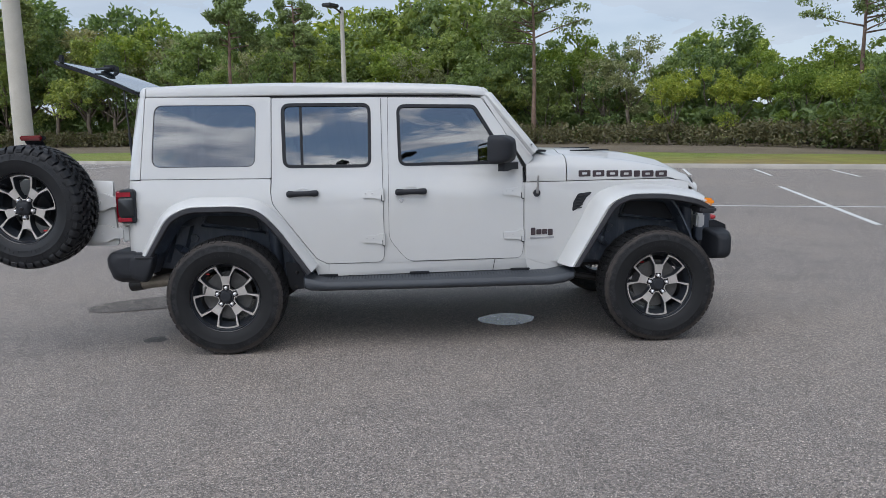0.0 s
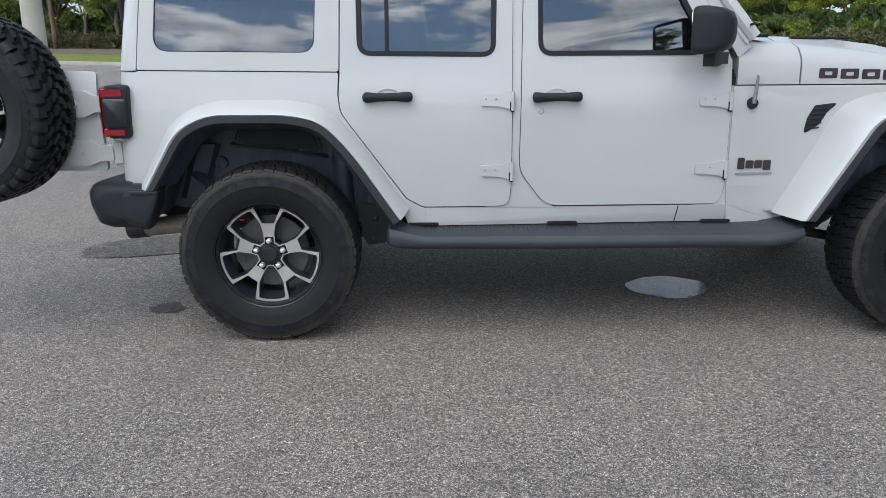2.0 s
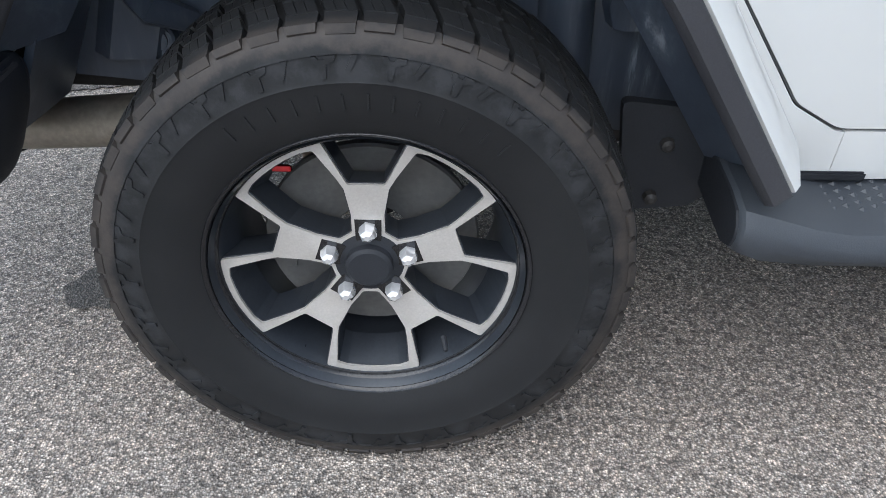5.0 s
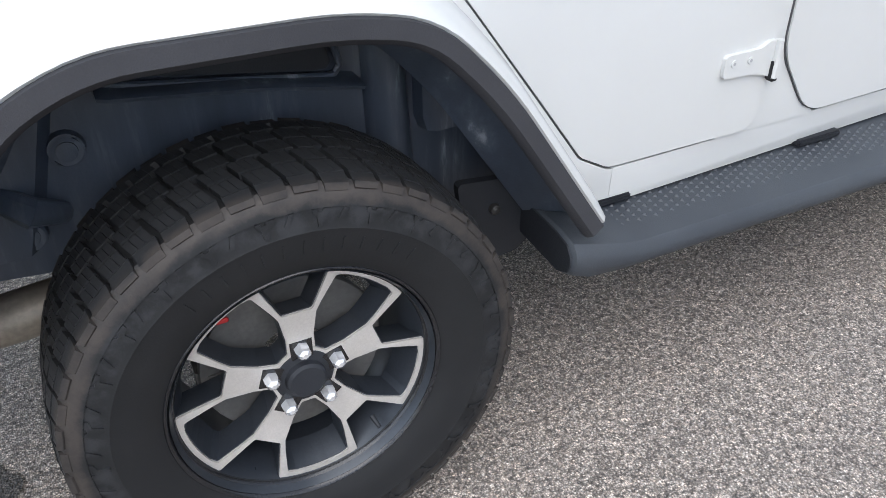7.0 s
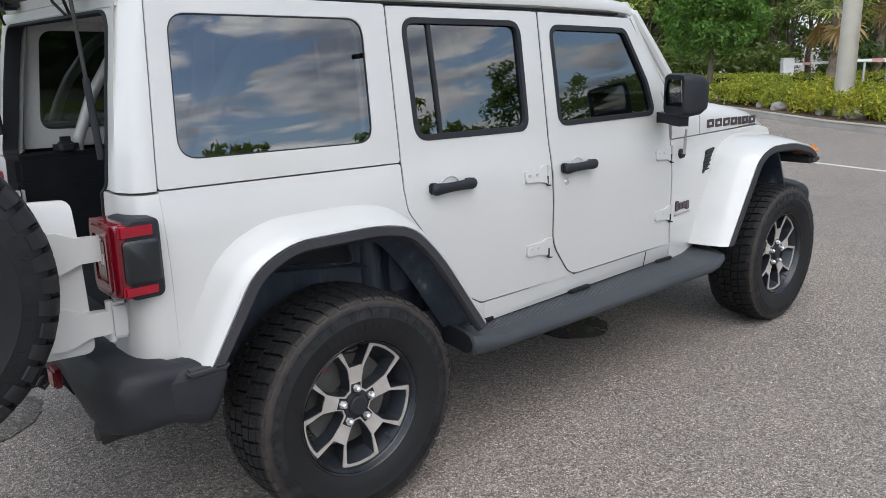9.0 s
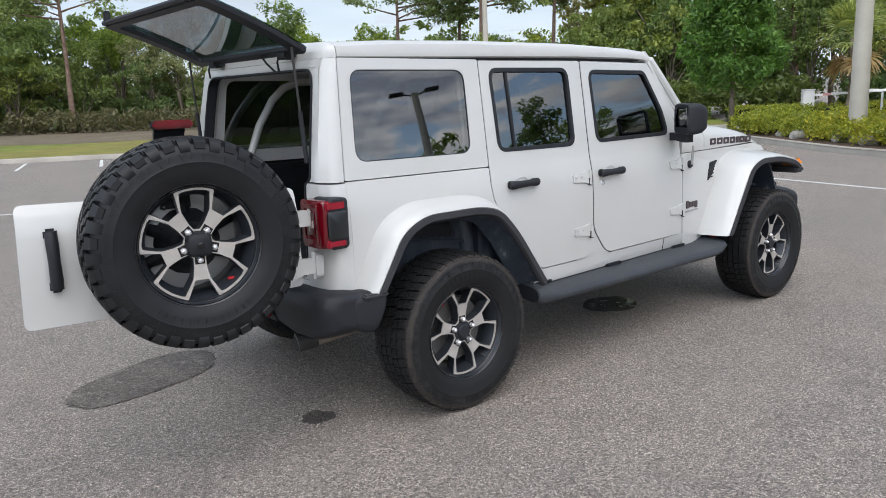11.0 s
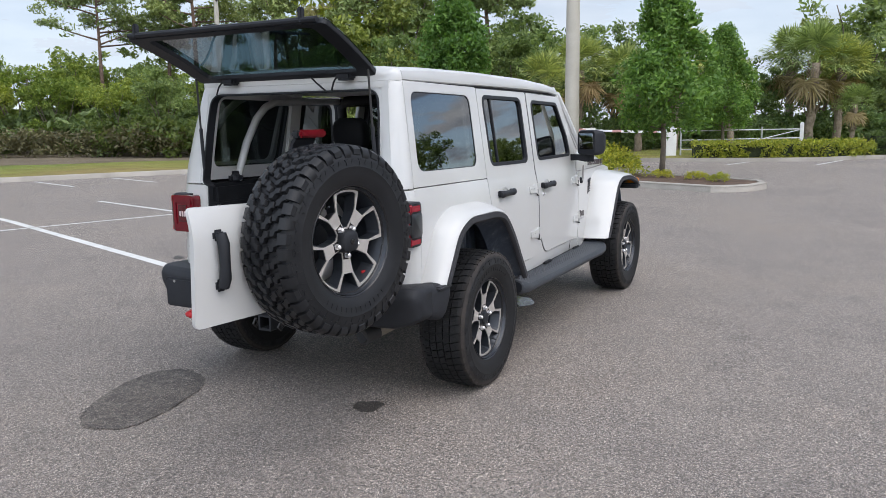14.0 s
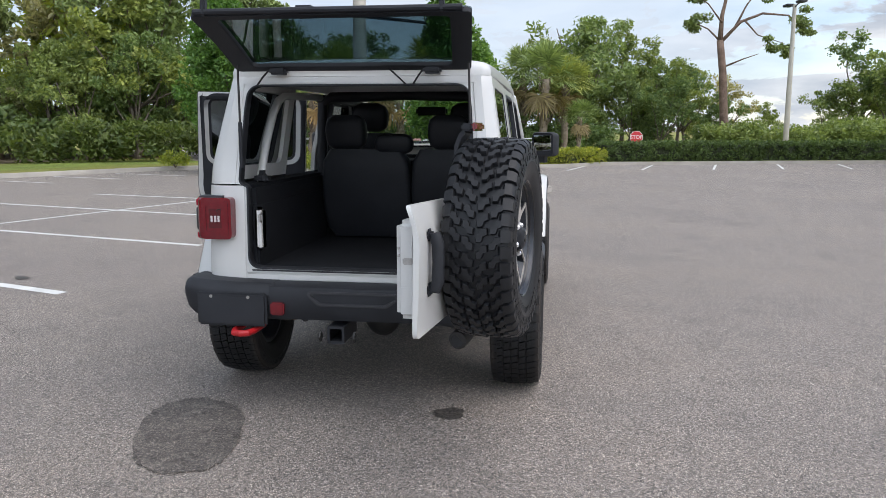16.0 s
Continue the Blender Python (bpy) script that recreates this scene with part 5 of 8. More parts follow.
def door_pull(s, x, z):
    """A grab handle: a black bar on two feet, thicker at its ends."""
    pts, rr = [], []
    for t, r in ((0.0, 0.010), (0.012, 0.0165), (0.04, 0.0212), (0.10, 0.0228), (0.18, 0.0215), (0.30, 0.0190), (0.5, 0.0182), (0.70, 0.0190), (0.82, 0.0215), (0.90, 0.0228), (0.96, 0.0212), (0.988, 0.0165), (1.0, 0.010)):
        pts.append((x + 0.215 * t, s * (side_y(x, z) + 0.030 - 0.006 * abs(2 * t - 1) ** 6), z + 0.004 * t))
        rr.append(r)
    b = tube(pts, rr, 12)
    for v in b.verts:
        v.co.y = s * (side_y(x, z) + 0.028) + (v.co.y - s * (side_y(x, z) + 0.028)) * 0.75
    for dx in (0.02, 0.195):
        box(b, x + dx - 0.018, x + dx + 0.018, *sorted((s * (side_y(x, z) - 0.004), s * (side_y(x, z) + 0.02))), z - 0.018, z + 0.022, 0.006)
    return b


def pull_cup(s, x, z):
    """The shallow scoop behind a grab handle, seen as a raised rounded lip."""
    b = tube([(x + 0.055 + 0.105 * k / 8, s * (side_y(x, z) + 0.001), z + 0.008 + 0.030 * math.sin(math.pi * k / 8) ** 0.6) for k in range(9)], 0.0028, 8)
    return b


def window_seal(s, outline, width=0.018, off=0.003):
    return side_panel(grow(outline, 0.004), (grow(outline, -width),), s, off, 0.03, 0.003, LEVELS[10:])


def pane(s, outline, off=-0.012):
    return side_panel(grow(outline, -0.004), (), s, off, 0.004, 0.0, LEVELS[10:])


def build_door(name, s, outline, window, hinges, pull, label="", swing=None, bar=None, glass=TINT):
    """A door with its pane, seal, hinges and grab handle."""
    d = part(name, side_panel(outline, (window,), s), PAINT, car, label)
    # strip behind the gap round the door, the gap's shade put into its grey
    part("door_seal", side_panel(grow(outline, 0.0030), (grow(outline, -0.0020),), s, -0.0045, 0.02, 0.0), GAP_GREY, car if not swing else d)
    part("window_seal", window_seal(s, window), TRIM, d, "black rubber window seal")
    g = part("window_pane", pane(s, window), glass, d, "dark tinted window glass")
    g.visible_shadow = False
    if bar:
        xb = bar
        part("window_bar", side_panel(poly(((xb - 0.009, 1.70), (xb + 0.009, 1.70), (xb + 0.012, 1.262), (xb - 0.006, 1.262)), 0), (), s, -0.004, 0.02, 0.002, LEVELS[10:]), TRIM, d)
    for x, z in hinges:
        h = part("hinge", hinge(s, x, z), PAINT, d)
        b = bmesh.new()
        y = side_y(x, z)
        box(b, x - 0.005, x + 0.011, *sorted((s * (y + 0.001), s * (y + 0.0192))), z - 0.048, z - 0.041, 0.002)
        box(b, x - 0.0085, x - 0.0035, *sorted((s * (y + 0.002), s * (y + 0.0150))), z - 0.044, z - 0.004, 0.001)
        part("hinge_pin", b, SEAM, h)
        for dx in (-0.115, -0.07):
            part("bolt_socket", tube([(x + dx, s * (y + 0.0120), z + 0.008), (x + dx, s * (y + 0.0131), z + 0.008)], 0.0038, 6), GREY_HEX, h)
    p = part("door_handle", door_pull(s, *pull), TRIM, d, "black plastic grab handle")
    part("handle_cup", pull_cup(s, *pull), PAINT, d)
    inner = slab(grow(outline, -0.03), (grow(window, 0.03),), LEVELS, 1, 0, lambda a, b: Vector((a, s * (side_y(a, b) - 0.075), b)), 0.006, lambda a, b: Vector((a, s * (side_y(a, b) - 0.032), b)))
    part("inner_trim", inner, TRIM, d)
    if swing:
        hx, hy = 1.081, 0.80
        d.matrix_basis = Matrix.Translation((hx, hy + 0.035, 0)) @ pose(0, 0, 0, 0, 0, swing) @ Matrix.Translation((-hx, -hy, 0))
    return d


build_door("rear_door", -1, REAR_DOOR, REAR_WINDOW, ((1.085, 1.072), (1.085, 0.760)), (0.431, 1.088), "", None, 0.534)
fd = build_door("front_door", -1, FRONT_DOOR, FRONT_WINDOW, ((2.067, 1.066), (2.067, 0.760)), (1.176, 1.086), "", None, None, TINT)
part("door_lock", lathe([(0.0, -0.004), (0.011, -0.004), (0.0125, 0.0), (0.015, 0.002), (0.015, 0.008)], 20), CHROME, fd, "chrome key lock", 32, pose(1.215, -side_y(1.2, 1.02) - 0.001, 1.026))
build_door("rear_door", 1, REAR_DOOR, REAR_WINDOW, ((1.085, 1.072), (1.085, 0.760)), (0.431, 1.088), "white rear door standing open", -63, 0.534)
build_door("front_door", 1, FRONT_DOOR, FRONT_WINDOW, ((2.067, 1.066), (2.067, 0.760)), (1.176, 1.086))

for s in (-1, 1):
    q = part("quarter_panel", side_panel(QUARTER_LOW, (), s), PAINT, car)
    t = part("hard_top_side", side_panel(QUARTER_TOP, (QUARTER_WINDOW,), s), PAINT, car)
    part("window_seal", side_panel(grow(QUARTER_WINDOW, 0.001), (grow(QUARTER_WINDOW, -0.004),), s, -0.003, 0.03, 0.002, LEVELS[10:]), TRIM, t)
    g = part("window_pane", pane(s, QUARTER_WINDOW, -0.006), TINT, t, "dark tinted window glass")
    g.visible_shadow = False
    part("inner_lining", slab(grow(QUARTER_TOP, -0.006), (grow(QUARTER_WINDOW, -0.004),), LEVELS, 1, 0, lambda a, b: Vector((a, s * (side_y(a, b) - 0.06), b)), 0.006, lambda a, b: Vector((a, s * (side_y(a, b) - 0.034), b))), HEADLINER, t)
    part("cowl_side", side_panel(COWL_SIDE, (), s), PAINT, car)
    part("sill", side_panel(SILL, (), s, 0.0, 0.05, 0.006, (0.52, 0.56)), PAINT, car)
    part("door_pillar", side_panel(PILLAR, (), s, -0.007, 0.03), PAINT, car)
    part("hinge_pillar", side_panel(poly(((2.00, 1.25), (2.076, 1.25), (2.078, 1.128), (2.11, 1.118), (2.11, 0.586), (1.93, 0.586), (2.00, 0.70)), 0.0), (), s, -0.007, 0.03), PAINT, car)
    # dark backing behind the gaps between panels, its black standing in for their shade
    for o in (((0.300, 1.72), (0.392, 1.72), (0.392, 1.22), (0.300, 1.22)), ((-0.54, 1.235), (0.36, 1.225), (0.36, 1.16), (-0.54, 1.17))):
        part("gap_seal", side_panel(poly(o, 0), (), s, -0.035, 0.02, 0.0), SEAM, car)

# sill clips and the black inserts above the step
for s in (-1, 1):
    for x in (0.62, 1.26, 1.98):
        b = bmesh.new()
        box(b, x, x + 0.14, *sorted((s * 0.755, s * (side_y(x + 0.07, 0.52) + 0.0055))), 0.506, 0.522, 0.004)
        part("step_bracket_cover", b, TRIM, car)

    part("sill_joint", tube([(1.853, s * side_y(1.853, 0.512), 0.512), (1.868, s * side_y(1.868, 0.590), 0.590)], 0.0022, 6), SEAM, car)

# inner shell: dark walls that close the cabin below the windows, floor and bulkhead
b = bmesh.new()
box(b, 0.66, 2.12, -0.74, 0.74, 0.53, 0.60, 0.01)
part("floor_pan", b, TRIM, car)
b = bmesh.new()
box(b, -0.60, 0.66, -0.54, 0.54, 0.56, 0.62, 0.01)
part("rear_floor_pan", b, TRIM, car)
for s in (-1, 1):
    b = bmesh.new()
    box(b, 0.66, 2.12, *sorted((s * 0.66, s * 0.698)), 0.56, 1.20, 0.01)
    part("cabin_side_wall", b, TRIM, car)
b = bmesh.new()
box(b, 2.06, 2.12, -0.72, 0.72, 0.52, 1.18, 0.01)
part("bulkhead", b, TRIM, car)
b = bmesh.new()
box(b, -0.655, 0.62, -0.555, 0.555, 0.735, 0.765, 0.006)
part("cargo_floor", b, CARPET, car, "black cargo floor carpet")
for s in (-1, 1):
    b = bmesh.new()
    box(b, -0.63, 0.62, *sorted((s * 0.545, s * 0.70)), 1.075, 1.20, 0.02)
    box(b, -0.63, 0.62, *sorted((s * 0.530, s * 0.562)), 0.70, 1.10, 0.01)
    part("cargo_side_trim", b, CARPET, car)

# wheel arch liners
def liner(cx, x0, x1, top):
    """A felt-like tub: curved roof and ends, inner wall with a recessed panel, a ledge, a column and round plugs."""
    pts = smooth_path(((x0, 0.56), (x0 + 0.12, 0.83), (x0 + 0.24, top), (x1 - 0.26, top), (x1 - 0.12, 0.78), (x1, 0.455)), 0.16)
    for s in (-1, 1):
        yo, yi = s * 0.80, s * 0.575
        bm = loft([[(p.x, yo, p.y), (p.x, s * 0.70, p.y - 0.012), (p.x, s * 0.62, p.y - 0.02), (p.x, yi, p.y), (p.x * 0.95 + cx * 0.05 + 0.06 * (p.x - cx), yi, p.y + 0.02), (p.x * 0.95 + cx * 0.05 + 0.06 * (p.x - cx), yo, p.y + 0.02)] for p in pts])
        ln = part("wheel_liner", bm, LINER, car, "dusty black wheel arch liner", 50)
        part("liner_wall", slab([(p.x, p.y) for p in pts], (), (), 1, 0, lambda a, c: Vector((a, s * 0.590, c)), 0.0, lambda a, c: Vector((a, s * 0.57, c))), LINER, ln)
        part("liner_panel", slab(poly(((cx - 0.14, top - 0.06), (cx + 0.14, top - 0.06), (cx + 0.205, top - 0.205), (cx - 0.185, top - 0.150)), 0.025, 3), (), (), 1, 0, lambda a, c: Vector((a, s * (0.612 + 0.02 * (top - c)), c)), 0.006, lambda a, c: Vector((a, s * 0.58, c))), TRIM, ln)
        part("liner_ledge", loft([[(x, s * y, z + h) for y, h in ((0.585, 0.006), (0.648, 0.005), (0.656, 0.0), (0.650, -0.008), (0.585, -0.012))] for x, z in ((cx - 0.205, top - 0.166), (cx - 0.19, top - 0.170), (cx + 0.05, top - 0.196), (cx + 0.225, top - 0.225), (cx + 0.240, top - 0.228))]), LINER, ln, "", 40)
        frame_pts = poly(((cx - 0.155, top - 0.05), (cx + 0.155, top - 0.05), (cx + 0.222, top - 0.218), (cx - 0.205, top - 0.160)), 0.03, 3)
        part("panel_frame", tube([(a, s * 0.614, c) for a, c in frame_pts] + [(frame_pts[0][0], s * 0.614, frame_pts[0][1])], 0.007, 8), LINER, ln)
        part("liner_fold", loft([[(cx + u + 0.02 * k, s * y, z) for u, y in ((0.36, 0.585), (0.368, 0.622), (0.384, 0.632), (0.46, 0.628), (0.49, 0.585))] for k, z in ((0, top - 0.05), (0, top - 0.33), (0.5, top - 0.36))]), LINER, ln, "", 40)
        part("liner_fold", loft([[(cx - u, s * y, z) for u, y in ((0.30 + k, 0.585), (0.325 + k, 0.618), (0.40 + k, 0.622), (0.44 + k, 0.585))] for k, z in ((-0.04, top - 0.17), (0.0, top - 0.30), (0.04, 0.60))]), LINER, ln, "", 40)
        part("liner_column", tube([(cx + 0.295, s * 0.585, top - 0.02), (cx + 0.30, s * 0.585, top - 0.2), (cx + 0.31, s * 0.58, 0.55)], [0.040, 0.045, 0.05], 16), LINER, ln)
        for x, z in ((cx - 0.266, top - 0.261), (cx + 0.40, top - 0.33), (cx - 0.36, top - 0.40)):
            part("liner_plug", tube([(x, s * 0.585, z), (x, s * 0.606, z), (x, s * 0.610, z), (x, s * 0.604, z), (x, s * 0.604, z), (x, s * 0.612, z), (x, s * 0.613, z)], [0.032, 0.029, 0.025, 0.021, 0.018, 0.017, 0.010], 20), LINER, ln)
        part("liner_stay", tube([(cx - 0.40, s * 0.60, 0.72), (cx - 0.34, s * 0.66, 0.70), (cx - 0.30, s * 0.60, 0.66)], [0.02, 0.026, 0.02], 10), LINER, ln)
        for k in (4, 9, 14, 19, 24):
            p = pts[min(k, len(pts) - 1)]
            part("liner_clip", tube([(p.x + (cx - p.x) * 0.012, s * 0.785, p.y - 0.012), (p.x + (cx - p.x) * 0.02, s * 0.785, p.y - 0.018)], [0.010, 0.006], 10), SEAM, ln)


def smooth_path(pts, r):
    """Rounds the corners of an open line of points."""
    out = [Vector(pts[0])]
    for a, b, c in zip(pts[:-2], pts[1:-1], pts[2:]):
        a, b, c = Vector(a), Vector(b), Vector(c)
        d = min(r, (a - b).length * 0.45, (c - b).length * 0.45)
        p, q = b + (a - b).normalized() * d, b + (c - b).normalized() * d
        for k in range(6):
            t = k / 5
            out.append(p * (1 - t) ** 2 + b * 2 * t * (1 - t) + q * t * t)
    out.append(Vector(pts[-1]))
    return out


liner(0.0, -0.52, 0.605, 1.03)
liner(3.008, 2.42, 3.37, 1.03)


# fender flares: painted arch with a black lip
def flare(path, s, y_body, y_out, side_width, top_width, front_width=None):
    pts = [Vector(p) for p in path]
    white, lip, skirt = [], [], []
    for i, p in enumerate(pts):
        d = (pts[min(i + 1, len(pts) - 1)] - pts[max(i - 1, 0)]).normalized()
        n = Vector((-d.y, d.x))
        if n.y < -0.2:
            n = -n
        yb = y_body(p.x) if callable(y_body) else y_body
        side = side_width if n.x < 0 or front_width is None else front_width
        width = side + (top_width - side) * max(0.0, n.y) ** 3
        mid = max(0.40 * width, 0.037)

        def at(o, y):
            return (p.x + n.x * o * (1.0 if i else 1.16), s * y, p.y + n.y * o * (1.0 if i or n.x > 0 else 0.0))

        white.append([at(width, yb - 0.03), at(width, yb + 0.004), at(width * 0.92, yb + (y_out - yb) * 0.30), at(width * 0.76, yb + (y_out - yb) * 0.62), at((width + mid) * 0.40, yb + (y_out - yb) * 0.92), at(mid, y_out - 0.002), at(0.030, y_out - 0.008), at(0.034, y_out - 0.03), at(0.052, y_out - 0.05), at(0.052, yb - 0.03)])
        lip.append([at(0.034, y_out - 0.012), at(0.031, y_out + 0.004), at(0.004, y_out + 0.006), at(-0.006, y_out - 0.004), at(-0.007, y_out - 0.020), at(0.010, y_out - 0.026), at(0.030, y_out - 0.022)])
        skirt.append([at(0.026, y_out - 0.018), at(0.004, yb + 0.03), at(-0.045, yb - 0.05), at(0.008, yb - 0.05), at(0.024, yb + 0.03), at(0.034, y_out - 0.02)])
    return loft(white), loft(lip), loft(skirt)


REAR_FLARE = smooth_path(((-0.478, 0.700), (-0.330, 0.935), (-0.215, 0.989), (0.105, 0.989), (0.236, 0.964), (0.352, 0.845), (0.560, 0.543)), 0.11)
FRONT_FLARE = smooth_path(((2.440, 0.550), (2.695, 0.970), (2.800, 1.014), (3.06, 1.012), (3.27, 0.968), (3.335, 0.930)), 0.13)
for s in (-1, 1):
    w, l_, k_ = flare(REAR_FLARE, s, 0.806, 0.935, 0.105, 0.090, 0.078)
    f = part("rear_fender_flare", w, PAINT, car, "", 45)
    part("flare_lip", l_, FLARE_TRIM, f, "black plastic flare edge", 45)
    part("flare_inner", k_, LINER, f, "", 45)
    b = bmesh.new()
    box(b, -0.592, -0.462, *sorted((s * 0.845, s * 0.939)), 0.682, 0.704, 0.008, 3)
    part("flare_foot", b, FLARE_TRIM, f, "black plastic flare foot")
    w, l_, k_ = flare(FRONT_FLARE, s, lambda x: side_y(x, 1.0) - 0.004, 0.935, 0.130, 0.085)
    f = part("front_fender_flare", w, PAINT, car, "", 45)
    part("flare_lip", l_, FLARE_TRIM, f, "black plastic flare edge", 45)
    part("flare_inner", k_, LINER, f, "", 45)
    b = bmesh.new()
    box(b, 3.30, 3.385, *sorted((s * 0.79, s * 0.932)), 0.953, 1.006, 0.016)
    part("turn_signal", b, AMBER, f, "amber turn signal lens")
    b = bmesh.new()
    box(b, 3.285, 3.402, *sorted((s * 0.72, s * 0.938)), 0.902, 0.950, 0.014)
    part("flare_end", b, FLARE_TRIM, f)

# hood, cowl and front
HOOD = ((2.10, 0.742, 1.262, 1.335, 1.345), (2.395, 0.722, 1.255, 1.312, 1.335), (2.70, 0.690, 1.232, 1.285, 1.325), (2.95, 0.658, 1.205, 1.250, 1.295), (3.17, 0.628, 1.170, 1.205, 1.245), (3.32, 0.604, 1.120, 1.150, 1.175), (3.375, 0.592, 1.06, 1.075, 1.09))


def hood_ring(x, w, zs, ze, zc, z0=1.135):
    half = [(w, min(z0, zs - 0.02)), (w - 0.002, zs - 0.035), (w - 0.016, zs), (w - 0.06, (zs + ze) / 2 + 0.012), (w - 0.13, ze), (0.40, ze + 0.006), (0.34, zc - 0.004), (0.26, zc + 0.006), (0.0, zc + 0.010)]
    return [(x, y, z) for y, z in half] + [(x, -y, z) for y, z in half[-2::-1]] + [(x, -half[0][0] + 0.05, half[0][1]), (x, half[0][0] - 0.05, half[0][1])]


part("cowl", loft([hood_ring(*HOOD[0]), hood_ring(2.386, 0.7225, 1.2555, 1.3125, 1.336)]), PAINT, car, "", 40)
hood = part("hood", loft([hood_ring(2.394, *HOOD[1][1:])] + [hood_ring(*h) for h in HOOD[2:]]), PAINT, car, "", 40)
for s in (-1, 1):
    b = bmesh.new()
    box(b, 2.50, 2.80, *sorted((s * 0.30, s * 0.33)), 1.327, 1.337, 0.004)
    part("hood_vent", b, TRIM, hood)
    # side lettering stands as plain dark blocks, seven to a side
    for k in range(7):
        x0 = 2.478 + 0.1035 * k
        ww = 0.045 if k == 4 else 0.088
        x0 += 0.0 if k < 5 else -0.043
        y0, z0 = 0.7165 - (x0 - 2.478) * 0.123, 1.160 - (x0 - 2.478) * 0.030
        holes = [poly(((x0 + ww * 0.3, z0 + 0.014), (x0 + ww * 0.72, z0 + 0.014), (x0 + ww * 0.72, z0 + 0.030), (x0 + ww * 0.3, z0 + 0.030)), 0.004, 2)] if ww > 0.05 else []
        bm = slab(poly(((x0, z0), (x0 + ww, z0), (x0 + ww, z0 + 0.045), (x0, z0 + 0.045)), 0.007, 3), holes, (), 1, 0, lambda a, c: Vector((a, s * (0.7245 - (a - 2.394) * 0.113 - max(0, c - 1.19) * 0.10), c)), 0.0,
                  lambda a, c: Vector((a, s * (0.7205 - (a - 2.394) * 0.113 - max(0, c - 1.19) * 0.10), c)))
        part("hood_decal", bm, DECAL, hood, "dark lettering block")
    # round cowl bolts
    for x in (2.128, 2.318):
        part("cowl_bolt", lathe([(0, -0.006), (0.008, -0.006), (0.011, 0.0)], 12), SEAM, car, "", 32, pose(x, s * (side_y(x, 1.16) - 0.008), 1.160, 0, 0, 0 if s < 0 else 180))
# fender tops that close the step between the sides and the hood
for s in (-1, 1):
    rings = []
    for x, z in ((2.10, 1.127), (2.6, 1.127), (3.0, 1.127), (3.15, 1.125), (3.30, 1.097), (3.345, 1.07)):
        w, o = lerp_table([(h[0], h[1]) for h in HOOD], x), side_y(x, 1.1) - 0.005
        rings.append([(x, s * (w - 0.05), z + 0.004), (x, s * o, z), (x, s * o, z - 0.02), (x, s * (w - 0.05), z - 0.016)])
    part("fender_top", loft(rings), PAINT, car, "", 40)
# black cowl grille, wiper arms
b = bmesh.new()
box(b, 2.09, 2.26, -0.66, 0.66, 1.338, 1.352, 0.006)
cg = part("cowl_grille", b, TRIM, car)
for y in (-0.30, 0.32):
    part("wiper_arm", tube([(2.24, y, 1.36), (2.16, y - 0.25, 1.385), (2.13, y - 0.48, 1.395)], [0.014, 0.008, 0.006], 8), TRIM, cg)
# windscreen
WS = ((1.80, 0.655, 1.795), (2.165, 0.735, 1.335))


def ws_point(t, u, lift=0.0):
    (x0, w0, z0), (x1, w1, z1) = WS
    return Vector((x0 + (x1 - x0) * t + 0.78 * lift, (w0 + (w1 - w0) * t) * u, z0 + (z1 - z0) * t + 0.62 * lift))


bm = slab(poly(((-1, 0), (1, 0), (1, 1), (-1, 1)), 0.0), (poly(((-0.90, 0.10), (0.90, 0.10), (0.90, 0.94), (-0.90, 0.94)), 0.06),), (), 1, 0, lambda a, c: ws_point(c, a, 0.012), 0.006, lambda a, c: ws_point(c, a, -0.05))
wsf = part("windscreen_frame", bm, PAINT, car)
g = part("windscreen", slab(poly(((-0.91, 0.09), (0.91, 0.09), (0.91, 0.95), (-0.91, 0.95)), 0.05), (), (), 1, 0, lambda a, c: ws_point(c, a, 0.004), 0, lambda a, c: ws_point(c, a, -0.002)), CLEAR, wsf, "clear windscreen glass")
g.visible_shadow = False
for s in (-1, 1):
    part("pillar_strip", tube([ws_point(0.05, s * 0.975, -0.02), ws_point(0.12, s * 0.985, 0.0), ws_point(0.5, s * 0.99, 0.0), ws_point(0.99, s * 0.99, 0.0)], [0.016, 0.030, 0.032, 0.032], 10), PAINT, wsf)
    b = slab(poly(((1.805, 1.72), (2.10, 1.25), (2.155, 1.30), (1.84, 1.76)), 0.01), (), (), 1, 0, lambda a, c: Vector((a, s * (side_y(a, c) - 0.004), c)), 0.004, lambda a, c: Vector((a, s * (side_y(a, c) - 0.05), c)))
    part("pillar_skin", b, PAINT, wsf)
# grille face with slots, headlamps
bm = slab(poly(((-0.60, 1.09), (0.60, 1.09), (0.57, 0.74), (-0.57, 0.74)), 0.06), [poly(((y - 0.033, 1.02), (y + 0.033, 1.02), (y + 0.033, 0.80), (y - 0.033, 0.80)), 0.03) for y in (-0.27, -0.18, -0.09, 0, 0.09, 0.18, 0.27)], (), 1, 0,
          lambda a, c: Vector((3.405 - 0.05 * a * a, a, c)), 0.006, lambda a, c: Vector((3.36 - 0.05 * a * a, a, c)))
gr = part("grille", bm, PAINT, car)
for s in (-1, 1):
    part("headlight", lathe([(0.0, 0.055), (0.06, 0.05), (0.088, 0.02), (0.092, 0.0), (0.10, -0.005), (0.10, -0.10)], 28, "x"), CLEAR_LENS, gr, "round clear headlight", 32, pose(3.365, s * 0.44, 0.95))
    part("lamp_bezel", lathe([(0.104, -0.12), (0.106, 0.02), (0.096, 0.035)], 28, "x"), TRIM, gr, "", 32, pose(3.34, s * 0.50, 1.055) @ Matrix.Scale(0.72, 4))
b = bmesh.new()
box(b, 3.345, 3.352, -0.5, 0.5, 0.78, 1.06)
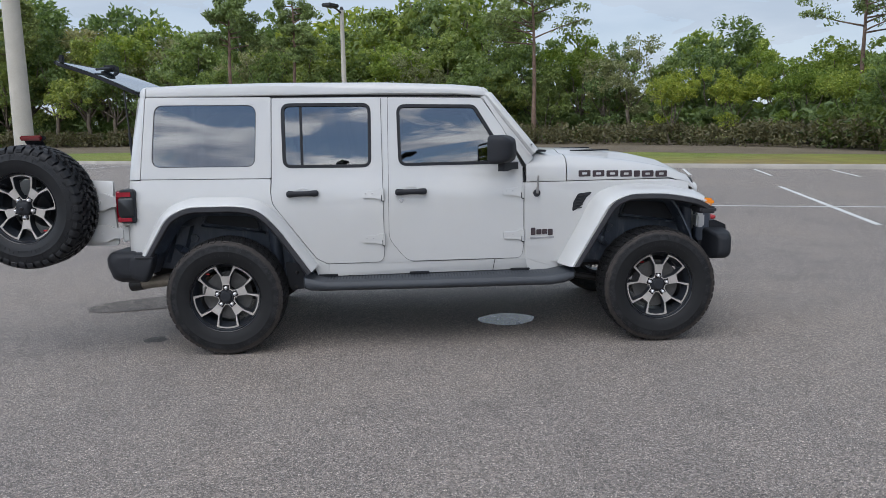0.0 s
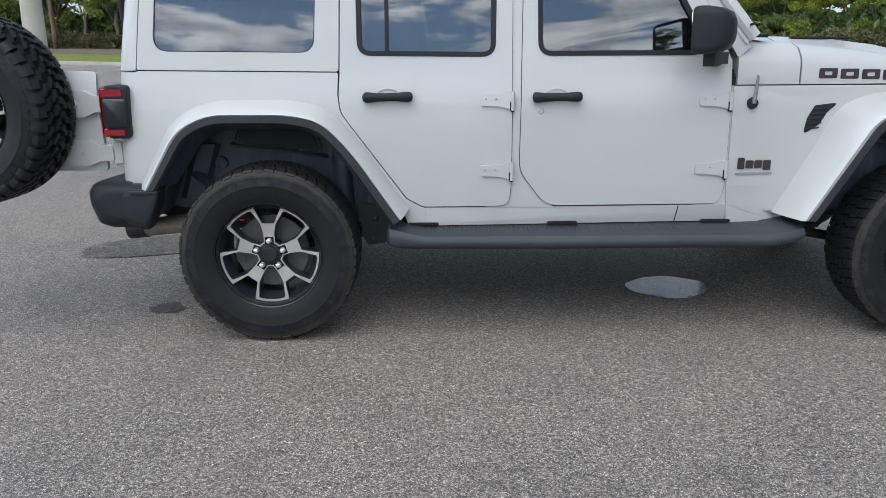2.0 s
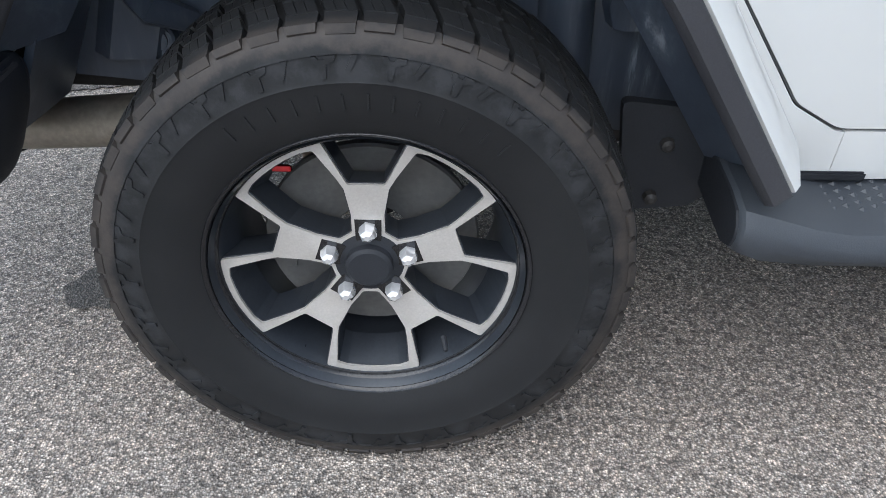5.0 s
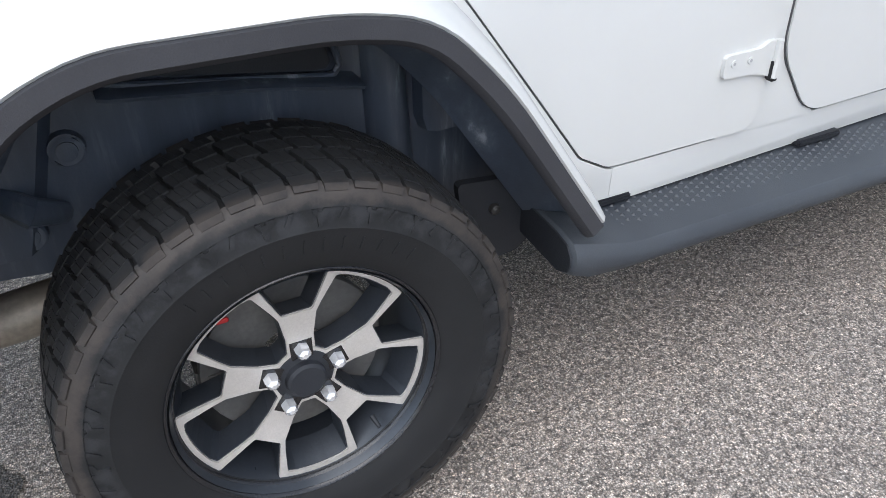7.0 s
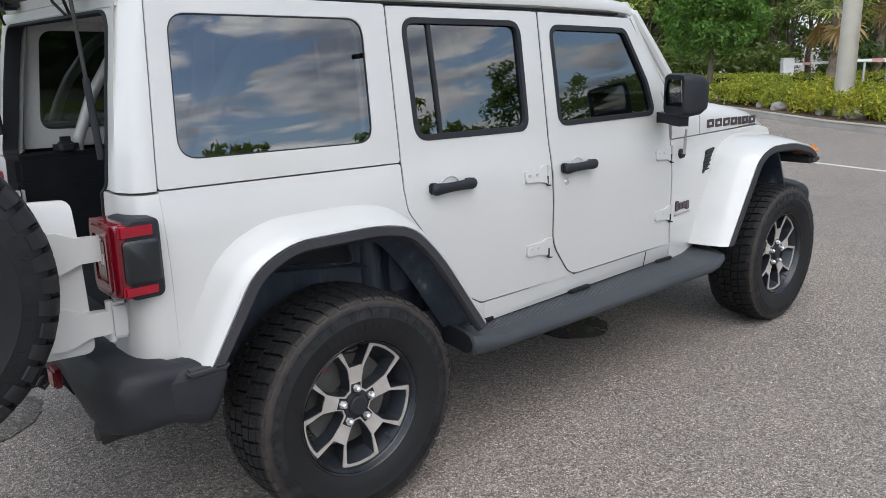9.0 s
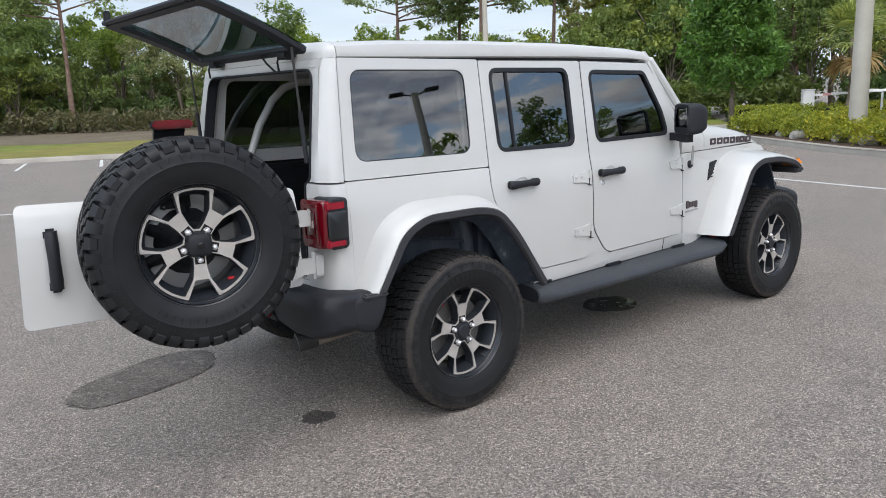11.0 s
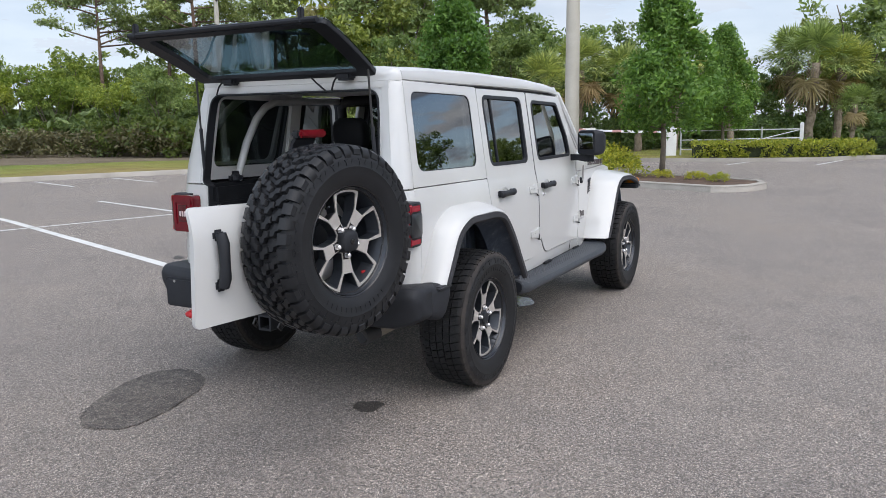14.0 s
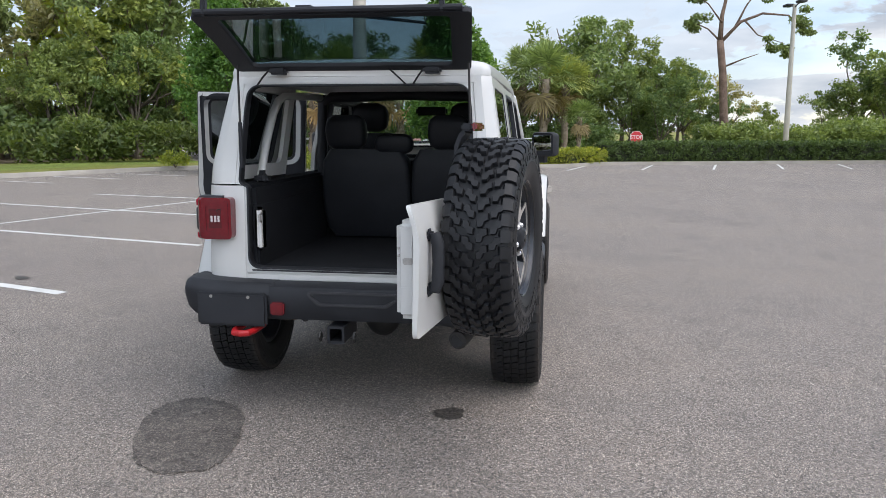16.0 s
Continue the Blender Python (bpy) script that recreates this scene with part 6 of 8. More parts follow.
part("radiator", b, SEAM, gr)
# dark engine bay walls between the front wheels
b = bmesh.new()
box(b, 2.30, 3.34, -0.50, 0.50, 0.50, 1.10, 0.02)
part("engine_bay", b, LINER, car)

# fender vent, antenna, badge
for s in (-1, 1):
    bm = slab(poly(((2.425, 0.905, 0.015), (2.440, 0.985, 0.02), (2.475, 1.040, 0.02), (2.585, 1.052, 0.008), (2.535, 1.010, 0.03), (2.50, 0.955, 0.03)), 0.01, 3), (), (), 1, 0, lambda a, c: Vector((a, s * (side_y(a, c) + 0.008), c)), 0.004, lambda a, c: Vector((a, s * (side_y(a, c) - 0.01), c)))
    v = part("fender_vent", bm, TRIM, car, "black plastic fender vent")
    for k in range(5):
        z = 0.935 + 0.022 * k
        part("vent_slat", tube([(2.437 + 0.008 * k, s * (side_y(2.45, z) + 0.010), z), (2.50 + 0.008 * k, s * (side_y(2.5, z) + 0.010), z + 0.006)], 0.004, 6), SEAM, v)
    # badge blocks: a dark word-sized mark with a thin line below
    for k, (x0, ww, z0, hh) in enumerate(((2.128, 0.032, 0.757, 0.052), (2.168, 0.036, 0.760, 0.036), (2.210, 0.036, 0.760, 0.036), (2.252, 0.036, 0.750, 0.046))):
        bm = slab(poly(((x0, z0), (x0 + ww, z0), (x0 + ww, z0 + hh), (x0, z0 + hh)), 0.006, 3), (), (), 1, 0, lambda a, c: Vector((a, s * (side_y(a, c) + 0.004), c)), 0.0, lambda a, c: Vector((a, s * (side_y(a, c) - 0.002), c)))
        part("badge", bm, DECAL, car, "dark badge block")
    bm = slab(poly(((2.122, 0.731), (2.298, 0.731), (2.298, 0.741), (2.122, 0.741)), 0.002, 2), (), (), 1, 0, lambda a, c: Vector((a, s * (side_y(a, c) + 0.003), c)), 0.0, lambda a, c: Vector((a, s * (side_y(a, c) - 0.002), c)))
    part("badge_line", bm, GREY_HEX, car, "thin grey badge bar")
ant = part("antenna", lathe([(0, -0.02), (0.022, -0.018), (0.026, -0.004), (0.026, 0.0)], 20), TRIM, car, "black antenna foot with short steel mast", 32, pose(2.172, -side_y(2.18, 1.04), 1.054))
part("antenna_mast", tube([(0, -0.018, 0.0), (0.002, -0.022, 0.03), (0.008, -0.022, 0.125)], [0.010, 0.009, 0.006], 10), STEEL, ant)

# door mirrors
for s in (-1, 1):
    rings = []
    for x, hw, hh in ((1.838, 0.090, 0.082), (1.836, 0.098, 0.090), (1.850, 0.103, 0.096), (1.885, 0.103, 0.097), (1.935, 0.094, 0.090), (1.972, 0.072, 0.072), (1.990, 0.040, 0.044)):
        rings.append([(x, s * (0.94 + p.x), 1.370 + p.y) for p in poly(((-hw, -hh), (hw, -hh), (hw, hh), (-hw, hh)), 0.035, 4)])
    bm = loft(rings)
    turned = Matrix.Translation((1.91, s * 0.94, 0)) @ pose(0, 0, 0, 0, 0, s * 30) @ Matrix.Translation((-1.91, -s * 0.94, 0))
    mh = part("door_mirror", bm, TRIM, car, "black plastic door mirror", 32, turned)
    bm = bmesh.new()
    box(bm, 1.8335, 1.840, *sorted((s * 0.860, s * 1.020)), 1.298, 1.442, 0.002)
    part("mirror_glass", bm, MIRROR, mh, "", 32, Matrix.Translation((1.837, 0, 1.37)) @ pose(0, 0, 0, 0, -5, 0) @ Matrix.Translation((-1.837, 0, -1.37)))
    part("mirror_arm", loft([[(x, s * y, z) for x, z in ((1.895 - w, 1.252 - h), (1.895 + w, 1.252 - h), (1.895 + w, 1.252 + h), (1.895 - w, 1.252 + h))] for y, w, h in ((0.73, 0.042, 0.026), (0.82, 0.036, 0.022), (0.90, 0.032, 0.03), (0.94, 0.024, 0.03))]), TRIM, mh, "", 40)

# roof of the hard top
ROOF = ((-0.509, 0.0, 0.998), (-0.2, 0.012, 1.0), (0.35, 0.018, 1.0), (1.12, 0.010, 1.0), (1.60, -0.010, 0.99), (1.78, -0.026, 0.98), (1.835, -0.040, 0.975), (1.850, -0.060, 0.965))


def roof_ring(x, dz, w):
    drop = min(0.0, dz) * 0.75 if x > 1 else 0.0
    half = [(0.684 * w, 1.764 + drop), (0.685 * w, 1.785 + drop), (0.676 * w, 1.808 + dz), (0.650 * w, 1.824 + dz), (0.58 * w, 1.833 + dz), (0.30 * w, 1.843 + dz), (0.0, 1.847 + dz)]
    low = [(0.66 * w, 1.748 + drop), (0.0, 1.765)]
    pts = [(x, y, z) for y, z in half] + [(x, -y, z) for y, z in half[-2::-1]]
    return pts + [(x, -low[0][0], low[0][1]), (x, 0, low[1][1]), (x, low[0][0], low[0][1])]


rf = part("roof", loft([roof_ring(*r) for r in ROOF]), PAINT, car, "white hard top roof", 40)
# rear end of the hard top, moulded over the corners in one sweep
rings = []
for k, (z, dx, dy) in enumerate(((1.7575, 0.0, 0.0), (1.782, 0.0, 0.0), (1.800, 0.005, 0.005), (1.815, 0.014, 0.016), (1.825, 0.026, 0.040), (1.832, 0.044, 0.098))):
    half = [(-0.513, 0.684 - dy), (-0.524 + 0.2 * dx, 0.683 - dy), (-0.546 + 0.4 * dx, 0.670 - 0.9 * dy), (-0.564 + 0.8 * dx, 0.635 - 0.5 * dy), (-0.5705 + dx, 0.56 - 0.2 * dy)] + [(-0.572 + dx, y) for y in (0.42, 0.28, 0.14)]
    row = half + [(-0.572 + dx, 0.0)] + [(x, -y) for x, y in reversed(half)]
    rings.append([(min(x, -0.513), y, z + 0.0028 * k * max(0.0, 1 - (y / 0.60) ** 2)) for x, y in row])
part("roof_tail", loft(rings), PAINT, rf, "", 40)
b = bmesh.new()
box(b, -0.50, 1.75, -0.63, 0.63, 1.735, 1.747, 0.004)
part("headliner", b, HEADLINER, rf)
for s in (-1, 1):
    part("roof_seal", tube([(-0.52, s * 0.670, 1.756), (0.6, s * 0.670, 1.754), (1.72, s * 0.660, 1.744)], 0.007, 6), SEAM, rf)

# rear corners: pillars that turn from the side to the back face
REAR_X = ((0.66, -0.675), (0.80, -0.672), (1.20, -0.655), (1.50, -0.615), (1.72, -0.580), (1.80, -0.560))


INNER = ((1.199, 0.580), (1.202, 0.630), (1.30, 0.624), (1.57, 0.604), (1.70, 0.592))


def corner_ring(z, s):
    r, sy, inner = lerp_table(REAR_X, z), side_y(0, z) + swell(s, z) - 0.001, lerp_table(INNER, z)
    edge = -0.5602 if z < 1.2 else -0.5638 + (z - 1.206) * 0.087
    pts = [(r + 0.075, inner + 0.004), (r + 0.012, inner), (r, inner + 0.012), (r - 0.002, (inner + sy) / 2), (r + 0.004, sy - 0.06), (r + 0.022, sy - 0.022), (min(r + 0.050, edge - 0.008), sy - 0.003), (min(r + 0.070, edge - 0.004), sy), (edge, sy), (edge, sy - 0.05), (r + 0.09, sy - 0.06)]
    return [(x, s * y, z) for x, y in pts]


for s in (-1, 1):
    cn = part("rear_corner", loft([corner_ring(z, s) for z in (0.70, 0.78, 0.90, 1.0, 1.08, 1.14, 1.185, 1.196)]), PAINT, car, "", 40)
    part("hard_top_corner", loft([corner_ring(z, s) for z in (1.204, 1.215, 1.30, 1.40, 1.50, 1.60, 1.70, 1.745, 1.7585)]), PAINT, car, "", 40)
# rounded opening: a painted flange and a rubber seal
OPENING = poly(((-0.566, 0.770, 0.06), (0.566, 0.770, 0.06), (0.568, 1.192, 0.015), (0.612, 1.214, 0.03), (0.588, 1.58, 0.3), (0.572, 1.708, 0.09), (-0.572, 1.708, 0.09), (-0.588, 1.58, 0.3), (-0.612, 1.214, 0.03), (-0.568, 1.192, 0.015)), 0, 6)
FLANGE = poly(((-0.585, 0.742), (0.585, 0.742), (0.585, 1.196), (0.640, 1.206), (0.606, 1.726), (-0.606, 1.726), (-0.640, 1.206), (-0.585, 1.196)), 0.0)
SLICES = (0.9, 1.1, 1.2, 1.3, 1.5, 1.6)
bm = slab(FLANGE, (grow(OPENING, 0.008),), SLICES, 1, 0, lambda a, c: Vector((lerp_table(REAR_X, c) + 0.004, a, c)), 0.002, lambda a, c: Vector((lerp_table(REAR_X, c) + 0.03, a, c)))
part("opening_flange", bm, PAINT, car, "", 40)
bm = slab(grow(OPENING, 0.010), (OPENING,), SLICES, 1, 0, lambda a, c: Vector((lerp_table(REAR_X, c) - 0.003, a, c)), 0.004, lambda a, c: Vector((lerp_table(REAR_X, c) + 0.055, a, c)))
part("opening_frame", bm, TRIM, car, "black rubber seal round the rear opening", 40)
# header above the opening and sill below it
bm = loft([[(lerp_table(REAR_X, z) + o, y, z) for o, z in ((0.0, 1.722), (0.0, 1.7565), (0.05, 1.7565), (0.05, 1.722))] for y in (-0.64, -0.3, 0.0, 0.3, 0.64)])
part("rear_header", bm, PAINT, car, "", 40)
b = bmesh.new()
box(b, -0.668, -0.60, -0.64, 0.64, 0.695, 0.742, 0.01)
sl = part("rear_sill", b, PAINT, car)
b = bmesh.new()
box(b, -0.672, -0.58, -0.56, 0.56, 0.744, 0.762, 0.005)
part("sill_plate", b, TRIM, sl)
part("striker", box(bmesh.new(), -0.655, -0.62, 0.485, 0.545, 0.855, 1.085, 0.022), PAINT, sl)
part("striker_loop", tube([(-0.662, 0.50, 1.05), (-0.685, 0.50, 1.045), (-0.685, 0.50, 1.015), (-0.662, 0.50, 1.01)], 0.006, 8), STEEL, sl)

# tail lamps: red lens that wraps the corner above and below a black side cover
for s in (-1, 1):
    bm = loft([[(x, s * y, z) for y, z in poly(((0.640, 0.920), (0.832 - d, 0.920), (0.832 - d, 1.136), (0.640, 1.136)), 0.026, 4)] for x, d in ((-0.605, 0.0), (-0.690, 0.002), (-0.712, 0.008), (-0.722, 0.022))])
    tl = part("tail_lamp", bm, RED_LENS, car, "red tail lamp with black side cover", 40)
    rings = [[(x, s * y, z) for x, z in poly(((-0.692 + g, 0.914 + g), (-0.590 - g, 0.914 + g), (-0.590 - g, 1.144 - g), (-0.692 + g, 1.144 - g)), 0.024, 4)] for y, g in ((0.70, 0.0), (0.828, 0.0), (0.834, 0.006))]
    part("lamp_housing", loft(rings), TRIM, tl, "", 40)
    for z0, z1 in ((0.922, 0.960), (1.090, 1.134)):
        bm = bmesh.new()
        box(bm, -0.708, -0.606, *sorted((s * 0.80, s * 0.8375)), z0, z1, 0.007, 3)
        part("lamp_strip", bm, RED_BRIGHT, tl, "bright red lens strip")
    rings = [[(x, s * y, z) for x, z in poly(((-0.700 + g, 0.964 + g), (-0.597 - g, 0.964 + g), (-0.597 - g, 1.086 - g), (-0.700 + g, 1.086 - g)), 0.014, 4)] for y, g in ((0.80, 0.0), (0.838, 0.0), (0.843, 0.006))]
    part("lamp_cover", loft(rings), LAMP_COVER, tl, "smoked black side cover", 40)
    bm = bmesh.new()
    box(bm, -0.7255, -0.70, *sorted((s * 0.682, s * 0.772)), 0.966, 1.092, 0.012)
    part("lamp_recess", bm, RED_DEEP, tl)
    for q in range(3):
        bm = bmesh.new()
        box(bm, -0.7275, -0.715, *sorted((s * (0.700 + 0.019 * q), s * (0.714 + 0.019 * q))), 1.010, 1.044, 0.002)
        part("reverse_lamp", bm, CLEAR_LENS, tl)
    bm = slab(poly(((s * 0.655, 0.936), (s * 0.792, 0.936), (s * 0.792, 1.120), (s * 0.655, 1.120)), 0.016), (poly(((s * 0.678, 0.960), (s * 0.776, 0.960), (s * 0.776, 1.096), (s * 0.678, 1.096)), 0.012),), (), 1, 0, lambda a, c: Vector((-0.7275, a, c)), 0.002, lambda a, c: Vector((-0.712, a, c)))
    part("lamp_ring", bm, RED_LENS, tl)

# rear bumper: centre beam with a step, end caps, plate panel, reflectors
bm = loft([[(-0.66 - 0.14 * k, y, z) for k, z in ((0, 0.70), (0.5, 0.705), (0.95, 0.690), (1.0, 0.66), (0.98, 0.57), (0.8, 0.52), (0, 0.51))] for y in (-0.42, -0.3, 0.0, 0.3, 0.42)])
bp = part("rear_bumper", bm, TRIM, car, "black plastic rear bumper", 40)
bm = slab(poly(((-0.30, 0.675), (0.24, 0.675), (0.16, 0.600), (-0.20, 0.600)), 0.03), (poly(((-0.27, 0.662), (0.21, 0.662), (0.145, 0.615), (-0.185, 0.615)), 0.02),), (), 1, 0, lambda a, c: Vector((-0.812, a, c)), 0.006, lambda a, c: Vector((-0.78, a, c)))
part("bumper_step", bm, FLARE_TRIM, bp)
for s in (-1, 1):
    rings = []
    for y, x_in, x_out, zt, zb in ((0.40, -0.62, -0.800, 0.702, 0.508), (0.60, -0.62, -0.815, 0.708, 0.490), (0.76, -0.62, -0.816, 0.716, 0.496), (0.84, -0.60, -0.802, 0.720, 0.520), (0.885, -0.57, -0.778, 0.716, 0.545), (0.908, -0.56, -0.735, 0.695, 0.565)):
        rings.append([(x_in, s * y, zt), ((x_in + x_out) / 2, s * y, zt + 0.004), (x_out + 0.03, s * y, zt), (x_out, s * y, zt - 0.04), (x_out + 0.004, s * y, (zt + zb) / 2), (x_out + 0.035, s * y, zb + 0.015), (x_out + 0.08, s * y, zb), (x_in, s * y, zb)])
    ec = part("bumper_end", loft(rings), TRIM, bp, "", 40)
    rings = []
    for x, y0, y1, zt, zb in ((-0.640, 0.74, 0.912, 0.716, 0.540), (-0.632, 0.74, 0.914, 0.716, 0.538), (-0.58, 0.76, 0.926, 0.720, 0.518), (-0.525, 0.78, 0.934, 0.720, 0.500), (-0.492, 0.80, 0.936, 0.716, 0.57), (-0.462, 0.80, 0.934, 0.708, 0.655)):
        rings.append([(x, s * y0, zt), (x, s * (y1 - 0.03), zt), (x, s * y1, zt - 0.03), (x, s * y1, zb + 0.03), (x, s * (y1 - 0.03), zb), (x, s * y0, zb)])
    part("bumper_wing", loft(rings), TRIM, bp, "", 40)
    bm = bmesh.new()
    box(bm, -0.822, -0.79, *sorted((s * 0.335, s * 0.408)), 0.548, 0.614, 0.008)
    part("reflector", bm, RED_LENS, bp, "red bumper reflector")
    pts = [(-0.68, s * 0.50, 0.462), (-0.82, s * 0.50, 0.462), (-0.865, s * 0.515, 0.462), (-0.875, s * 0.55, 0.462), (-0.865, s * 0.585, 0.462), (-0.82, s * 0.60, 0.462), (-0.70, s * 0.60, 0.462)]
    if s > 0:
        part("tow_hook", tube(pts, 0.017, 10), RED_PAINT, bp, "red painted tow hook")
bm = bmesh.new()
box(bm, -0.828, -0.80, 0.425, 0.80, 0.486, 0.660, 0.012)
pp = part("plate_panel", bm, TRIM, bp)
for y in (0.52, 0.72):
    part("panel_bolt", lathe([(0, -0.004), (0.008, -0.003), (0.009, 0.002)], 10, "x"), STEEL, pp, "", 32, pose(-0.829, y, 0.640))
# hitch receiver, chain loops
bm = slab(poly(((-0.045, -0.045), (0.045, -0.045), (0.045, 0.045), (-0.045, 0.045)), 0.008), (poly(((-0.032, -0.032), (0.032, -0.032), (0.032, 0.032), (-0.032, 0.032)), 0.004),), (), 1, 0, lambda a, c: Vector((-0.80, 0.07 + a, 0.452 + c)), 0.002, lambda a, c: Vector((-0.55, 0.07 + a, 0.452 + c)))
hc = part("hitch", bm, TRIM, car, "black square hitch receiver")
for y in (-0.02, 0.16):
    part("chain_loop", tube([(-0.77, y, 0.46), (-0.79, y, 0.435), (-0.77, y, 0.415), (-0.75, y, 0.435), (-0.77, y, 0.46)], 0.008, 6), DARK_METAL, hc)
# exhaust
ex = part("exhaust", tube([(0.35, -0.50, 0.47), (-0.1, -0.56, 0.49), (-0.42, -0.60, 0.48), (-0.62, -0.58, 0.455), (-0.74, -0.55, 0.435)], [0.036, 0.044, 0.047, 0.044, 0.044], 16), EXHAUST, car, "tan heat-stained steel exhaust tail pipe")
part("exhaust_tip", tube([(-0.655, -0.5735, 0.4490), (-0.745, -0.549, 0.4345)], [0.0475, 0.0475], 16), DARK_METAL, ex, "dark exhaust tip")
part("exhaust_mouth", lathe([(0.0, -0.004), (0.033, -0.004), (0.035, 0.0)], 16, "x"), SEAM, ex, "", 32, pose(-0.7465, -0.549, 0.4343, 0, 8, 0))
# rear skid beam, fuel tank and muffler dark underneath
b = bmesh.new()
box(b, -0.56, -0.30, -0.42, 0.46, 0.46, 0.60, 0.05)
part("muffler", b, DARK_METAL, car)
b = bmesh.new()
box(b, 0.45, 1.75, 0.05, 0.62, 0.38, 0.54, 0.05)
part("fuel_tank", b, DARK_METAL, car)
for s in (-1, 1):
    b = bmesh.new()
    box(b, -0.62, 3.40, *sorted((s * 0.36, s * 0.46)), 0.47, 0.60, 0.015)
    part("frame_rail", b, DARK_METAL, car)
b = bmesh.new()
box(b, 1.2, 2.3, -0.28, 0.20, 0.36, 0.55, 0.05)
part("skid_plate", b, DARK_METAL, car)
# axles, springs, dampers, control arms
for cx in (0.0, 3.008):
    ax = part("axle", tube([(cx, -0.70, 0.40), (cx, -0.3, 0.395), (cx, 0.3, 0.395), (cx, 0.70, 0.40)], 0.045, 14), DARK_METAL, car)
    bm = bmesh.new()
    bmesh.ops.create_uvsphere(bm, u_segments=20, v_segments=12, radius=0.14)
    bmesh.ops.transform(bm, matrix=Matrix.Translation((cx, 0.0 if cx == 0 else 0.25, 0.385)) @ Matrix.Diagonal((1.0, 0.8, 1.0, 1)), verts=bm.verts)
    part("differential", bm, DARK_METAL, ax)
    for s in (-1, 1):
        part("damper", tube([(cx - 0.13, s * 0.52, 0.36), (cx - 0.14, s * 0.50, 0.55), (cx - 0.15, s * 0.485, 0.72)], [0.028, 0.03, 0.022], 12), RUST if cx == 0 else RED_PAINT, ax)
        coil = [(cx + 0.02 + 0.06 * math.cos(k * 0.7), s * 0.45 + 0.06 * math.sin(k * 0.7), 0.45 + 0.0056 * k) for k in range(48)]
        part("coil_spring", tube(coil, 0.009, 6), DARK_METAL, ax)
        part("control_arm", tube([(cx + (0.0 if cx == 0 else -0.05), s * 0.50, 0.33), (cx + (0.62 if cx == 0 else -0.70), s * 0.46, 0.44)], 0.024, 10), DARK_METAL, ax)

# side steps with a dimpled tread
for s in (-1, 1):
    rings = []
    for x, y0, y1, zt, zb in ((0.534, 0.705, 0.920, 0.524, 0.440), (0.541, 0.70, 0.928, 0.528, 0.434), (0.575, 0.70, 0.934, 0.522, 0.424), (0.65, 0.70, 0.938, 0.503, 0.420), (0.70, 0.70, 0.938, 0.495, 0.420), (1.4, 0.70, 0.938, 0.495, 0.418), (2.25, 0.70, 0.938, 0.497, 0.420), (2.34, 0.70, 0.932, 0.512, 0.430), (2.41, 0.70, 0.910, 0.518, 0.45), (2.435, 0.72, 0.85, 0.510, 0.475)):
        rings.append([(x, s * y0, zt + 0.012), (x, s * (y0 + 0.08), zt + 0.008), (x, s * (y1 - 0.055), zt), (x, s * (y1 - 0.016), zt - 0.010), (x, s * (y1 - 0.002), zt - 0.030), (x, s * y1, (zt + zb) / 2 - 0.008), (x, s * (y1 - 0.008), zb + 0.016), (x, s * (y1 - 0.04), zb + 0.002), (x, s * y0, zb + 0.02)])
    st = part("side_step", loft(rings), STEP_TRIM, car, "black side step with dimpled tread", 40)
    part("step_end_cap", loft([[(x - d, y, z) for x, y, z in rings[0]] for d in (0.004, -0.001)]), TRIM, st)
    bm = bmesh.new()
    for i in range(74):
        for j in range(5):
            x, y = 0.67 + i * 0.0215, 0.788 + j * 0.018 + (0.009 if i % 2 else 0)
            z = 0.5032
            vs = [bm.verts.new((x + a, s * (y + c), z - 0.008 * (y - 0.78) / 0.092)) for a, c in ((-0.007, 0), (0, -0.007), (0.007, 0), (0, 0.007))]
            top = bm.verts.new((x, s * y, z + 0.0045 - 0.008 * (y - 0.78) / 0.092))
            for k in range(4):
                bm.faces.new((vs[k], vs[(k + 1) % 4], top))
    tagged(part("tread_pattern", bm, STEP_TRIM, st, "", 0), kind="stuff")
    for x in (0.80, 1.45, 2.10):
        part("step_bracket", tube([(x, s * 0.46, 0.50), (x, s * 0.76, 0.46)], 0.02, 8), DARK_METAL, st)

# splash panels between the rear wheels and the steps, bolted to the body
for s in (-1, 1):
    bm = slab(poly(((0.385, 0.600), (0.56, 0.585), (0.55, 0.435), (0.52, 0.412), (0.43, 0.400), (0.405, 0.44)), 0.012, 3), (), (), 1, 0, lambda a, c: Vector((a, s * (0.735 + 0.04 * (a - 0.4)), c)), 0.004, lambda a, c: Vector((a, s * (0.715 + 0.04 * (a - 0.4)), c)))
    sp = part("splash_panel", bm, TRIM, car, "black splash panel")
    for x, z in ((0.466, 0.528), (0.456, 0.428)):
        part("panel_bolt", tube([(x, s * 0.735, z), (x, s * 0.748, z), (x, s * 0.752, z)], [0.013, 0.011, 0.005], 8), DARK_METAL, sp)

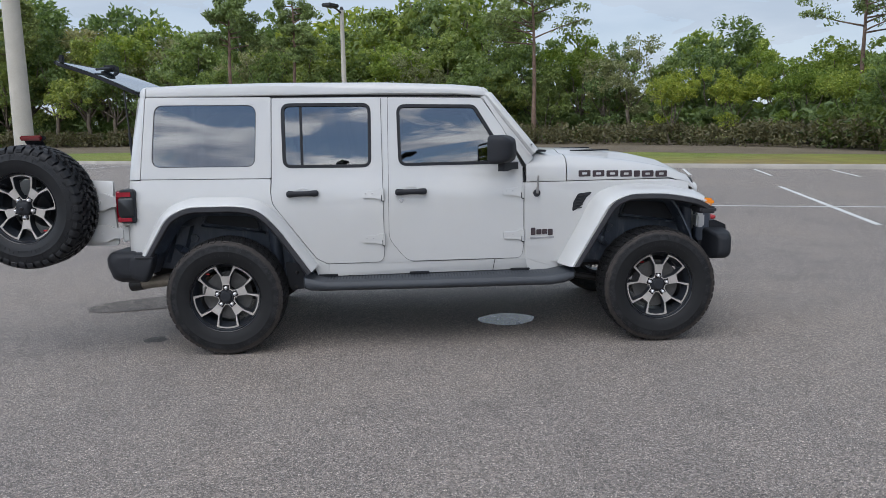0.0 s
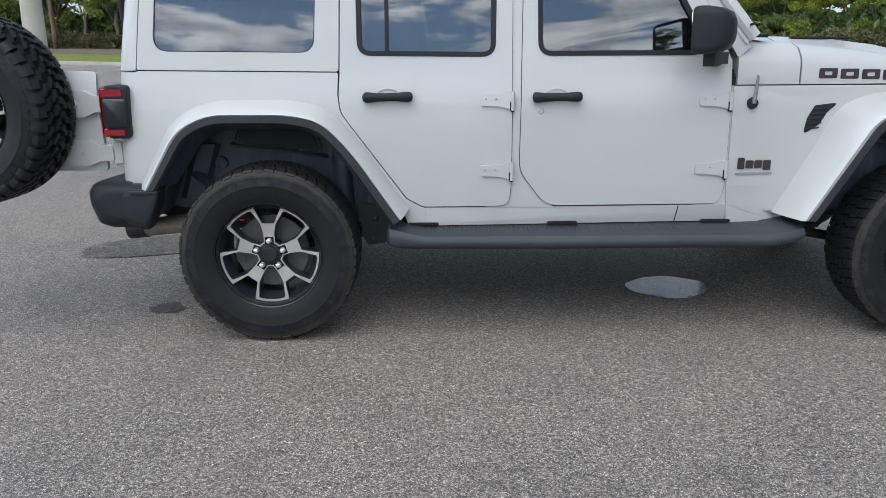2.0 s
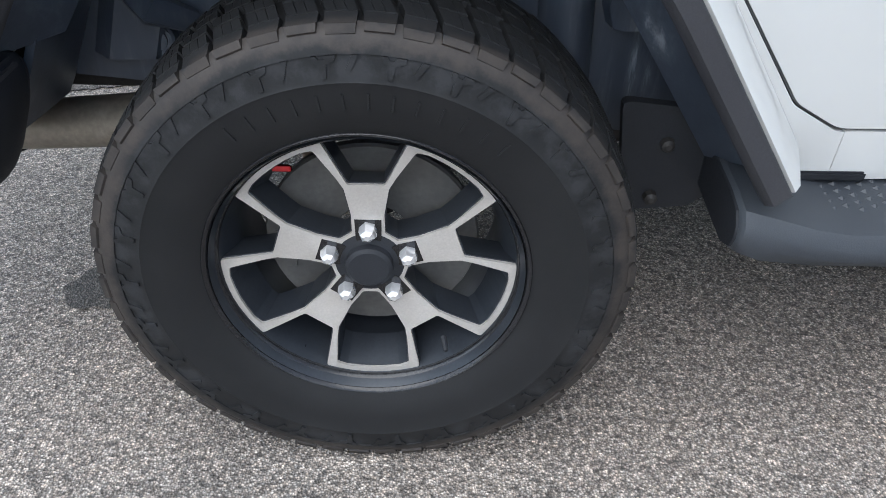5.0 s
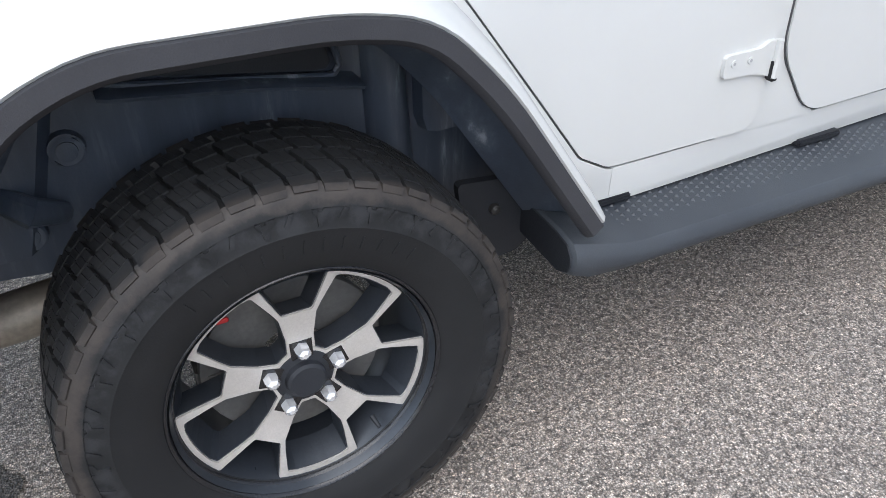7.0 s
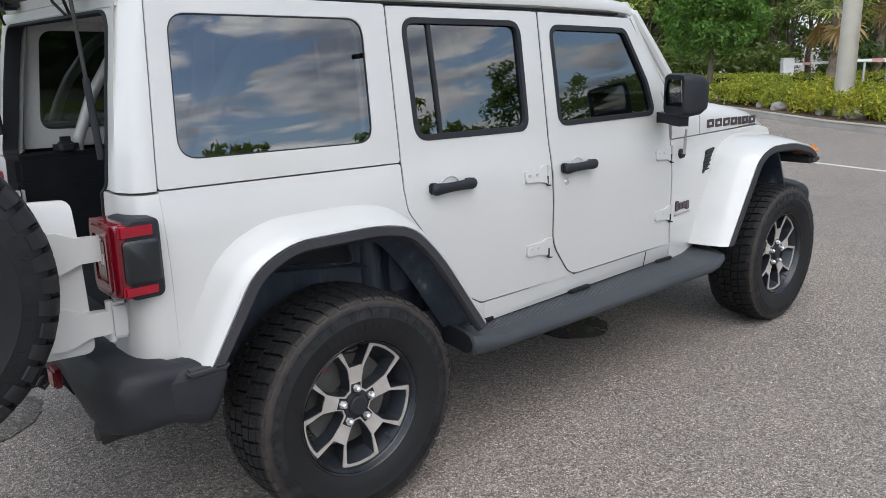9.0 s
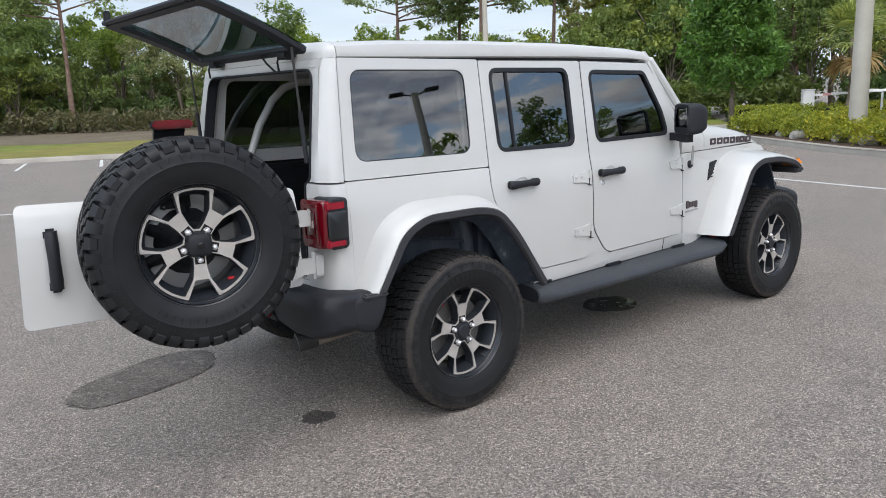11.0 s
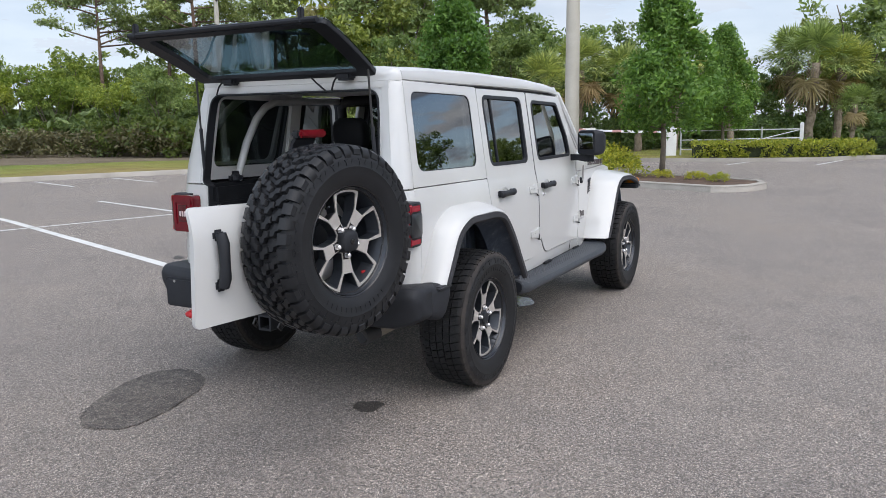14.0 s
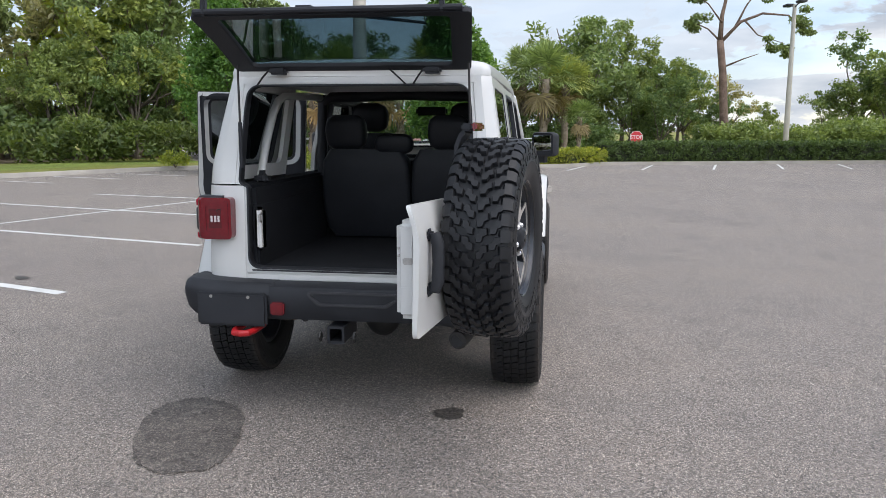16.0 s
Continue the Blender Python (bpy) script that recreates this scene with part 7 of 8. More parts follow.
# front bumper
bm = loft([[(3.40 + 0.20 * k, y, z) for k, z in ((0, 0.80), (0.6, 0.815), (1.0, 0.78), (1.05, 0.66), (1.0, 0.56), (0.5, 0.53), (0, 0.53))] for y in (-0.62, -0.3, 0.0, 0.3, 0.62)])
fb = part("front_bumper", bm, TRIM, car, "black front bumper", 40)
for s in (-1, 1):
    rings = [[(x0, s * y, zt), (x1 - 0.02, s * y, zt), (x1, s * y, zt - 0.03), (x1, s * y, zb + 0.03), (x1 - 0.03, s * y, zb), (x0, s * y, zb)] for y, x0, x1, zt, zb in ((0.60, 3.42, 3.605, 0.765, 0.54), (0.72, 3.44, 3.60, 0.75, 0.545), (0.80, 3.46, 3.57, 0.735, 0.56), (0.83, 3.48, 3.55, 0.71, 0.60))]
    part("bumper_end", loft(rings), TRIM, fb, "", 40)
    part("tow_hook", tube([(3.42, s * 0.40, 0.80), (3.54, s * 0.40, 0.815), (3.575, s * 0.43, 0.818), (3.575, s * 0.46, 0.818), (3.54, s * 0.49, 0.815), (3.44, s * 0.49, 0.80)], 0.015, 10), RED_PAINT, fb, "red painted tow hook")
    b = bmesh.new()
    box(b, 3.36, 3.42, *sorted((s * 0.54, s * 0.68)), 0.77, 0.87, 0.012)
    part("bumper_bracket", b, PAINT, fb)


def soften(ob):
    m = ob.modifiers.new("soft", "BEVEL")
    m.width, m.segments, m.limit_method, m.angle_limit = 0.022, 4, "ANGLE", radians(22)
    return ob


for ob in car.children_recursive:
    if ob.name.split(".")[0] == "bumper_end":
        soften(ob)
    elif ob.name.split(".")[0] == "bumper_wing":
        m = ob.modifiers.new("round", "SUBSURF")
        m.levels = m.render_levels = 2


# ---- wheels ----
def tyre_mesh(rows, pitches, mud, seed):
    """A tyre: turned carcass with ribs, tread blocks and shoulder lugs."""
    rg = random.Random(seed)
    R = 0.387 if not mud else 0.394
    half = [(0.222, 0.095), (0.230, 0.107), (0.238, 0.1185), (0.247, 0.122), (0.262, 0.130), (0.295, 0.139), (0.318, 0.1405), (0.322, 0.142), (0.326, 0.1405), (0.345, 0.139), (0.357, 0.1365)] + ([(0.370, 0.133), (0.388, 0.123), (R, 0.106)] if mud else [(0.3575, 0.1385), (0.372, 0.1345), (0.384, 0.127), (R + 0.003, 0.116), (R, 0.106)])
    prof = half + [(R + 0.002, 0.06), (R + 0.003, 0.0), (R + 0.002, -0.06)] + [(r, -w) for r, w in reversed(half)]
    carcass = as_mesh_sharp(lathe(prof, 84), RUBBER_MUD if mud else RUBBER, "tyre", 40)
    bm = bmesh.new()
    tops = R + (0.0155 if not mud else 0.024)

    def block(a0, a1, w0, w1, r0, r1, skew=0.0, taper=0.86, w_out=None):
        vs = []
        for r, f in ((r0, 1.0), (r1, taper)):
            am, ah, wm, wh = (a0 + a1) / 2, (a1 - a0) / 2 * f, (w0 + w1) / 2, (w1 - w0) / 2 * f
            for da, dw in ((-1, -1), (1, -1), (1, 1), (-1, 1)):
                a, w = am + da * ah + skew * dw, wm + dw * wh
                rr = r - 0.006 * (abs(w) / 0.11) ** 3
                vs.append(bm.verts.new((rr * math.cos(a), w, rr * math.sin(a))))
        for q in ((4, 5, 6, 7), (0, 1, 5, 4), (1, 2, 6, 5), (2, 3, 7, 6), (3, 0, 4, 7)):
            bm.faces.new([vs[i] for i in q])

    step = 2 * math.pi / pitches

    def lug(a, wc, wh, sk, size, r1):
        shape = ((-0.52, -1.0), (-0.02, -1.15), (0.10, -0.35), (0.50, -0.05), (0.56, 0.95), (0.06, 1.15), (-0.08, 0.40), (-0.46, 0.02))
        vs = []
        for r, f in ((R - 0.006, 1.0), (r1 - 0.003, 0.92), (r1, 0.84)):
            row = []
            for x, y in shape:
                q, w = a + sk * x * f * size * step * 0.92, wc + y * f * wh
                rr = r - 0.006 * (abs(w) / 0.11) ** 3
                row.append(bm.verts.new((rr * math.cos(q), w, rr * math.sin(q))))
            vs.append(row)
        for lo_, hi_ in zip(vs, vs[1:]):
            for i in range(8):
                bm.faces.new((lo_[i], lo_[(i + 1) % 8], hi_[(i + 1) % 8], hi_[i]))
        bm.faces.new(vs[2])

    for k in range(pitches):
        a = k * step
        for j in range(rows):
            wc = -0.105 + 0.21 * (j + 0.5) / rows
            ww = 0.21 / rows * 0.40
            jit = rg.uniform(-0.06, 0.06) * step
            stag = ((0.5 * step if j % 2 else 0) if mud else (0.0, 0.20, 0.08, 0.28, 0.14)[j % 5] * step) + jit * (1 if mud else 0.5)
            if mud:
                # crooked lugs that lock into their neighbours, turned the other way on each side
                sk = 1 if j < rows / 2 else -1
                lug(a + stag + 0.5 * step, wc + rg.uniform(-0.002, 0.002), ww * 1.04, sk, rg.uniform(0.94, 1.0), tops - rg.uniform(0, 0.002))
            else:
                # each block is slit twice
                for q0, q1 in ((0.095, 0.362), (0.370, 0.632), (0.640, 0.905)):
                    block(a + stag + q0 * step, a + stag + q1 * step, wc - ww * 1.08, wc + ww * 1.08, R - 0.004, tops - rg.uniform(0, 0.0008), 0.10 * step, 0.965)
        for sgn in (-1, 1):
            off = (0.0 if sgn > 0 else 0.5 * step) if mud else (0.74 if sgn > 0 else -0.10) * step
            # shoulder lugs that wrap down the sidewall
            lo = 0.362 if mud and k % 2 else (0.374 if mud else (0.380 if k % 2 else 0.384))
            fill, drop = (0.38, 0.0) if mud else (0.425, 0.001)
            vs = []
            for r, w, f in ((tops - 0.005 - drop * 0.5, 0.098, 1.0), (tops - 0.010 - drop, 0.120, 0.97), ((tops + lo) / 2, 0.1345 if mud else 0.1275, 0.95), (lo, 0.1365 if mud else 0.131, 0.9)):
                for da in (-1, 1):
                    aa = a + off + 0.5 * step + da * fill * step * f
                    vs.append((r, w * sgn, aa))
            top = [bm.verts.new((r * math.cos(q), w, r * math.sin(q))) for r, w, q in vs]
            low = [bm.verts.new(((r - 0.014) * math.cos(q), w - sgn * 0.010, (r - 0.014) * math.sin(q))) for r, w, q in vs]
            for i in (0, 2, 4):
                bm.faces.new((top[i], top[i + 1], top[i + 3], top[i + 2]))
                bm.faces.new((top[i], top[i + 2], low[i + 2], low[i]))
                bm.faces.new((top[i + 1], low[i + 1], low[i + 3], top[i + 3]))
            bm.faces.new((top[6], top[7], low[7], low[6]))
            bm.faces.new((top[0], low[0], low[1], top[1]))
    # raised ribs on the sidewall, short curved bars where the maker's words stand
    for sgn in (-1, 1):
        for k in range(26):
            a = 2 * math.pi * k / 26
            # raised biters below the shoulder: a tapered stem with a notched head, and a slanted bar beside it
            for shape in (((0.329, -0.010), (0.329, 0.010), (0.346, 0.015), (0.350, 0.046), (0.3565, 0.050), (0.3565, 0.016), (0.352, 0.010), (0.352, -0.010), (0.3565, -0.016), (0.3565, -0.034), (0.350, -0.030), (0.346, -0.015)),
                          ((0.340, 0.082), (0.336, 0.098), (0.3565, 0.128), (0.3565, 0.104), (0.350, 0.098))):
                lift = []
                for r, da in shape:
                    w = 0.1405 - max(0.0, r - 0.326) * 0.13
                    lift.append([(r * math.cos(a + sgn * da), sgn * (w + q), r * math.sin(a + sgn * da)) for q in (-0.002, 0.0030)])
                low, top = [bm.verts.new(p[0]) for p in lift], [bm.verts.new(p[1]) for p in lift]
                bm.faces.new(top)
                for i in range(len(top)):
                    j = (i + 1) % len(top)
                    bm.faces.new((top[i], top[j], low[j], low[i]))
        for k in range(13):
            a = 0.9 + 0.105 * k
            pts = [((0.285 + 0.022 * t) * math.cos(a), sgn * (0.1385 + 0.0016 * t), (0.285 + 0.022 * t) * math.sin(a)) for t in (0, 1)]
            join(bm, tube(pts, 0.002, 4))
    return carcass, as_mesh_sharp(bm, RUBBER_MUD if mud else RUBBER, "tread", 40)


def as_mesh_sharp(bm, mat, name, angle=32):
    me = bpy.data.meshes.new(name)
    bmesh.ops.recalc_face_normals(bm, faces=bm.faces)
    bm.to_mesh(me)
    bm.free()
    me.polygons.foreach_set("use_smooth", [True] * len(me.polygons))
    me.set_sharp_from_angle(angle=radians(angle))
    me.materials.append(mat)
    return me


TYRE = tyre_mesh(5, 52, False, 1)
TYRE_MUD = tyre_mesh(4, 42, True, 2)
# rim: outer face towards -y
BARREL = as_mesh_sharp(lathe([(0.218, -0.080), (0.226, -0.104), (0.233, -0.118), (0.2335, -0.108), (0.226, -0.100), (0.226, 0.10), (0.205, 0.10), (0.198, 0.03), (0.196, -0.02), (0.206, -0.060), (0.218, -0.080)], 84), RIM_DARK, "rim", 40)


LIP = as_mesh_sharp(lathe([(0.2225, -0.094), (0.2245, -0.1035), (0.2275, -0.1055), (0.2300, -0.103), (0.2335, -0.1125), (0.2375, -0.1205), (0.2415, -0.1225), (0.2450, -0.119), (0.2460, -0.110)], 96), RIM_LIP, "rim_lip", 50)


def turn2(p, a):
    return (p[0] * math.cos(a) - p[1] * math.sin(a), p[0] * math.sin(a) + p[1] * math.cos(a))


def polar(r, deg):
    return (r * math.cos(radians(deg)), r * math.sin(radians(deg)))


def face_outline():
    """The five-armed face: arms fork to the rim and meet their neighbours along it."""
    outer, holes = [], []
    for k in range(5):
        a = radians(72 * k)
        left = [polar(0.2225, 90 + 36 - d) for d in (0, 7, 14, 20.2)] + [(-0.0265, 0.142)]
        right = [(0.0265, 0.142)] + [polar(0.2225, 90 - 36 + d) for d in (20.2, 14, 7)]
        outer += [turn2(p, -a) for p in left + right]
        # window between this arm and the next, its middle 36 degrees from the arm
        mid = radians(90 - 36)
        w = [(0.058, 0.012), (0.085, 0.032), (0.128, 0.0535), (0.150, 0.0565), (0.202, 0.0595), (0.2090, 0.043), (0.2120, 0.02), (0.2130, 0.0)]
        w = w + [(r, -t) for r, t in w[-2::-1]]
        pts = [turn2((r * math.cos(mid) - t * math.sin(mid), r * math.sin(mid) + t * math.cos(mid)), -a) for r, t in w]
        holes.append(poly(pts, 0.006, 3))
    return poly(outer, 0.005, 3), holes


FO, FH = face_outline()


def dish(r):
    return -0.074 - 0.018 * min(1, r / 0.2)


SPOKES = as_mesh_sharp(slab(FO, FH, (), 1, 0, lambda a, b: Vector((a, dish(math.hypot(a, b)), b)), 0.0, lambda a, b: Vector((a, dish(math.hypot(a, b)) + 0.006, b))), MACHINED, "spoke_face", 25)
# darker arm bodies behind the machined face, splayed wider towards the barrel
SPOKE_BODY = as_mesh_sharp(slab(grow(FO, 0.002), [grow(h, -0.002) for h in FH], (), 1, 0, lambda a, b: Vector((a, dish(math.hypot(a, b)) + 0.005, b)), 0.0,
                                lambda a, b: Vector((a * 0.90, dish(math.hypot(a, b)) + 0.058, b * 0.90))), RIM_DARK, "spoke_body", 25)
HUB = as_mesh_sharp(lathe([(0.0, -0.098), (0.030, -0.098), (0.0355, -0.094), (0.037, -0.084), (0.046, -0.081), (0.054, -0.079), (0.056, -0.06)], 40), TRIM, "hub_cap", 32)
NUT = as_mesh_sharp(tube([(0, -0.072, 0), (0, -0.094, 0), (0, -0.101, 0), (0, -0.105, 0)], [0.0140, 0.0138, 0.0105, 0.005], 6), CHROME, "lug_nut", 25)
POCKET = as_mesh_sharp(slab(poly(((-0.019, -0.022), (0.019, -0.022), (0.020, 0.026), (-0.020, 0.026)), 0.006, 3), (), (), 1, 0, lambda a, b: Vector((a, -0.0815, b)), 0.0, lambda a, b: Vector((a, -0.06, b))), GLOSS_BLACK, "nut_pocket", 25)
DISC = as_mesh_sharp(lathe([(0.06, 0.0), (0.165, -0.006), (0.168, 0.0), (0.165, 0.018), (0.06, 0.02)], 48), DISC_STEEL, "brake_disc", 32)


def wheel(c, side, roll, tyre, spare=False, parent=None, place=None):
    """One wheel; side -1 has its face to the right. roll: degrees that it has turned."""
    m = place if place is not None else pose(*c) @ pose(0, 0, 0, 0, 0, 0 if side < 0 else 180) @ pose(0, 0, 0, 0, roll, 0)
    w = part("wheel", BARREL, RIM_DARK, parent or car, "black and machined alloy wheel", 32, m)
    part("tyre", tyre[0], RUBBER, w, "black mud tyre with deep lugs" if spare else "black all-terrain tyre")
    tagged(part("tread", tyre[1], RUBBER, w), kind="stuff")
    part("spoke_face", SPOKES, MACHINED, w, "bright machined spoke face")
    part("spoke_body", SPOKE_BODY, RIM_DARK, w)
    part("rim_lip", LIP, RIM_LIP, w, "gloss black rim lip")
    part("hub_cap", HUB, TRIM, w, "black hub cap")
    for k in range(5):
        a = 72 * k
        x, z = 0.062 * math.cos(radians(90 + a)), 0.062 * math.sin(radians(90 + a))
        part("nut_pocket", POCKET, GLOSS_BLACK, w, "", 32, pose(x, 0, z, 0, -a, 0))
        part("lug_nut", NUT, CHROME, w, "chrome lug nut", 32, pose(x, 0, z))
    if not spare:
        part("brake_disc", DISC, DISC_STEEL, w, "", 32, pose(0, -0.012, 0))
        b = bmesh.new()
        box(b, -0.17, -0.105, -0.020, 0.05, -0.075, 0.03, 0.018, 3)
        part("brake_caliper", b, DISC_STEEL, w, "", 32, pose(0, 0, 0, 0, -roll, 0))
    tag = bmesh.new()
    box(tag, -0.135, -0.105, -0.070, -0.066, 0.150, 0.162, 0.002)
    part("rim_mark", tag, RED_PAINT, w, "small red rim mark")
    part("valve_stem", tube([(0.115, -0.082, -0.150), (0.120, -0.105, -0.160)], [0.006, 0.004], 8), TRIM, w)
    return w


wheel((0, -0.818, 0.403), -1, 0, TYRE)
wheel((3.008, -0.818, 0.403), -1, 2, TYRE)
wheel((0, 0.818, 0.403), 1, 20, TYRE)
wheel((3.008, 0.818, 0.403), 1, 40, TYRE)

# ---- tailgate, swung open on the right-hand hinges; local u from hinge to latch, w outwards, z up ----
U, W = Vector((-0.9915, 0.130, 0)), Vector((-0.130, -0.9915, 0))
GATE = Matrix(((U.x, W.x, 0, -0.723), (U.y, W.y, 0, -0.700), (0, 0, 1, 0), (0, 0, 0, 1)))
bm = slab(poly(((0.055, 1.195), (1.155, 1.225), (1.175, 0.745), (0.04, 0.745)), 0.03, 4), (), (0.80, 0.93, 0.96, 1.10, 1.15, 1.19), 1, 0, lambda a, b: Vector((a, 0.0 - 0.030 * max(0, (b - 1.12) / 0.1) ** 1.5 + 0.006 * (0.93 < b < 1.11), b)), 0.005,
          lambda a, b: Vector((a, -0.018 - 0.030 * max(0, (b - 1.12) / 0.1) ** 1.5, b)))
gate = part("tailgate", bm, PAINT, car, "white tailgate swung open", 40, GATE)
bm = bmesh.new()
box(bm, 0.09, 1.105, -0.105, -0.016, 0.80, 1.165, 0.022, 3)
part("gate_inner_box", bm, PAINT, gate)
bm = bmesh.new()
box(bm, 0.16, 1.02, -0.125, -0.10, 0.84, 1.13, 0.02)
part("gate_trim", bm, CARPET, gate, "black inner tailgate trim")
bm = tube([(1.045, 0.026, 0.902), (1.045, 0.040, 0.937), (1.045, 0.042, 1.007), (1.045, 0.040, 1.077), (1.045, 0.026, 1.117)], [0.022, 0.024, 0.022, 0.024, 0.022], 12)
gh = part("gate_handle", bm, TRIM, gate, "black tailgate handle")
for z0, z1 in ((0.882, 0.932), (1.087, 1.132)):
    bm = bmesh.new()
    box(bm, 1.020, 1.070, -0.004, 0.02, z0, z1, 0.01)
    part("handle_foot", bm, TRIM, gh)
bm = lathe([(0.0, 0.004), (0.035, 0.003), (0.045, -0.002)], 24)
bmesh.ops.transform(bm, matrix=Matrix.Translation((1.005, 0.0, 1.007)) @ Matrix.Diagonal((0.75, 1, 1.5, 1)), verts=bm.verts)
part("handle_cup", bm, HEADLINER, gh)
bm = bmesh.new()
box(bm, 1.098, 1.110, -0.075, -0.035, 1.005, 1.030, 0.004)
part("latch", bm, STEEL, gate, "steel latch")
bm = bmesh.new()
box(bm, 1.100, 1.108, -0.085, -0.035, 0.865, 0.925, 0.004)
part("latch_cover", bm, PAINT, gate)
for z in (1.045, 1.018):
    for w_ in (-0.09, -0.03):
        part("latch_bolt", lathe([(0, 0.004), (0.005, 0.003), (0.006, 0)], 8, "x"), STEEL, gate, "", 32, pose(1.106, w_, z + 0.02))
for z in (1.055, 0.835):
    bm = slab(poly(((-0.010, z - 0.034), (0.055, z - 0.036), (0.110, z - 0.060), (0.34, z - 0.060), (0.34, z + 0.060), (0.110, z + 0.060), (0.055, z + 0.036), (-0.010, z + 0.034)), 0.016, 4), (), (), 1, 0, lambda a, b: Vector((a, 0.030 - 0.022 * max(0.0, a - 0.05), b)), 0.007, lambda a, b: Vector((a, -0.004, b)))
    gt = part("gate_hinge", bm, PAINT, gate, "white tailgate hinge arm")
    bm = bmesh.new()
    box(bm, -0.060, -0.004, -0.030, 0.026, z - 0.056, z + 0.056, 0.010, 3)
    part("hinge_block", bm, PAINT, gt)
    part("hinge_pin", tube([(-0.008, 0.010, z - 0.062), (-0.008, 0.010, z + 0.062)], 0.011, 12), PAINT, gt)
    for u in (0.15, 0.24):
        part("hinge_bolt", tube([(u, 0.024, z), (u, 0.033, z), (u, 0.034, z)], [0.016, 0.014, 0.007], 12), PAINT, gt)
# spare wheel carrier, brake lamp on its stalk
bm = bmesh.new()
join(bm, tube([(0.54, 0.0, 1.02), (0.54, 0.10, 1.022)], [0.14, 0.09], 16))
for a in (30, 90, 150, 210, 330):
    join(bm, tube([(0.54 + 0.05 * math.cos(radians(a)), 0.03, 1.02 + 0.05 * math.sin(radians(a))), (0.54 + 0.22 * math.cos(radians(a)), 0.006, 1.02 + 0.16 * math.sin(radians(a)))], [0.03, 0.022], 8))
part("spare_carrier", bm, TRIM, gate)
bm = loft([[(0.572 + a, w_ + c * g, z + c * h) for a, c in ((-0.06, -0.009), (0.06, -0.009), (0.06, 0.009), (-0.06, 0.009))] for w_, z, g, h in ((0.002, 1.16, 1, 0), (-0.006, 1.34, 1, 0), (-0.002, 1.42, 0.9, -0.4), (0.014, 1.462, 0.7, -0.7), (0.034, 1.482, 0.4, -0.9))])
stalk = part("brake_lamp_stalk", bm, TRIM, gate)
bm = bmesh.new()
box(bm, 0.484, 0.646, 0.020, 0.066, 1.482, 1.514, 0.008)
part("lamp_base", bm, TRIM, stalk)
bm = bmesh.new()
box(bm, 0.488, 0.642, 0.060, 0.084, 1.483, 1.517, 0.008)
part("brake_lamp", bm, RED_LENS, stalk, "red high brake lamp")
# the wheel's face looks along w; its axis -y is turned to +w
spin = Matrix(((1, 0, 0, 0), (0, -1, 0, 0), (0, 0, -1, 0), (0, 0, 0, 1)))
wheel(None, -1, 0, TYRE_MUD, True, gate, Matrix.Translation((0.552, 0.155, 1.040)) @ spin @ pose(0, 0, 0, 0, 0, 0))

bm = loft([[(0.552 + x, w_, 1.040 + z) for x, z in poly(((-a, -b_), (a, -b_), (a, b_), (-a, b_)), 0.026, 4)] for w_, a, b_ in ((0.20, 0.050, 0.048), (0.246, 0.050, 0.048), (0.266, 0.044, 0.042), (0.274, 0.032, 0.030))])
ch = part("camera_housing", bm, TRIM, gate, "black camera housing on the spare wheel hub", 40)
part("camera_lens", tube([(0.552, 0.272, 1.040), (0.552, 0.278, 1.040), (0.552, 0.280, 1.040)], [0.014, 0.013, 0.006], 14), GLOSS_BLACK, ch)

# ---- rear glass, raised on its hinges, with gas struts and wiper motor ----
H0 = Vector((-0.600, 0, 1.801))
GD = Vector((-0.925, 0, 0.380)).normalized()
GN = Vector((0.380, 0, 0.925)).normalized()


def hatch_point(a, b, lift=0.0):
    """a across, b from the hinge outwards; the pane bows a little."""
    return H0 + Vector((0, a, 0)) + GD * b + GN * (lift + 0.012 * math.sin(math.pi * b / 0.55))


GLASS_OUT = poly(((-0.594, 0.0), (0.622, 0.0), (0.634, 0.545), (-0.650, 0.545)), 0.03, 4)
GLASS_IN = poly(((-0.505, 0.045), (0.520, 0.045), (0.520, 0.505), (-0.550, 0.505)), 0.03, 4)
cuts = (0.12, 0.2, 0.3, 0.4)
g = part("rear_glass", slab(GLASS_OUT, (), cuts, 1, 0, lambda a, b: hatch_point(a, b, 0.006), 0.0, lambda a, b: hatch_point(a, b, 0.001)), HATCH_GLASS, car, "raised tinted rear window glass")
g.visible_shadow = False
part("glass_frame", slab(GLASS_OUT, (GLASS_IN,), cuts, 1, 0, lambda a, b: hatch_point(a, b, 0.0), 0.003, lambda a, b: hatch_point(a, b, -0.022)), TRIM, g, "black frit frame", 40)
part("glass_edge_rail", tube([hatch_point(a, 0.555, -0.005) for a in (-0.61, -0.3, 0, 0.3, 0.61)], 0.014, 8), TRIM, g)
for a in (-0.52, 0.56):
    bm = bmesh.new()
    p = hatch_point(a, 0.55, 0.0)
    box(bm, p.x - 0.02, p.x + 0.012, p.y - 0.012, p.y + 0.012, p.z - 0.02, p.z + 0.055, 0.006)
    part("glass_bumper", bm, TRIM, g)
part("wiper_blade", tube([hatch_point(-0.42, 0.36, 0.022), hatch_point(-0.15, 0.42, 0.03), hatch_point(0.12, 0.46, 0.035)], [0.006, 0.010, 0.014], 8), TRIM, g)
bm = bmesh.new()
p = hatch_point(0.12, 0.46, 0.03)
box(bm, p.x - 0.05, p.x + 0.05, p.y - 0.05, p.y + 0.05, p.z - 0.02, p.z + 0.03, 0.015)
part("wiper_pivot", bm, TRIM, g)
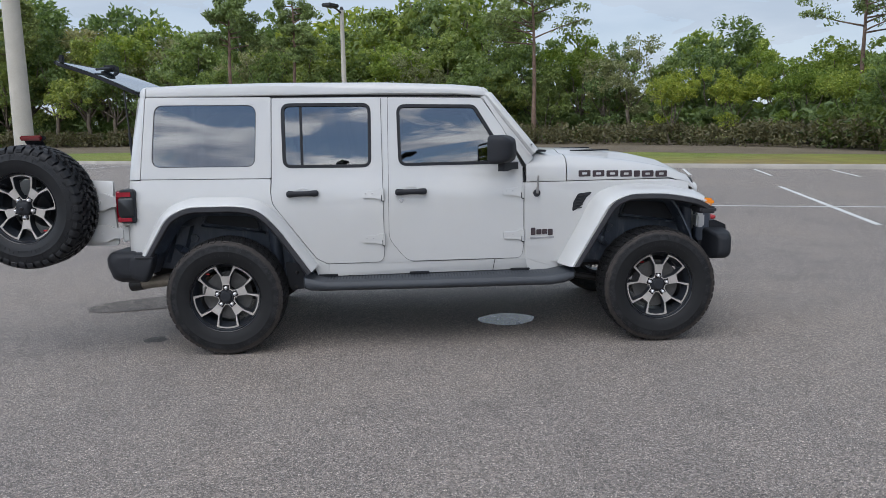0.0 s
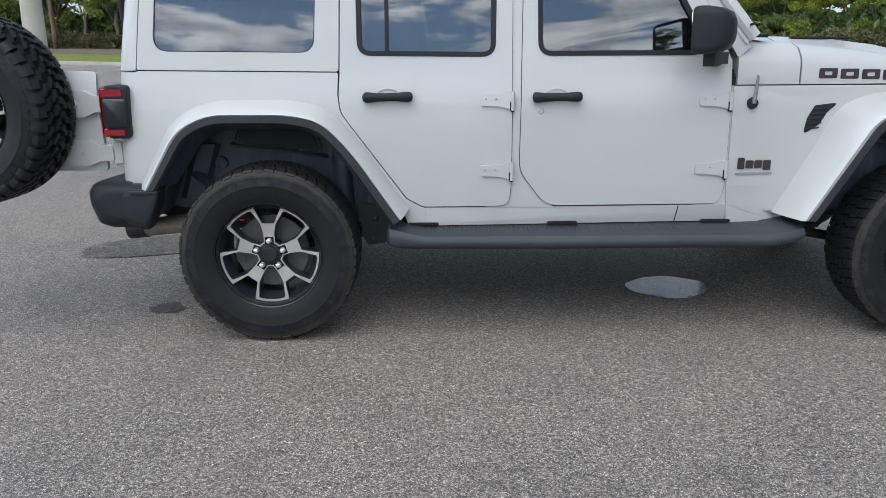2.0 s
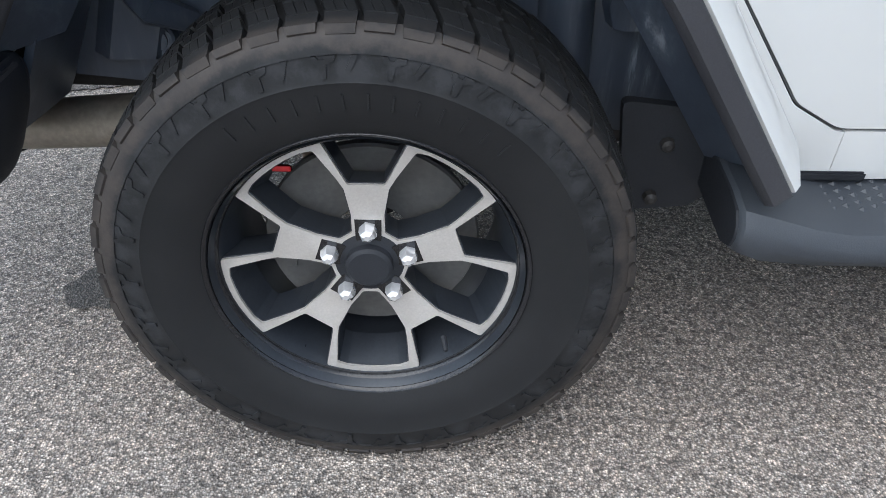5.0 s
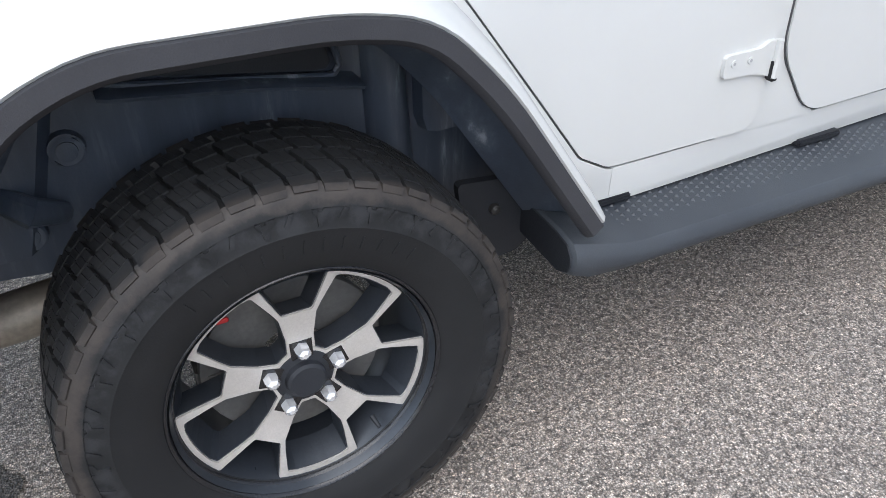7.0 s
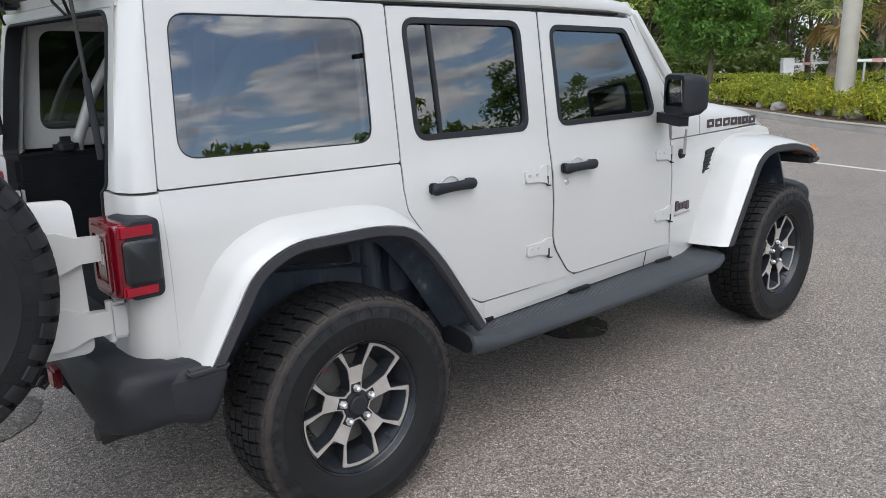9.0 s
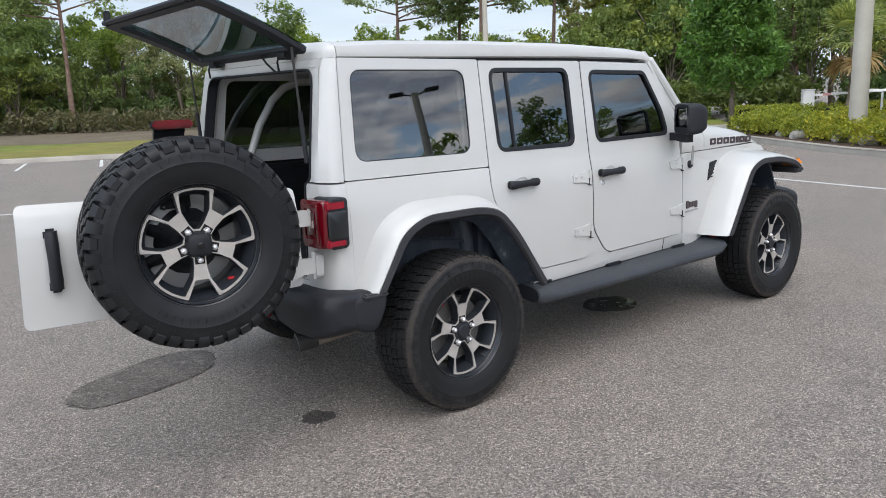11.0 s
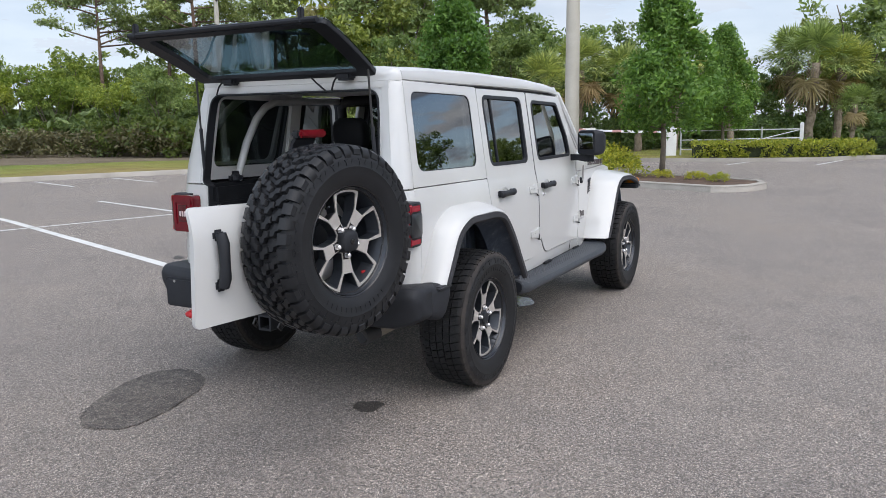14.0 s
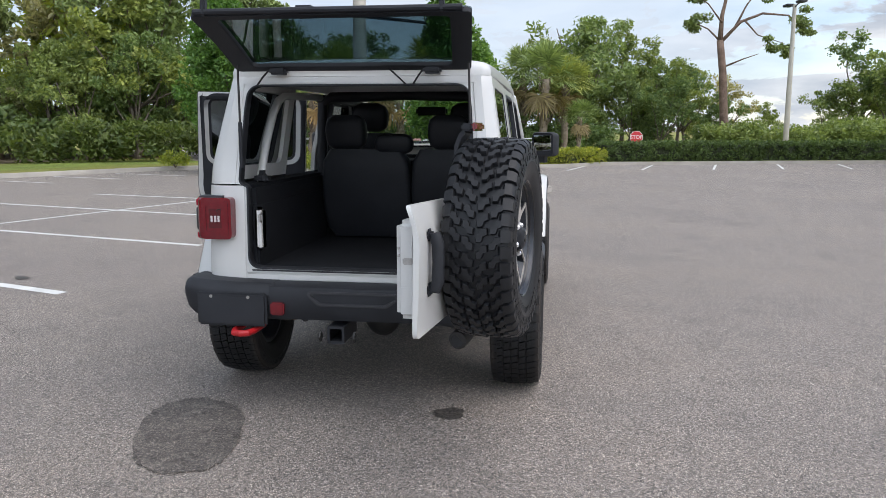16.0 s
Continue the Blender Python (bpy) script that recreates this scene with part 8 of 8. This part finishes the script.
for y in (-0.40, 0.40):
    bm = bmesh.new()
    box(bm, -0.640, -0.575, y - 0.045, y + 0.045, 1.764, 1.812, 0.010)
    part("glass_hinge", bm, TRIM, g, "black glass hinge")
for s in (-1, 1):
    top = hatch_point(s * 0.590, 0.08, -0.03)
    foot = Vector((-0.652, s * 0.600, 1.290))
    mid = foot.lerp(top, 0.45)
    part("gas_strut", tube([foot, mid], 0.0105, 10), TRIM, g, "black gas strut")
    part("strut_rod", tube([mid, top], 0.006, 8), DARK_METAL, g)
for y0, y1 in ((0.44, 0.52), (-0.18, -0.26), (-0.36, -0.30)):
    part("glass_cable", tube([hatch_point(y0, 0.02, -0.02), (-0.622, (y0 + y1) / 2, 1.755), (-0.600, y1, 1.715)], 0.005, 6), SEAM, g)

# ---- cabin ----
def cushion(x0, x1, y0, y1, z0, z1, lean=0.0, soft=0.06):
    """A padded block with full edges, its top leaning back."""
    rings = []
    for k in range(9):
        t = k / 8
        g = soft * (1 - math.sin(math.pi * t) ** 0.35)
        rings.append([(p.x + (x1 - x0) / 2 + x0 - lean * t, p.y + (y0 + y1) / 2, z0 + (z1 - z0) * t) for p in poly(((-(x1 - x0) / 2 + g * 0.5, -(y1 - y0) / 2 + g), ((x1 - x0) / 2 - g * 0.5, -(y1 - y0) / 2 + g), ((x1 - x0) / 2 - g * 0.5, (y1 - y0) / 2 - g), (-(x1 - x0) / 2 + g * 0.5, (y1 - y0) / 2 - g)), 0.035, 4)])
    return loft(rings)


for y, wd in ((-0.33, 0.50), (0.22, 0.60)):
    st = part("rear_seat_back", cushion(0.52, 0.68, y - wd / 2, y + wd / 2, 0.775, 1.36, 0.09), SEAT, car, "black leather rear seat back", 50)
    for dy in ((0.0,) if wd < 0.55 else (-0.19, 0.13)):
        low, high, half = (1.33, 1.46, 0.125) if dy < 0 else (1.36, 1.58, 0.135)
        part("headrest", cushion(0.45, 0.56, y + dy - half, y + dy + half, low, high, 0.02, 0.05), SEAT, st, "", 50)
        for q in (-0.06, 0.06):
            part("headrest_post", tube([(0.53, y + dy + q, 1.30), (0.51, y + dy + q, 1.42)], 0.007, 8), STEEL, st)
    part("rear_seat_cushion", cushion(0.62, 1.05, y - wd / 2, y + wd / 2, 0.78, 0.94), SEAT, st, "", 50)
    part("seat_latch", tube([(0.475, y + wd * 0.3, 1.18), (0.468, y + wd * 0.3, 1.18)], [0.014, 0.010], 12), STEEL, st)
for y in (-0.37, 0.37):
    fs = part("front_seat_back", cushion(1.26, 1.46, y - 0.25, y + 0.25, 0.82, 1.46, 0.10, 0.08), SEAT, car, "black leather front seat", 50)
    part("headrest", cushion(1.20, 1.32, y - 0.135, y + 0.135, 1.47, 1.68, 0.02, 0.06), SEAT, fs, "", 50)
    part("seat_cushion", cushion(1.40, 1.90, y - 0.25, y + 0.25, 0.74, 0.92), SEAT, fs, "", 50)
bm = bmesh.new()
box(bm, 1.90, 2.10, -0.70, 0.70, 0.95, 1.28, 0.05, 3)
dash = part("dashboard", bm, SEAT, car)
part("steering_wheel", tube([(1.80, 0.37 + 0.19 * math.cos(k * math.pi / 12), 1.15 + 0.19 * math.sin(k * math.pi / 12)) for k in range(25)], 0.014, 8), SEAT, dash)
bm = bmesh.new()
box(bm, 1.83, 1.86, -0.13, 0.13, 1.60, 1.67, 0.015)
part("rear_view_mirror", bm, TRIM, wsf)
# roll bars: padded uprights, painted diagonal stays
for s in (-1, 1):
    rb = part("roll_bar", tube([(0.78, s * 0.60, 0.80), (0.76, s * 0.60, 1.3), (0.70, s * 0.57, 1.66), (0.66, s * 0.50, 1.70), (0.66, 0, 1.715)], 0.034, 12), TRIM, car, "padded black roll bar")
    part("roll_bar_stay", tube([(0.66, s * 0.575, 1.70), (0.20, s * 0.58, 1.69), (-0.02, s * 0.585, 1.682), (-0.11, s * 0.588, 1.65), (-0.19, s * 0.592, 1.58), (-0.285, s * 0.60, 1.43), (-0.36, s * 0.61, 1.24), (-0.38, s * 0.615, 1.05)], 0.024, 12), PAINT, rb, "white painted roll bar stay")
    part("roof_rail", tube([(0.66, s * 0.58, 1.69), (1.2, s * 0.58, 1.70), (1.80, s * 0.58, 1.68)], 0.030, 10), TRIM, rb)
    bm = bmesh.new()
    box(bm, -0.47, -0.37, *sorted((s * 0.54, s * 0.62)), 1.18, 1.265, 0.03, 3)
    part("speaker_pod", bm, TRIM, rb)
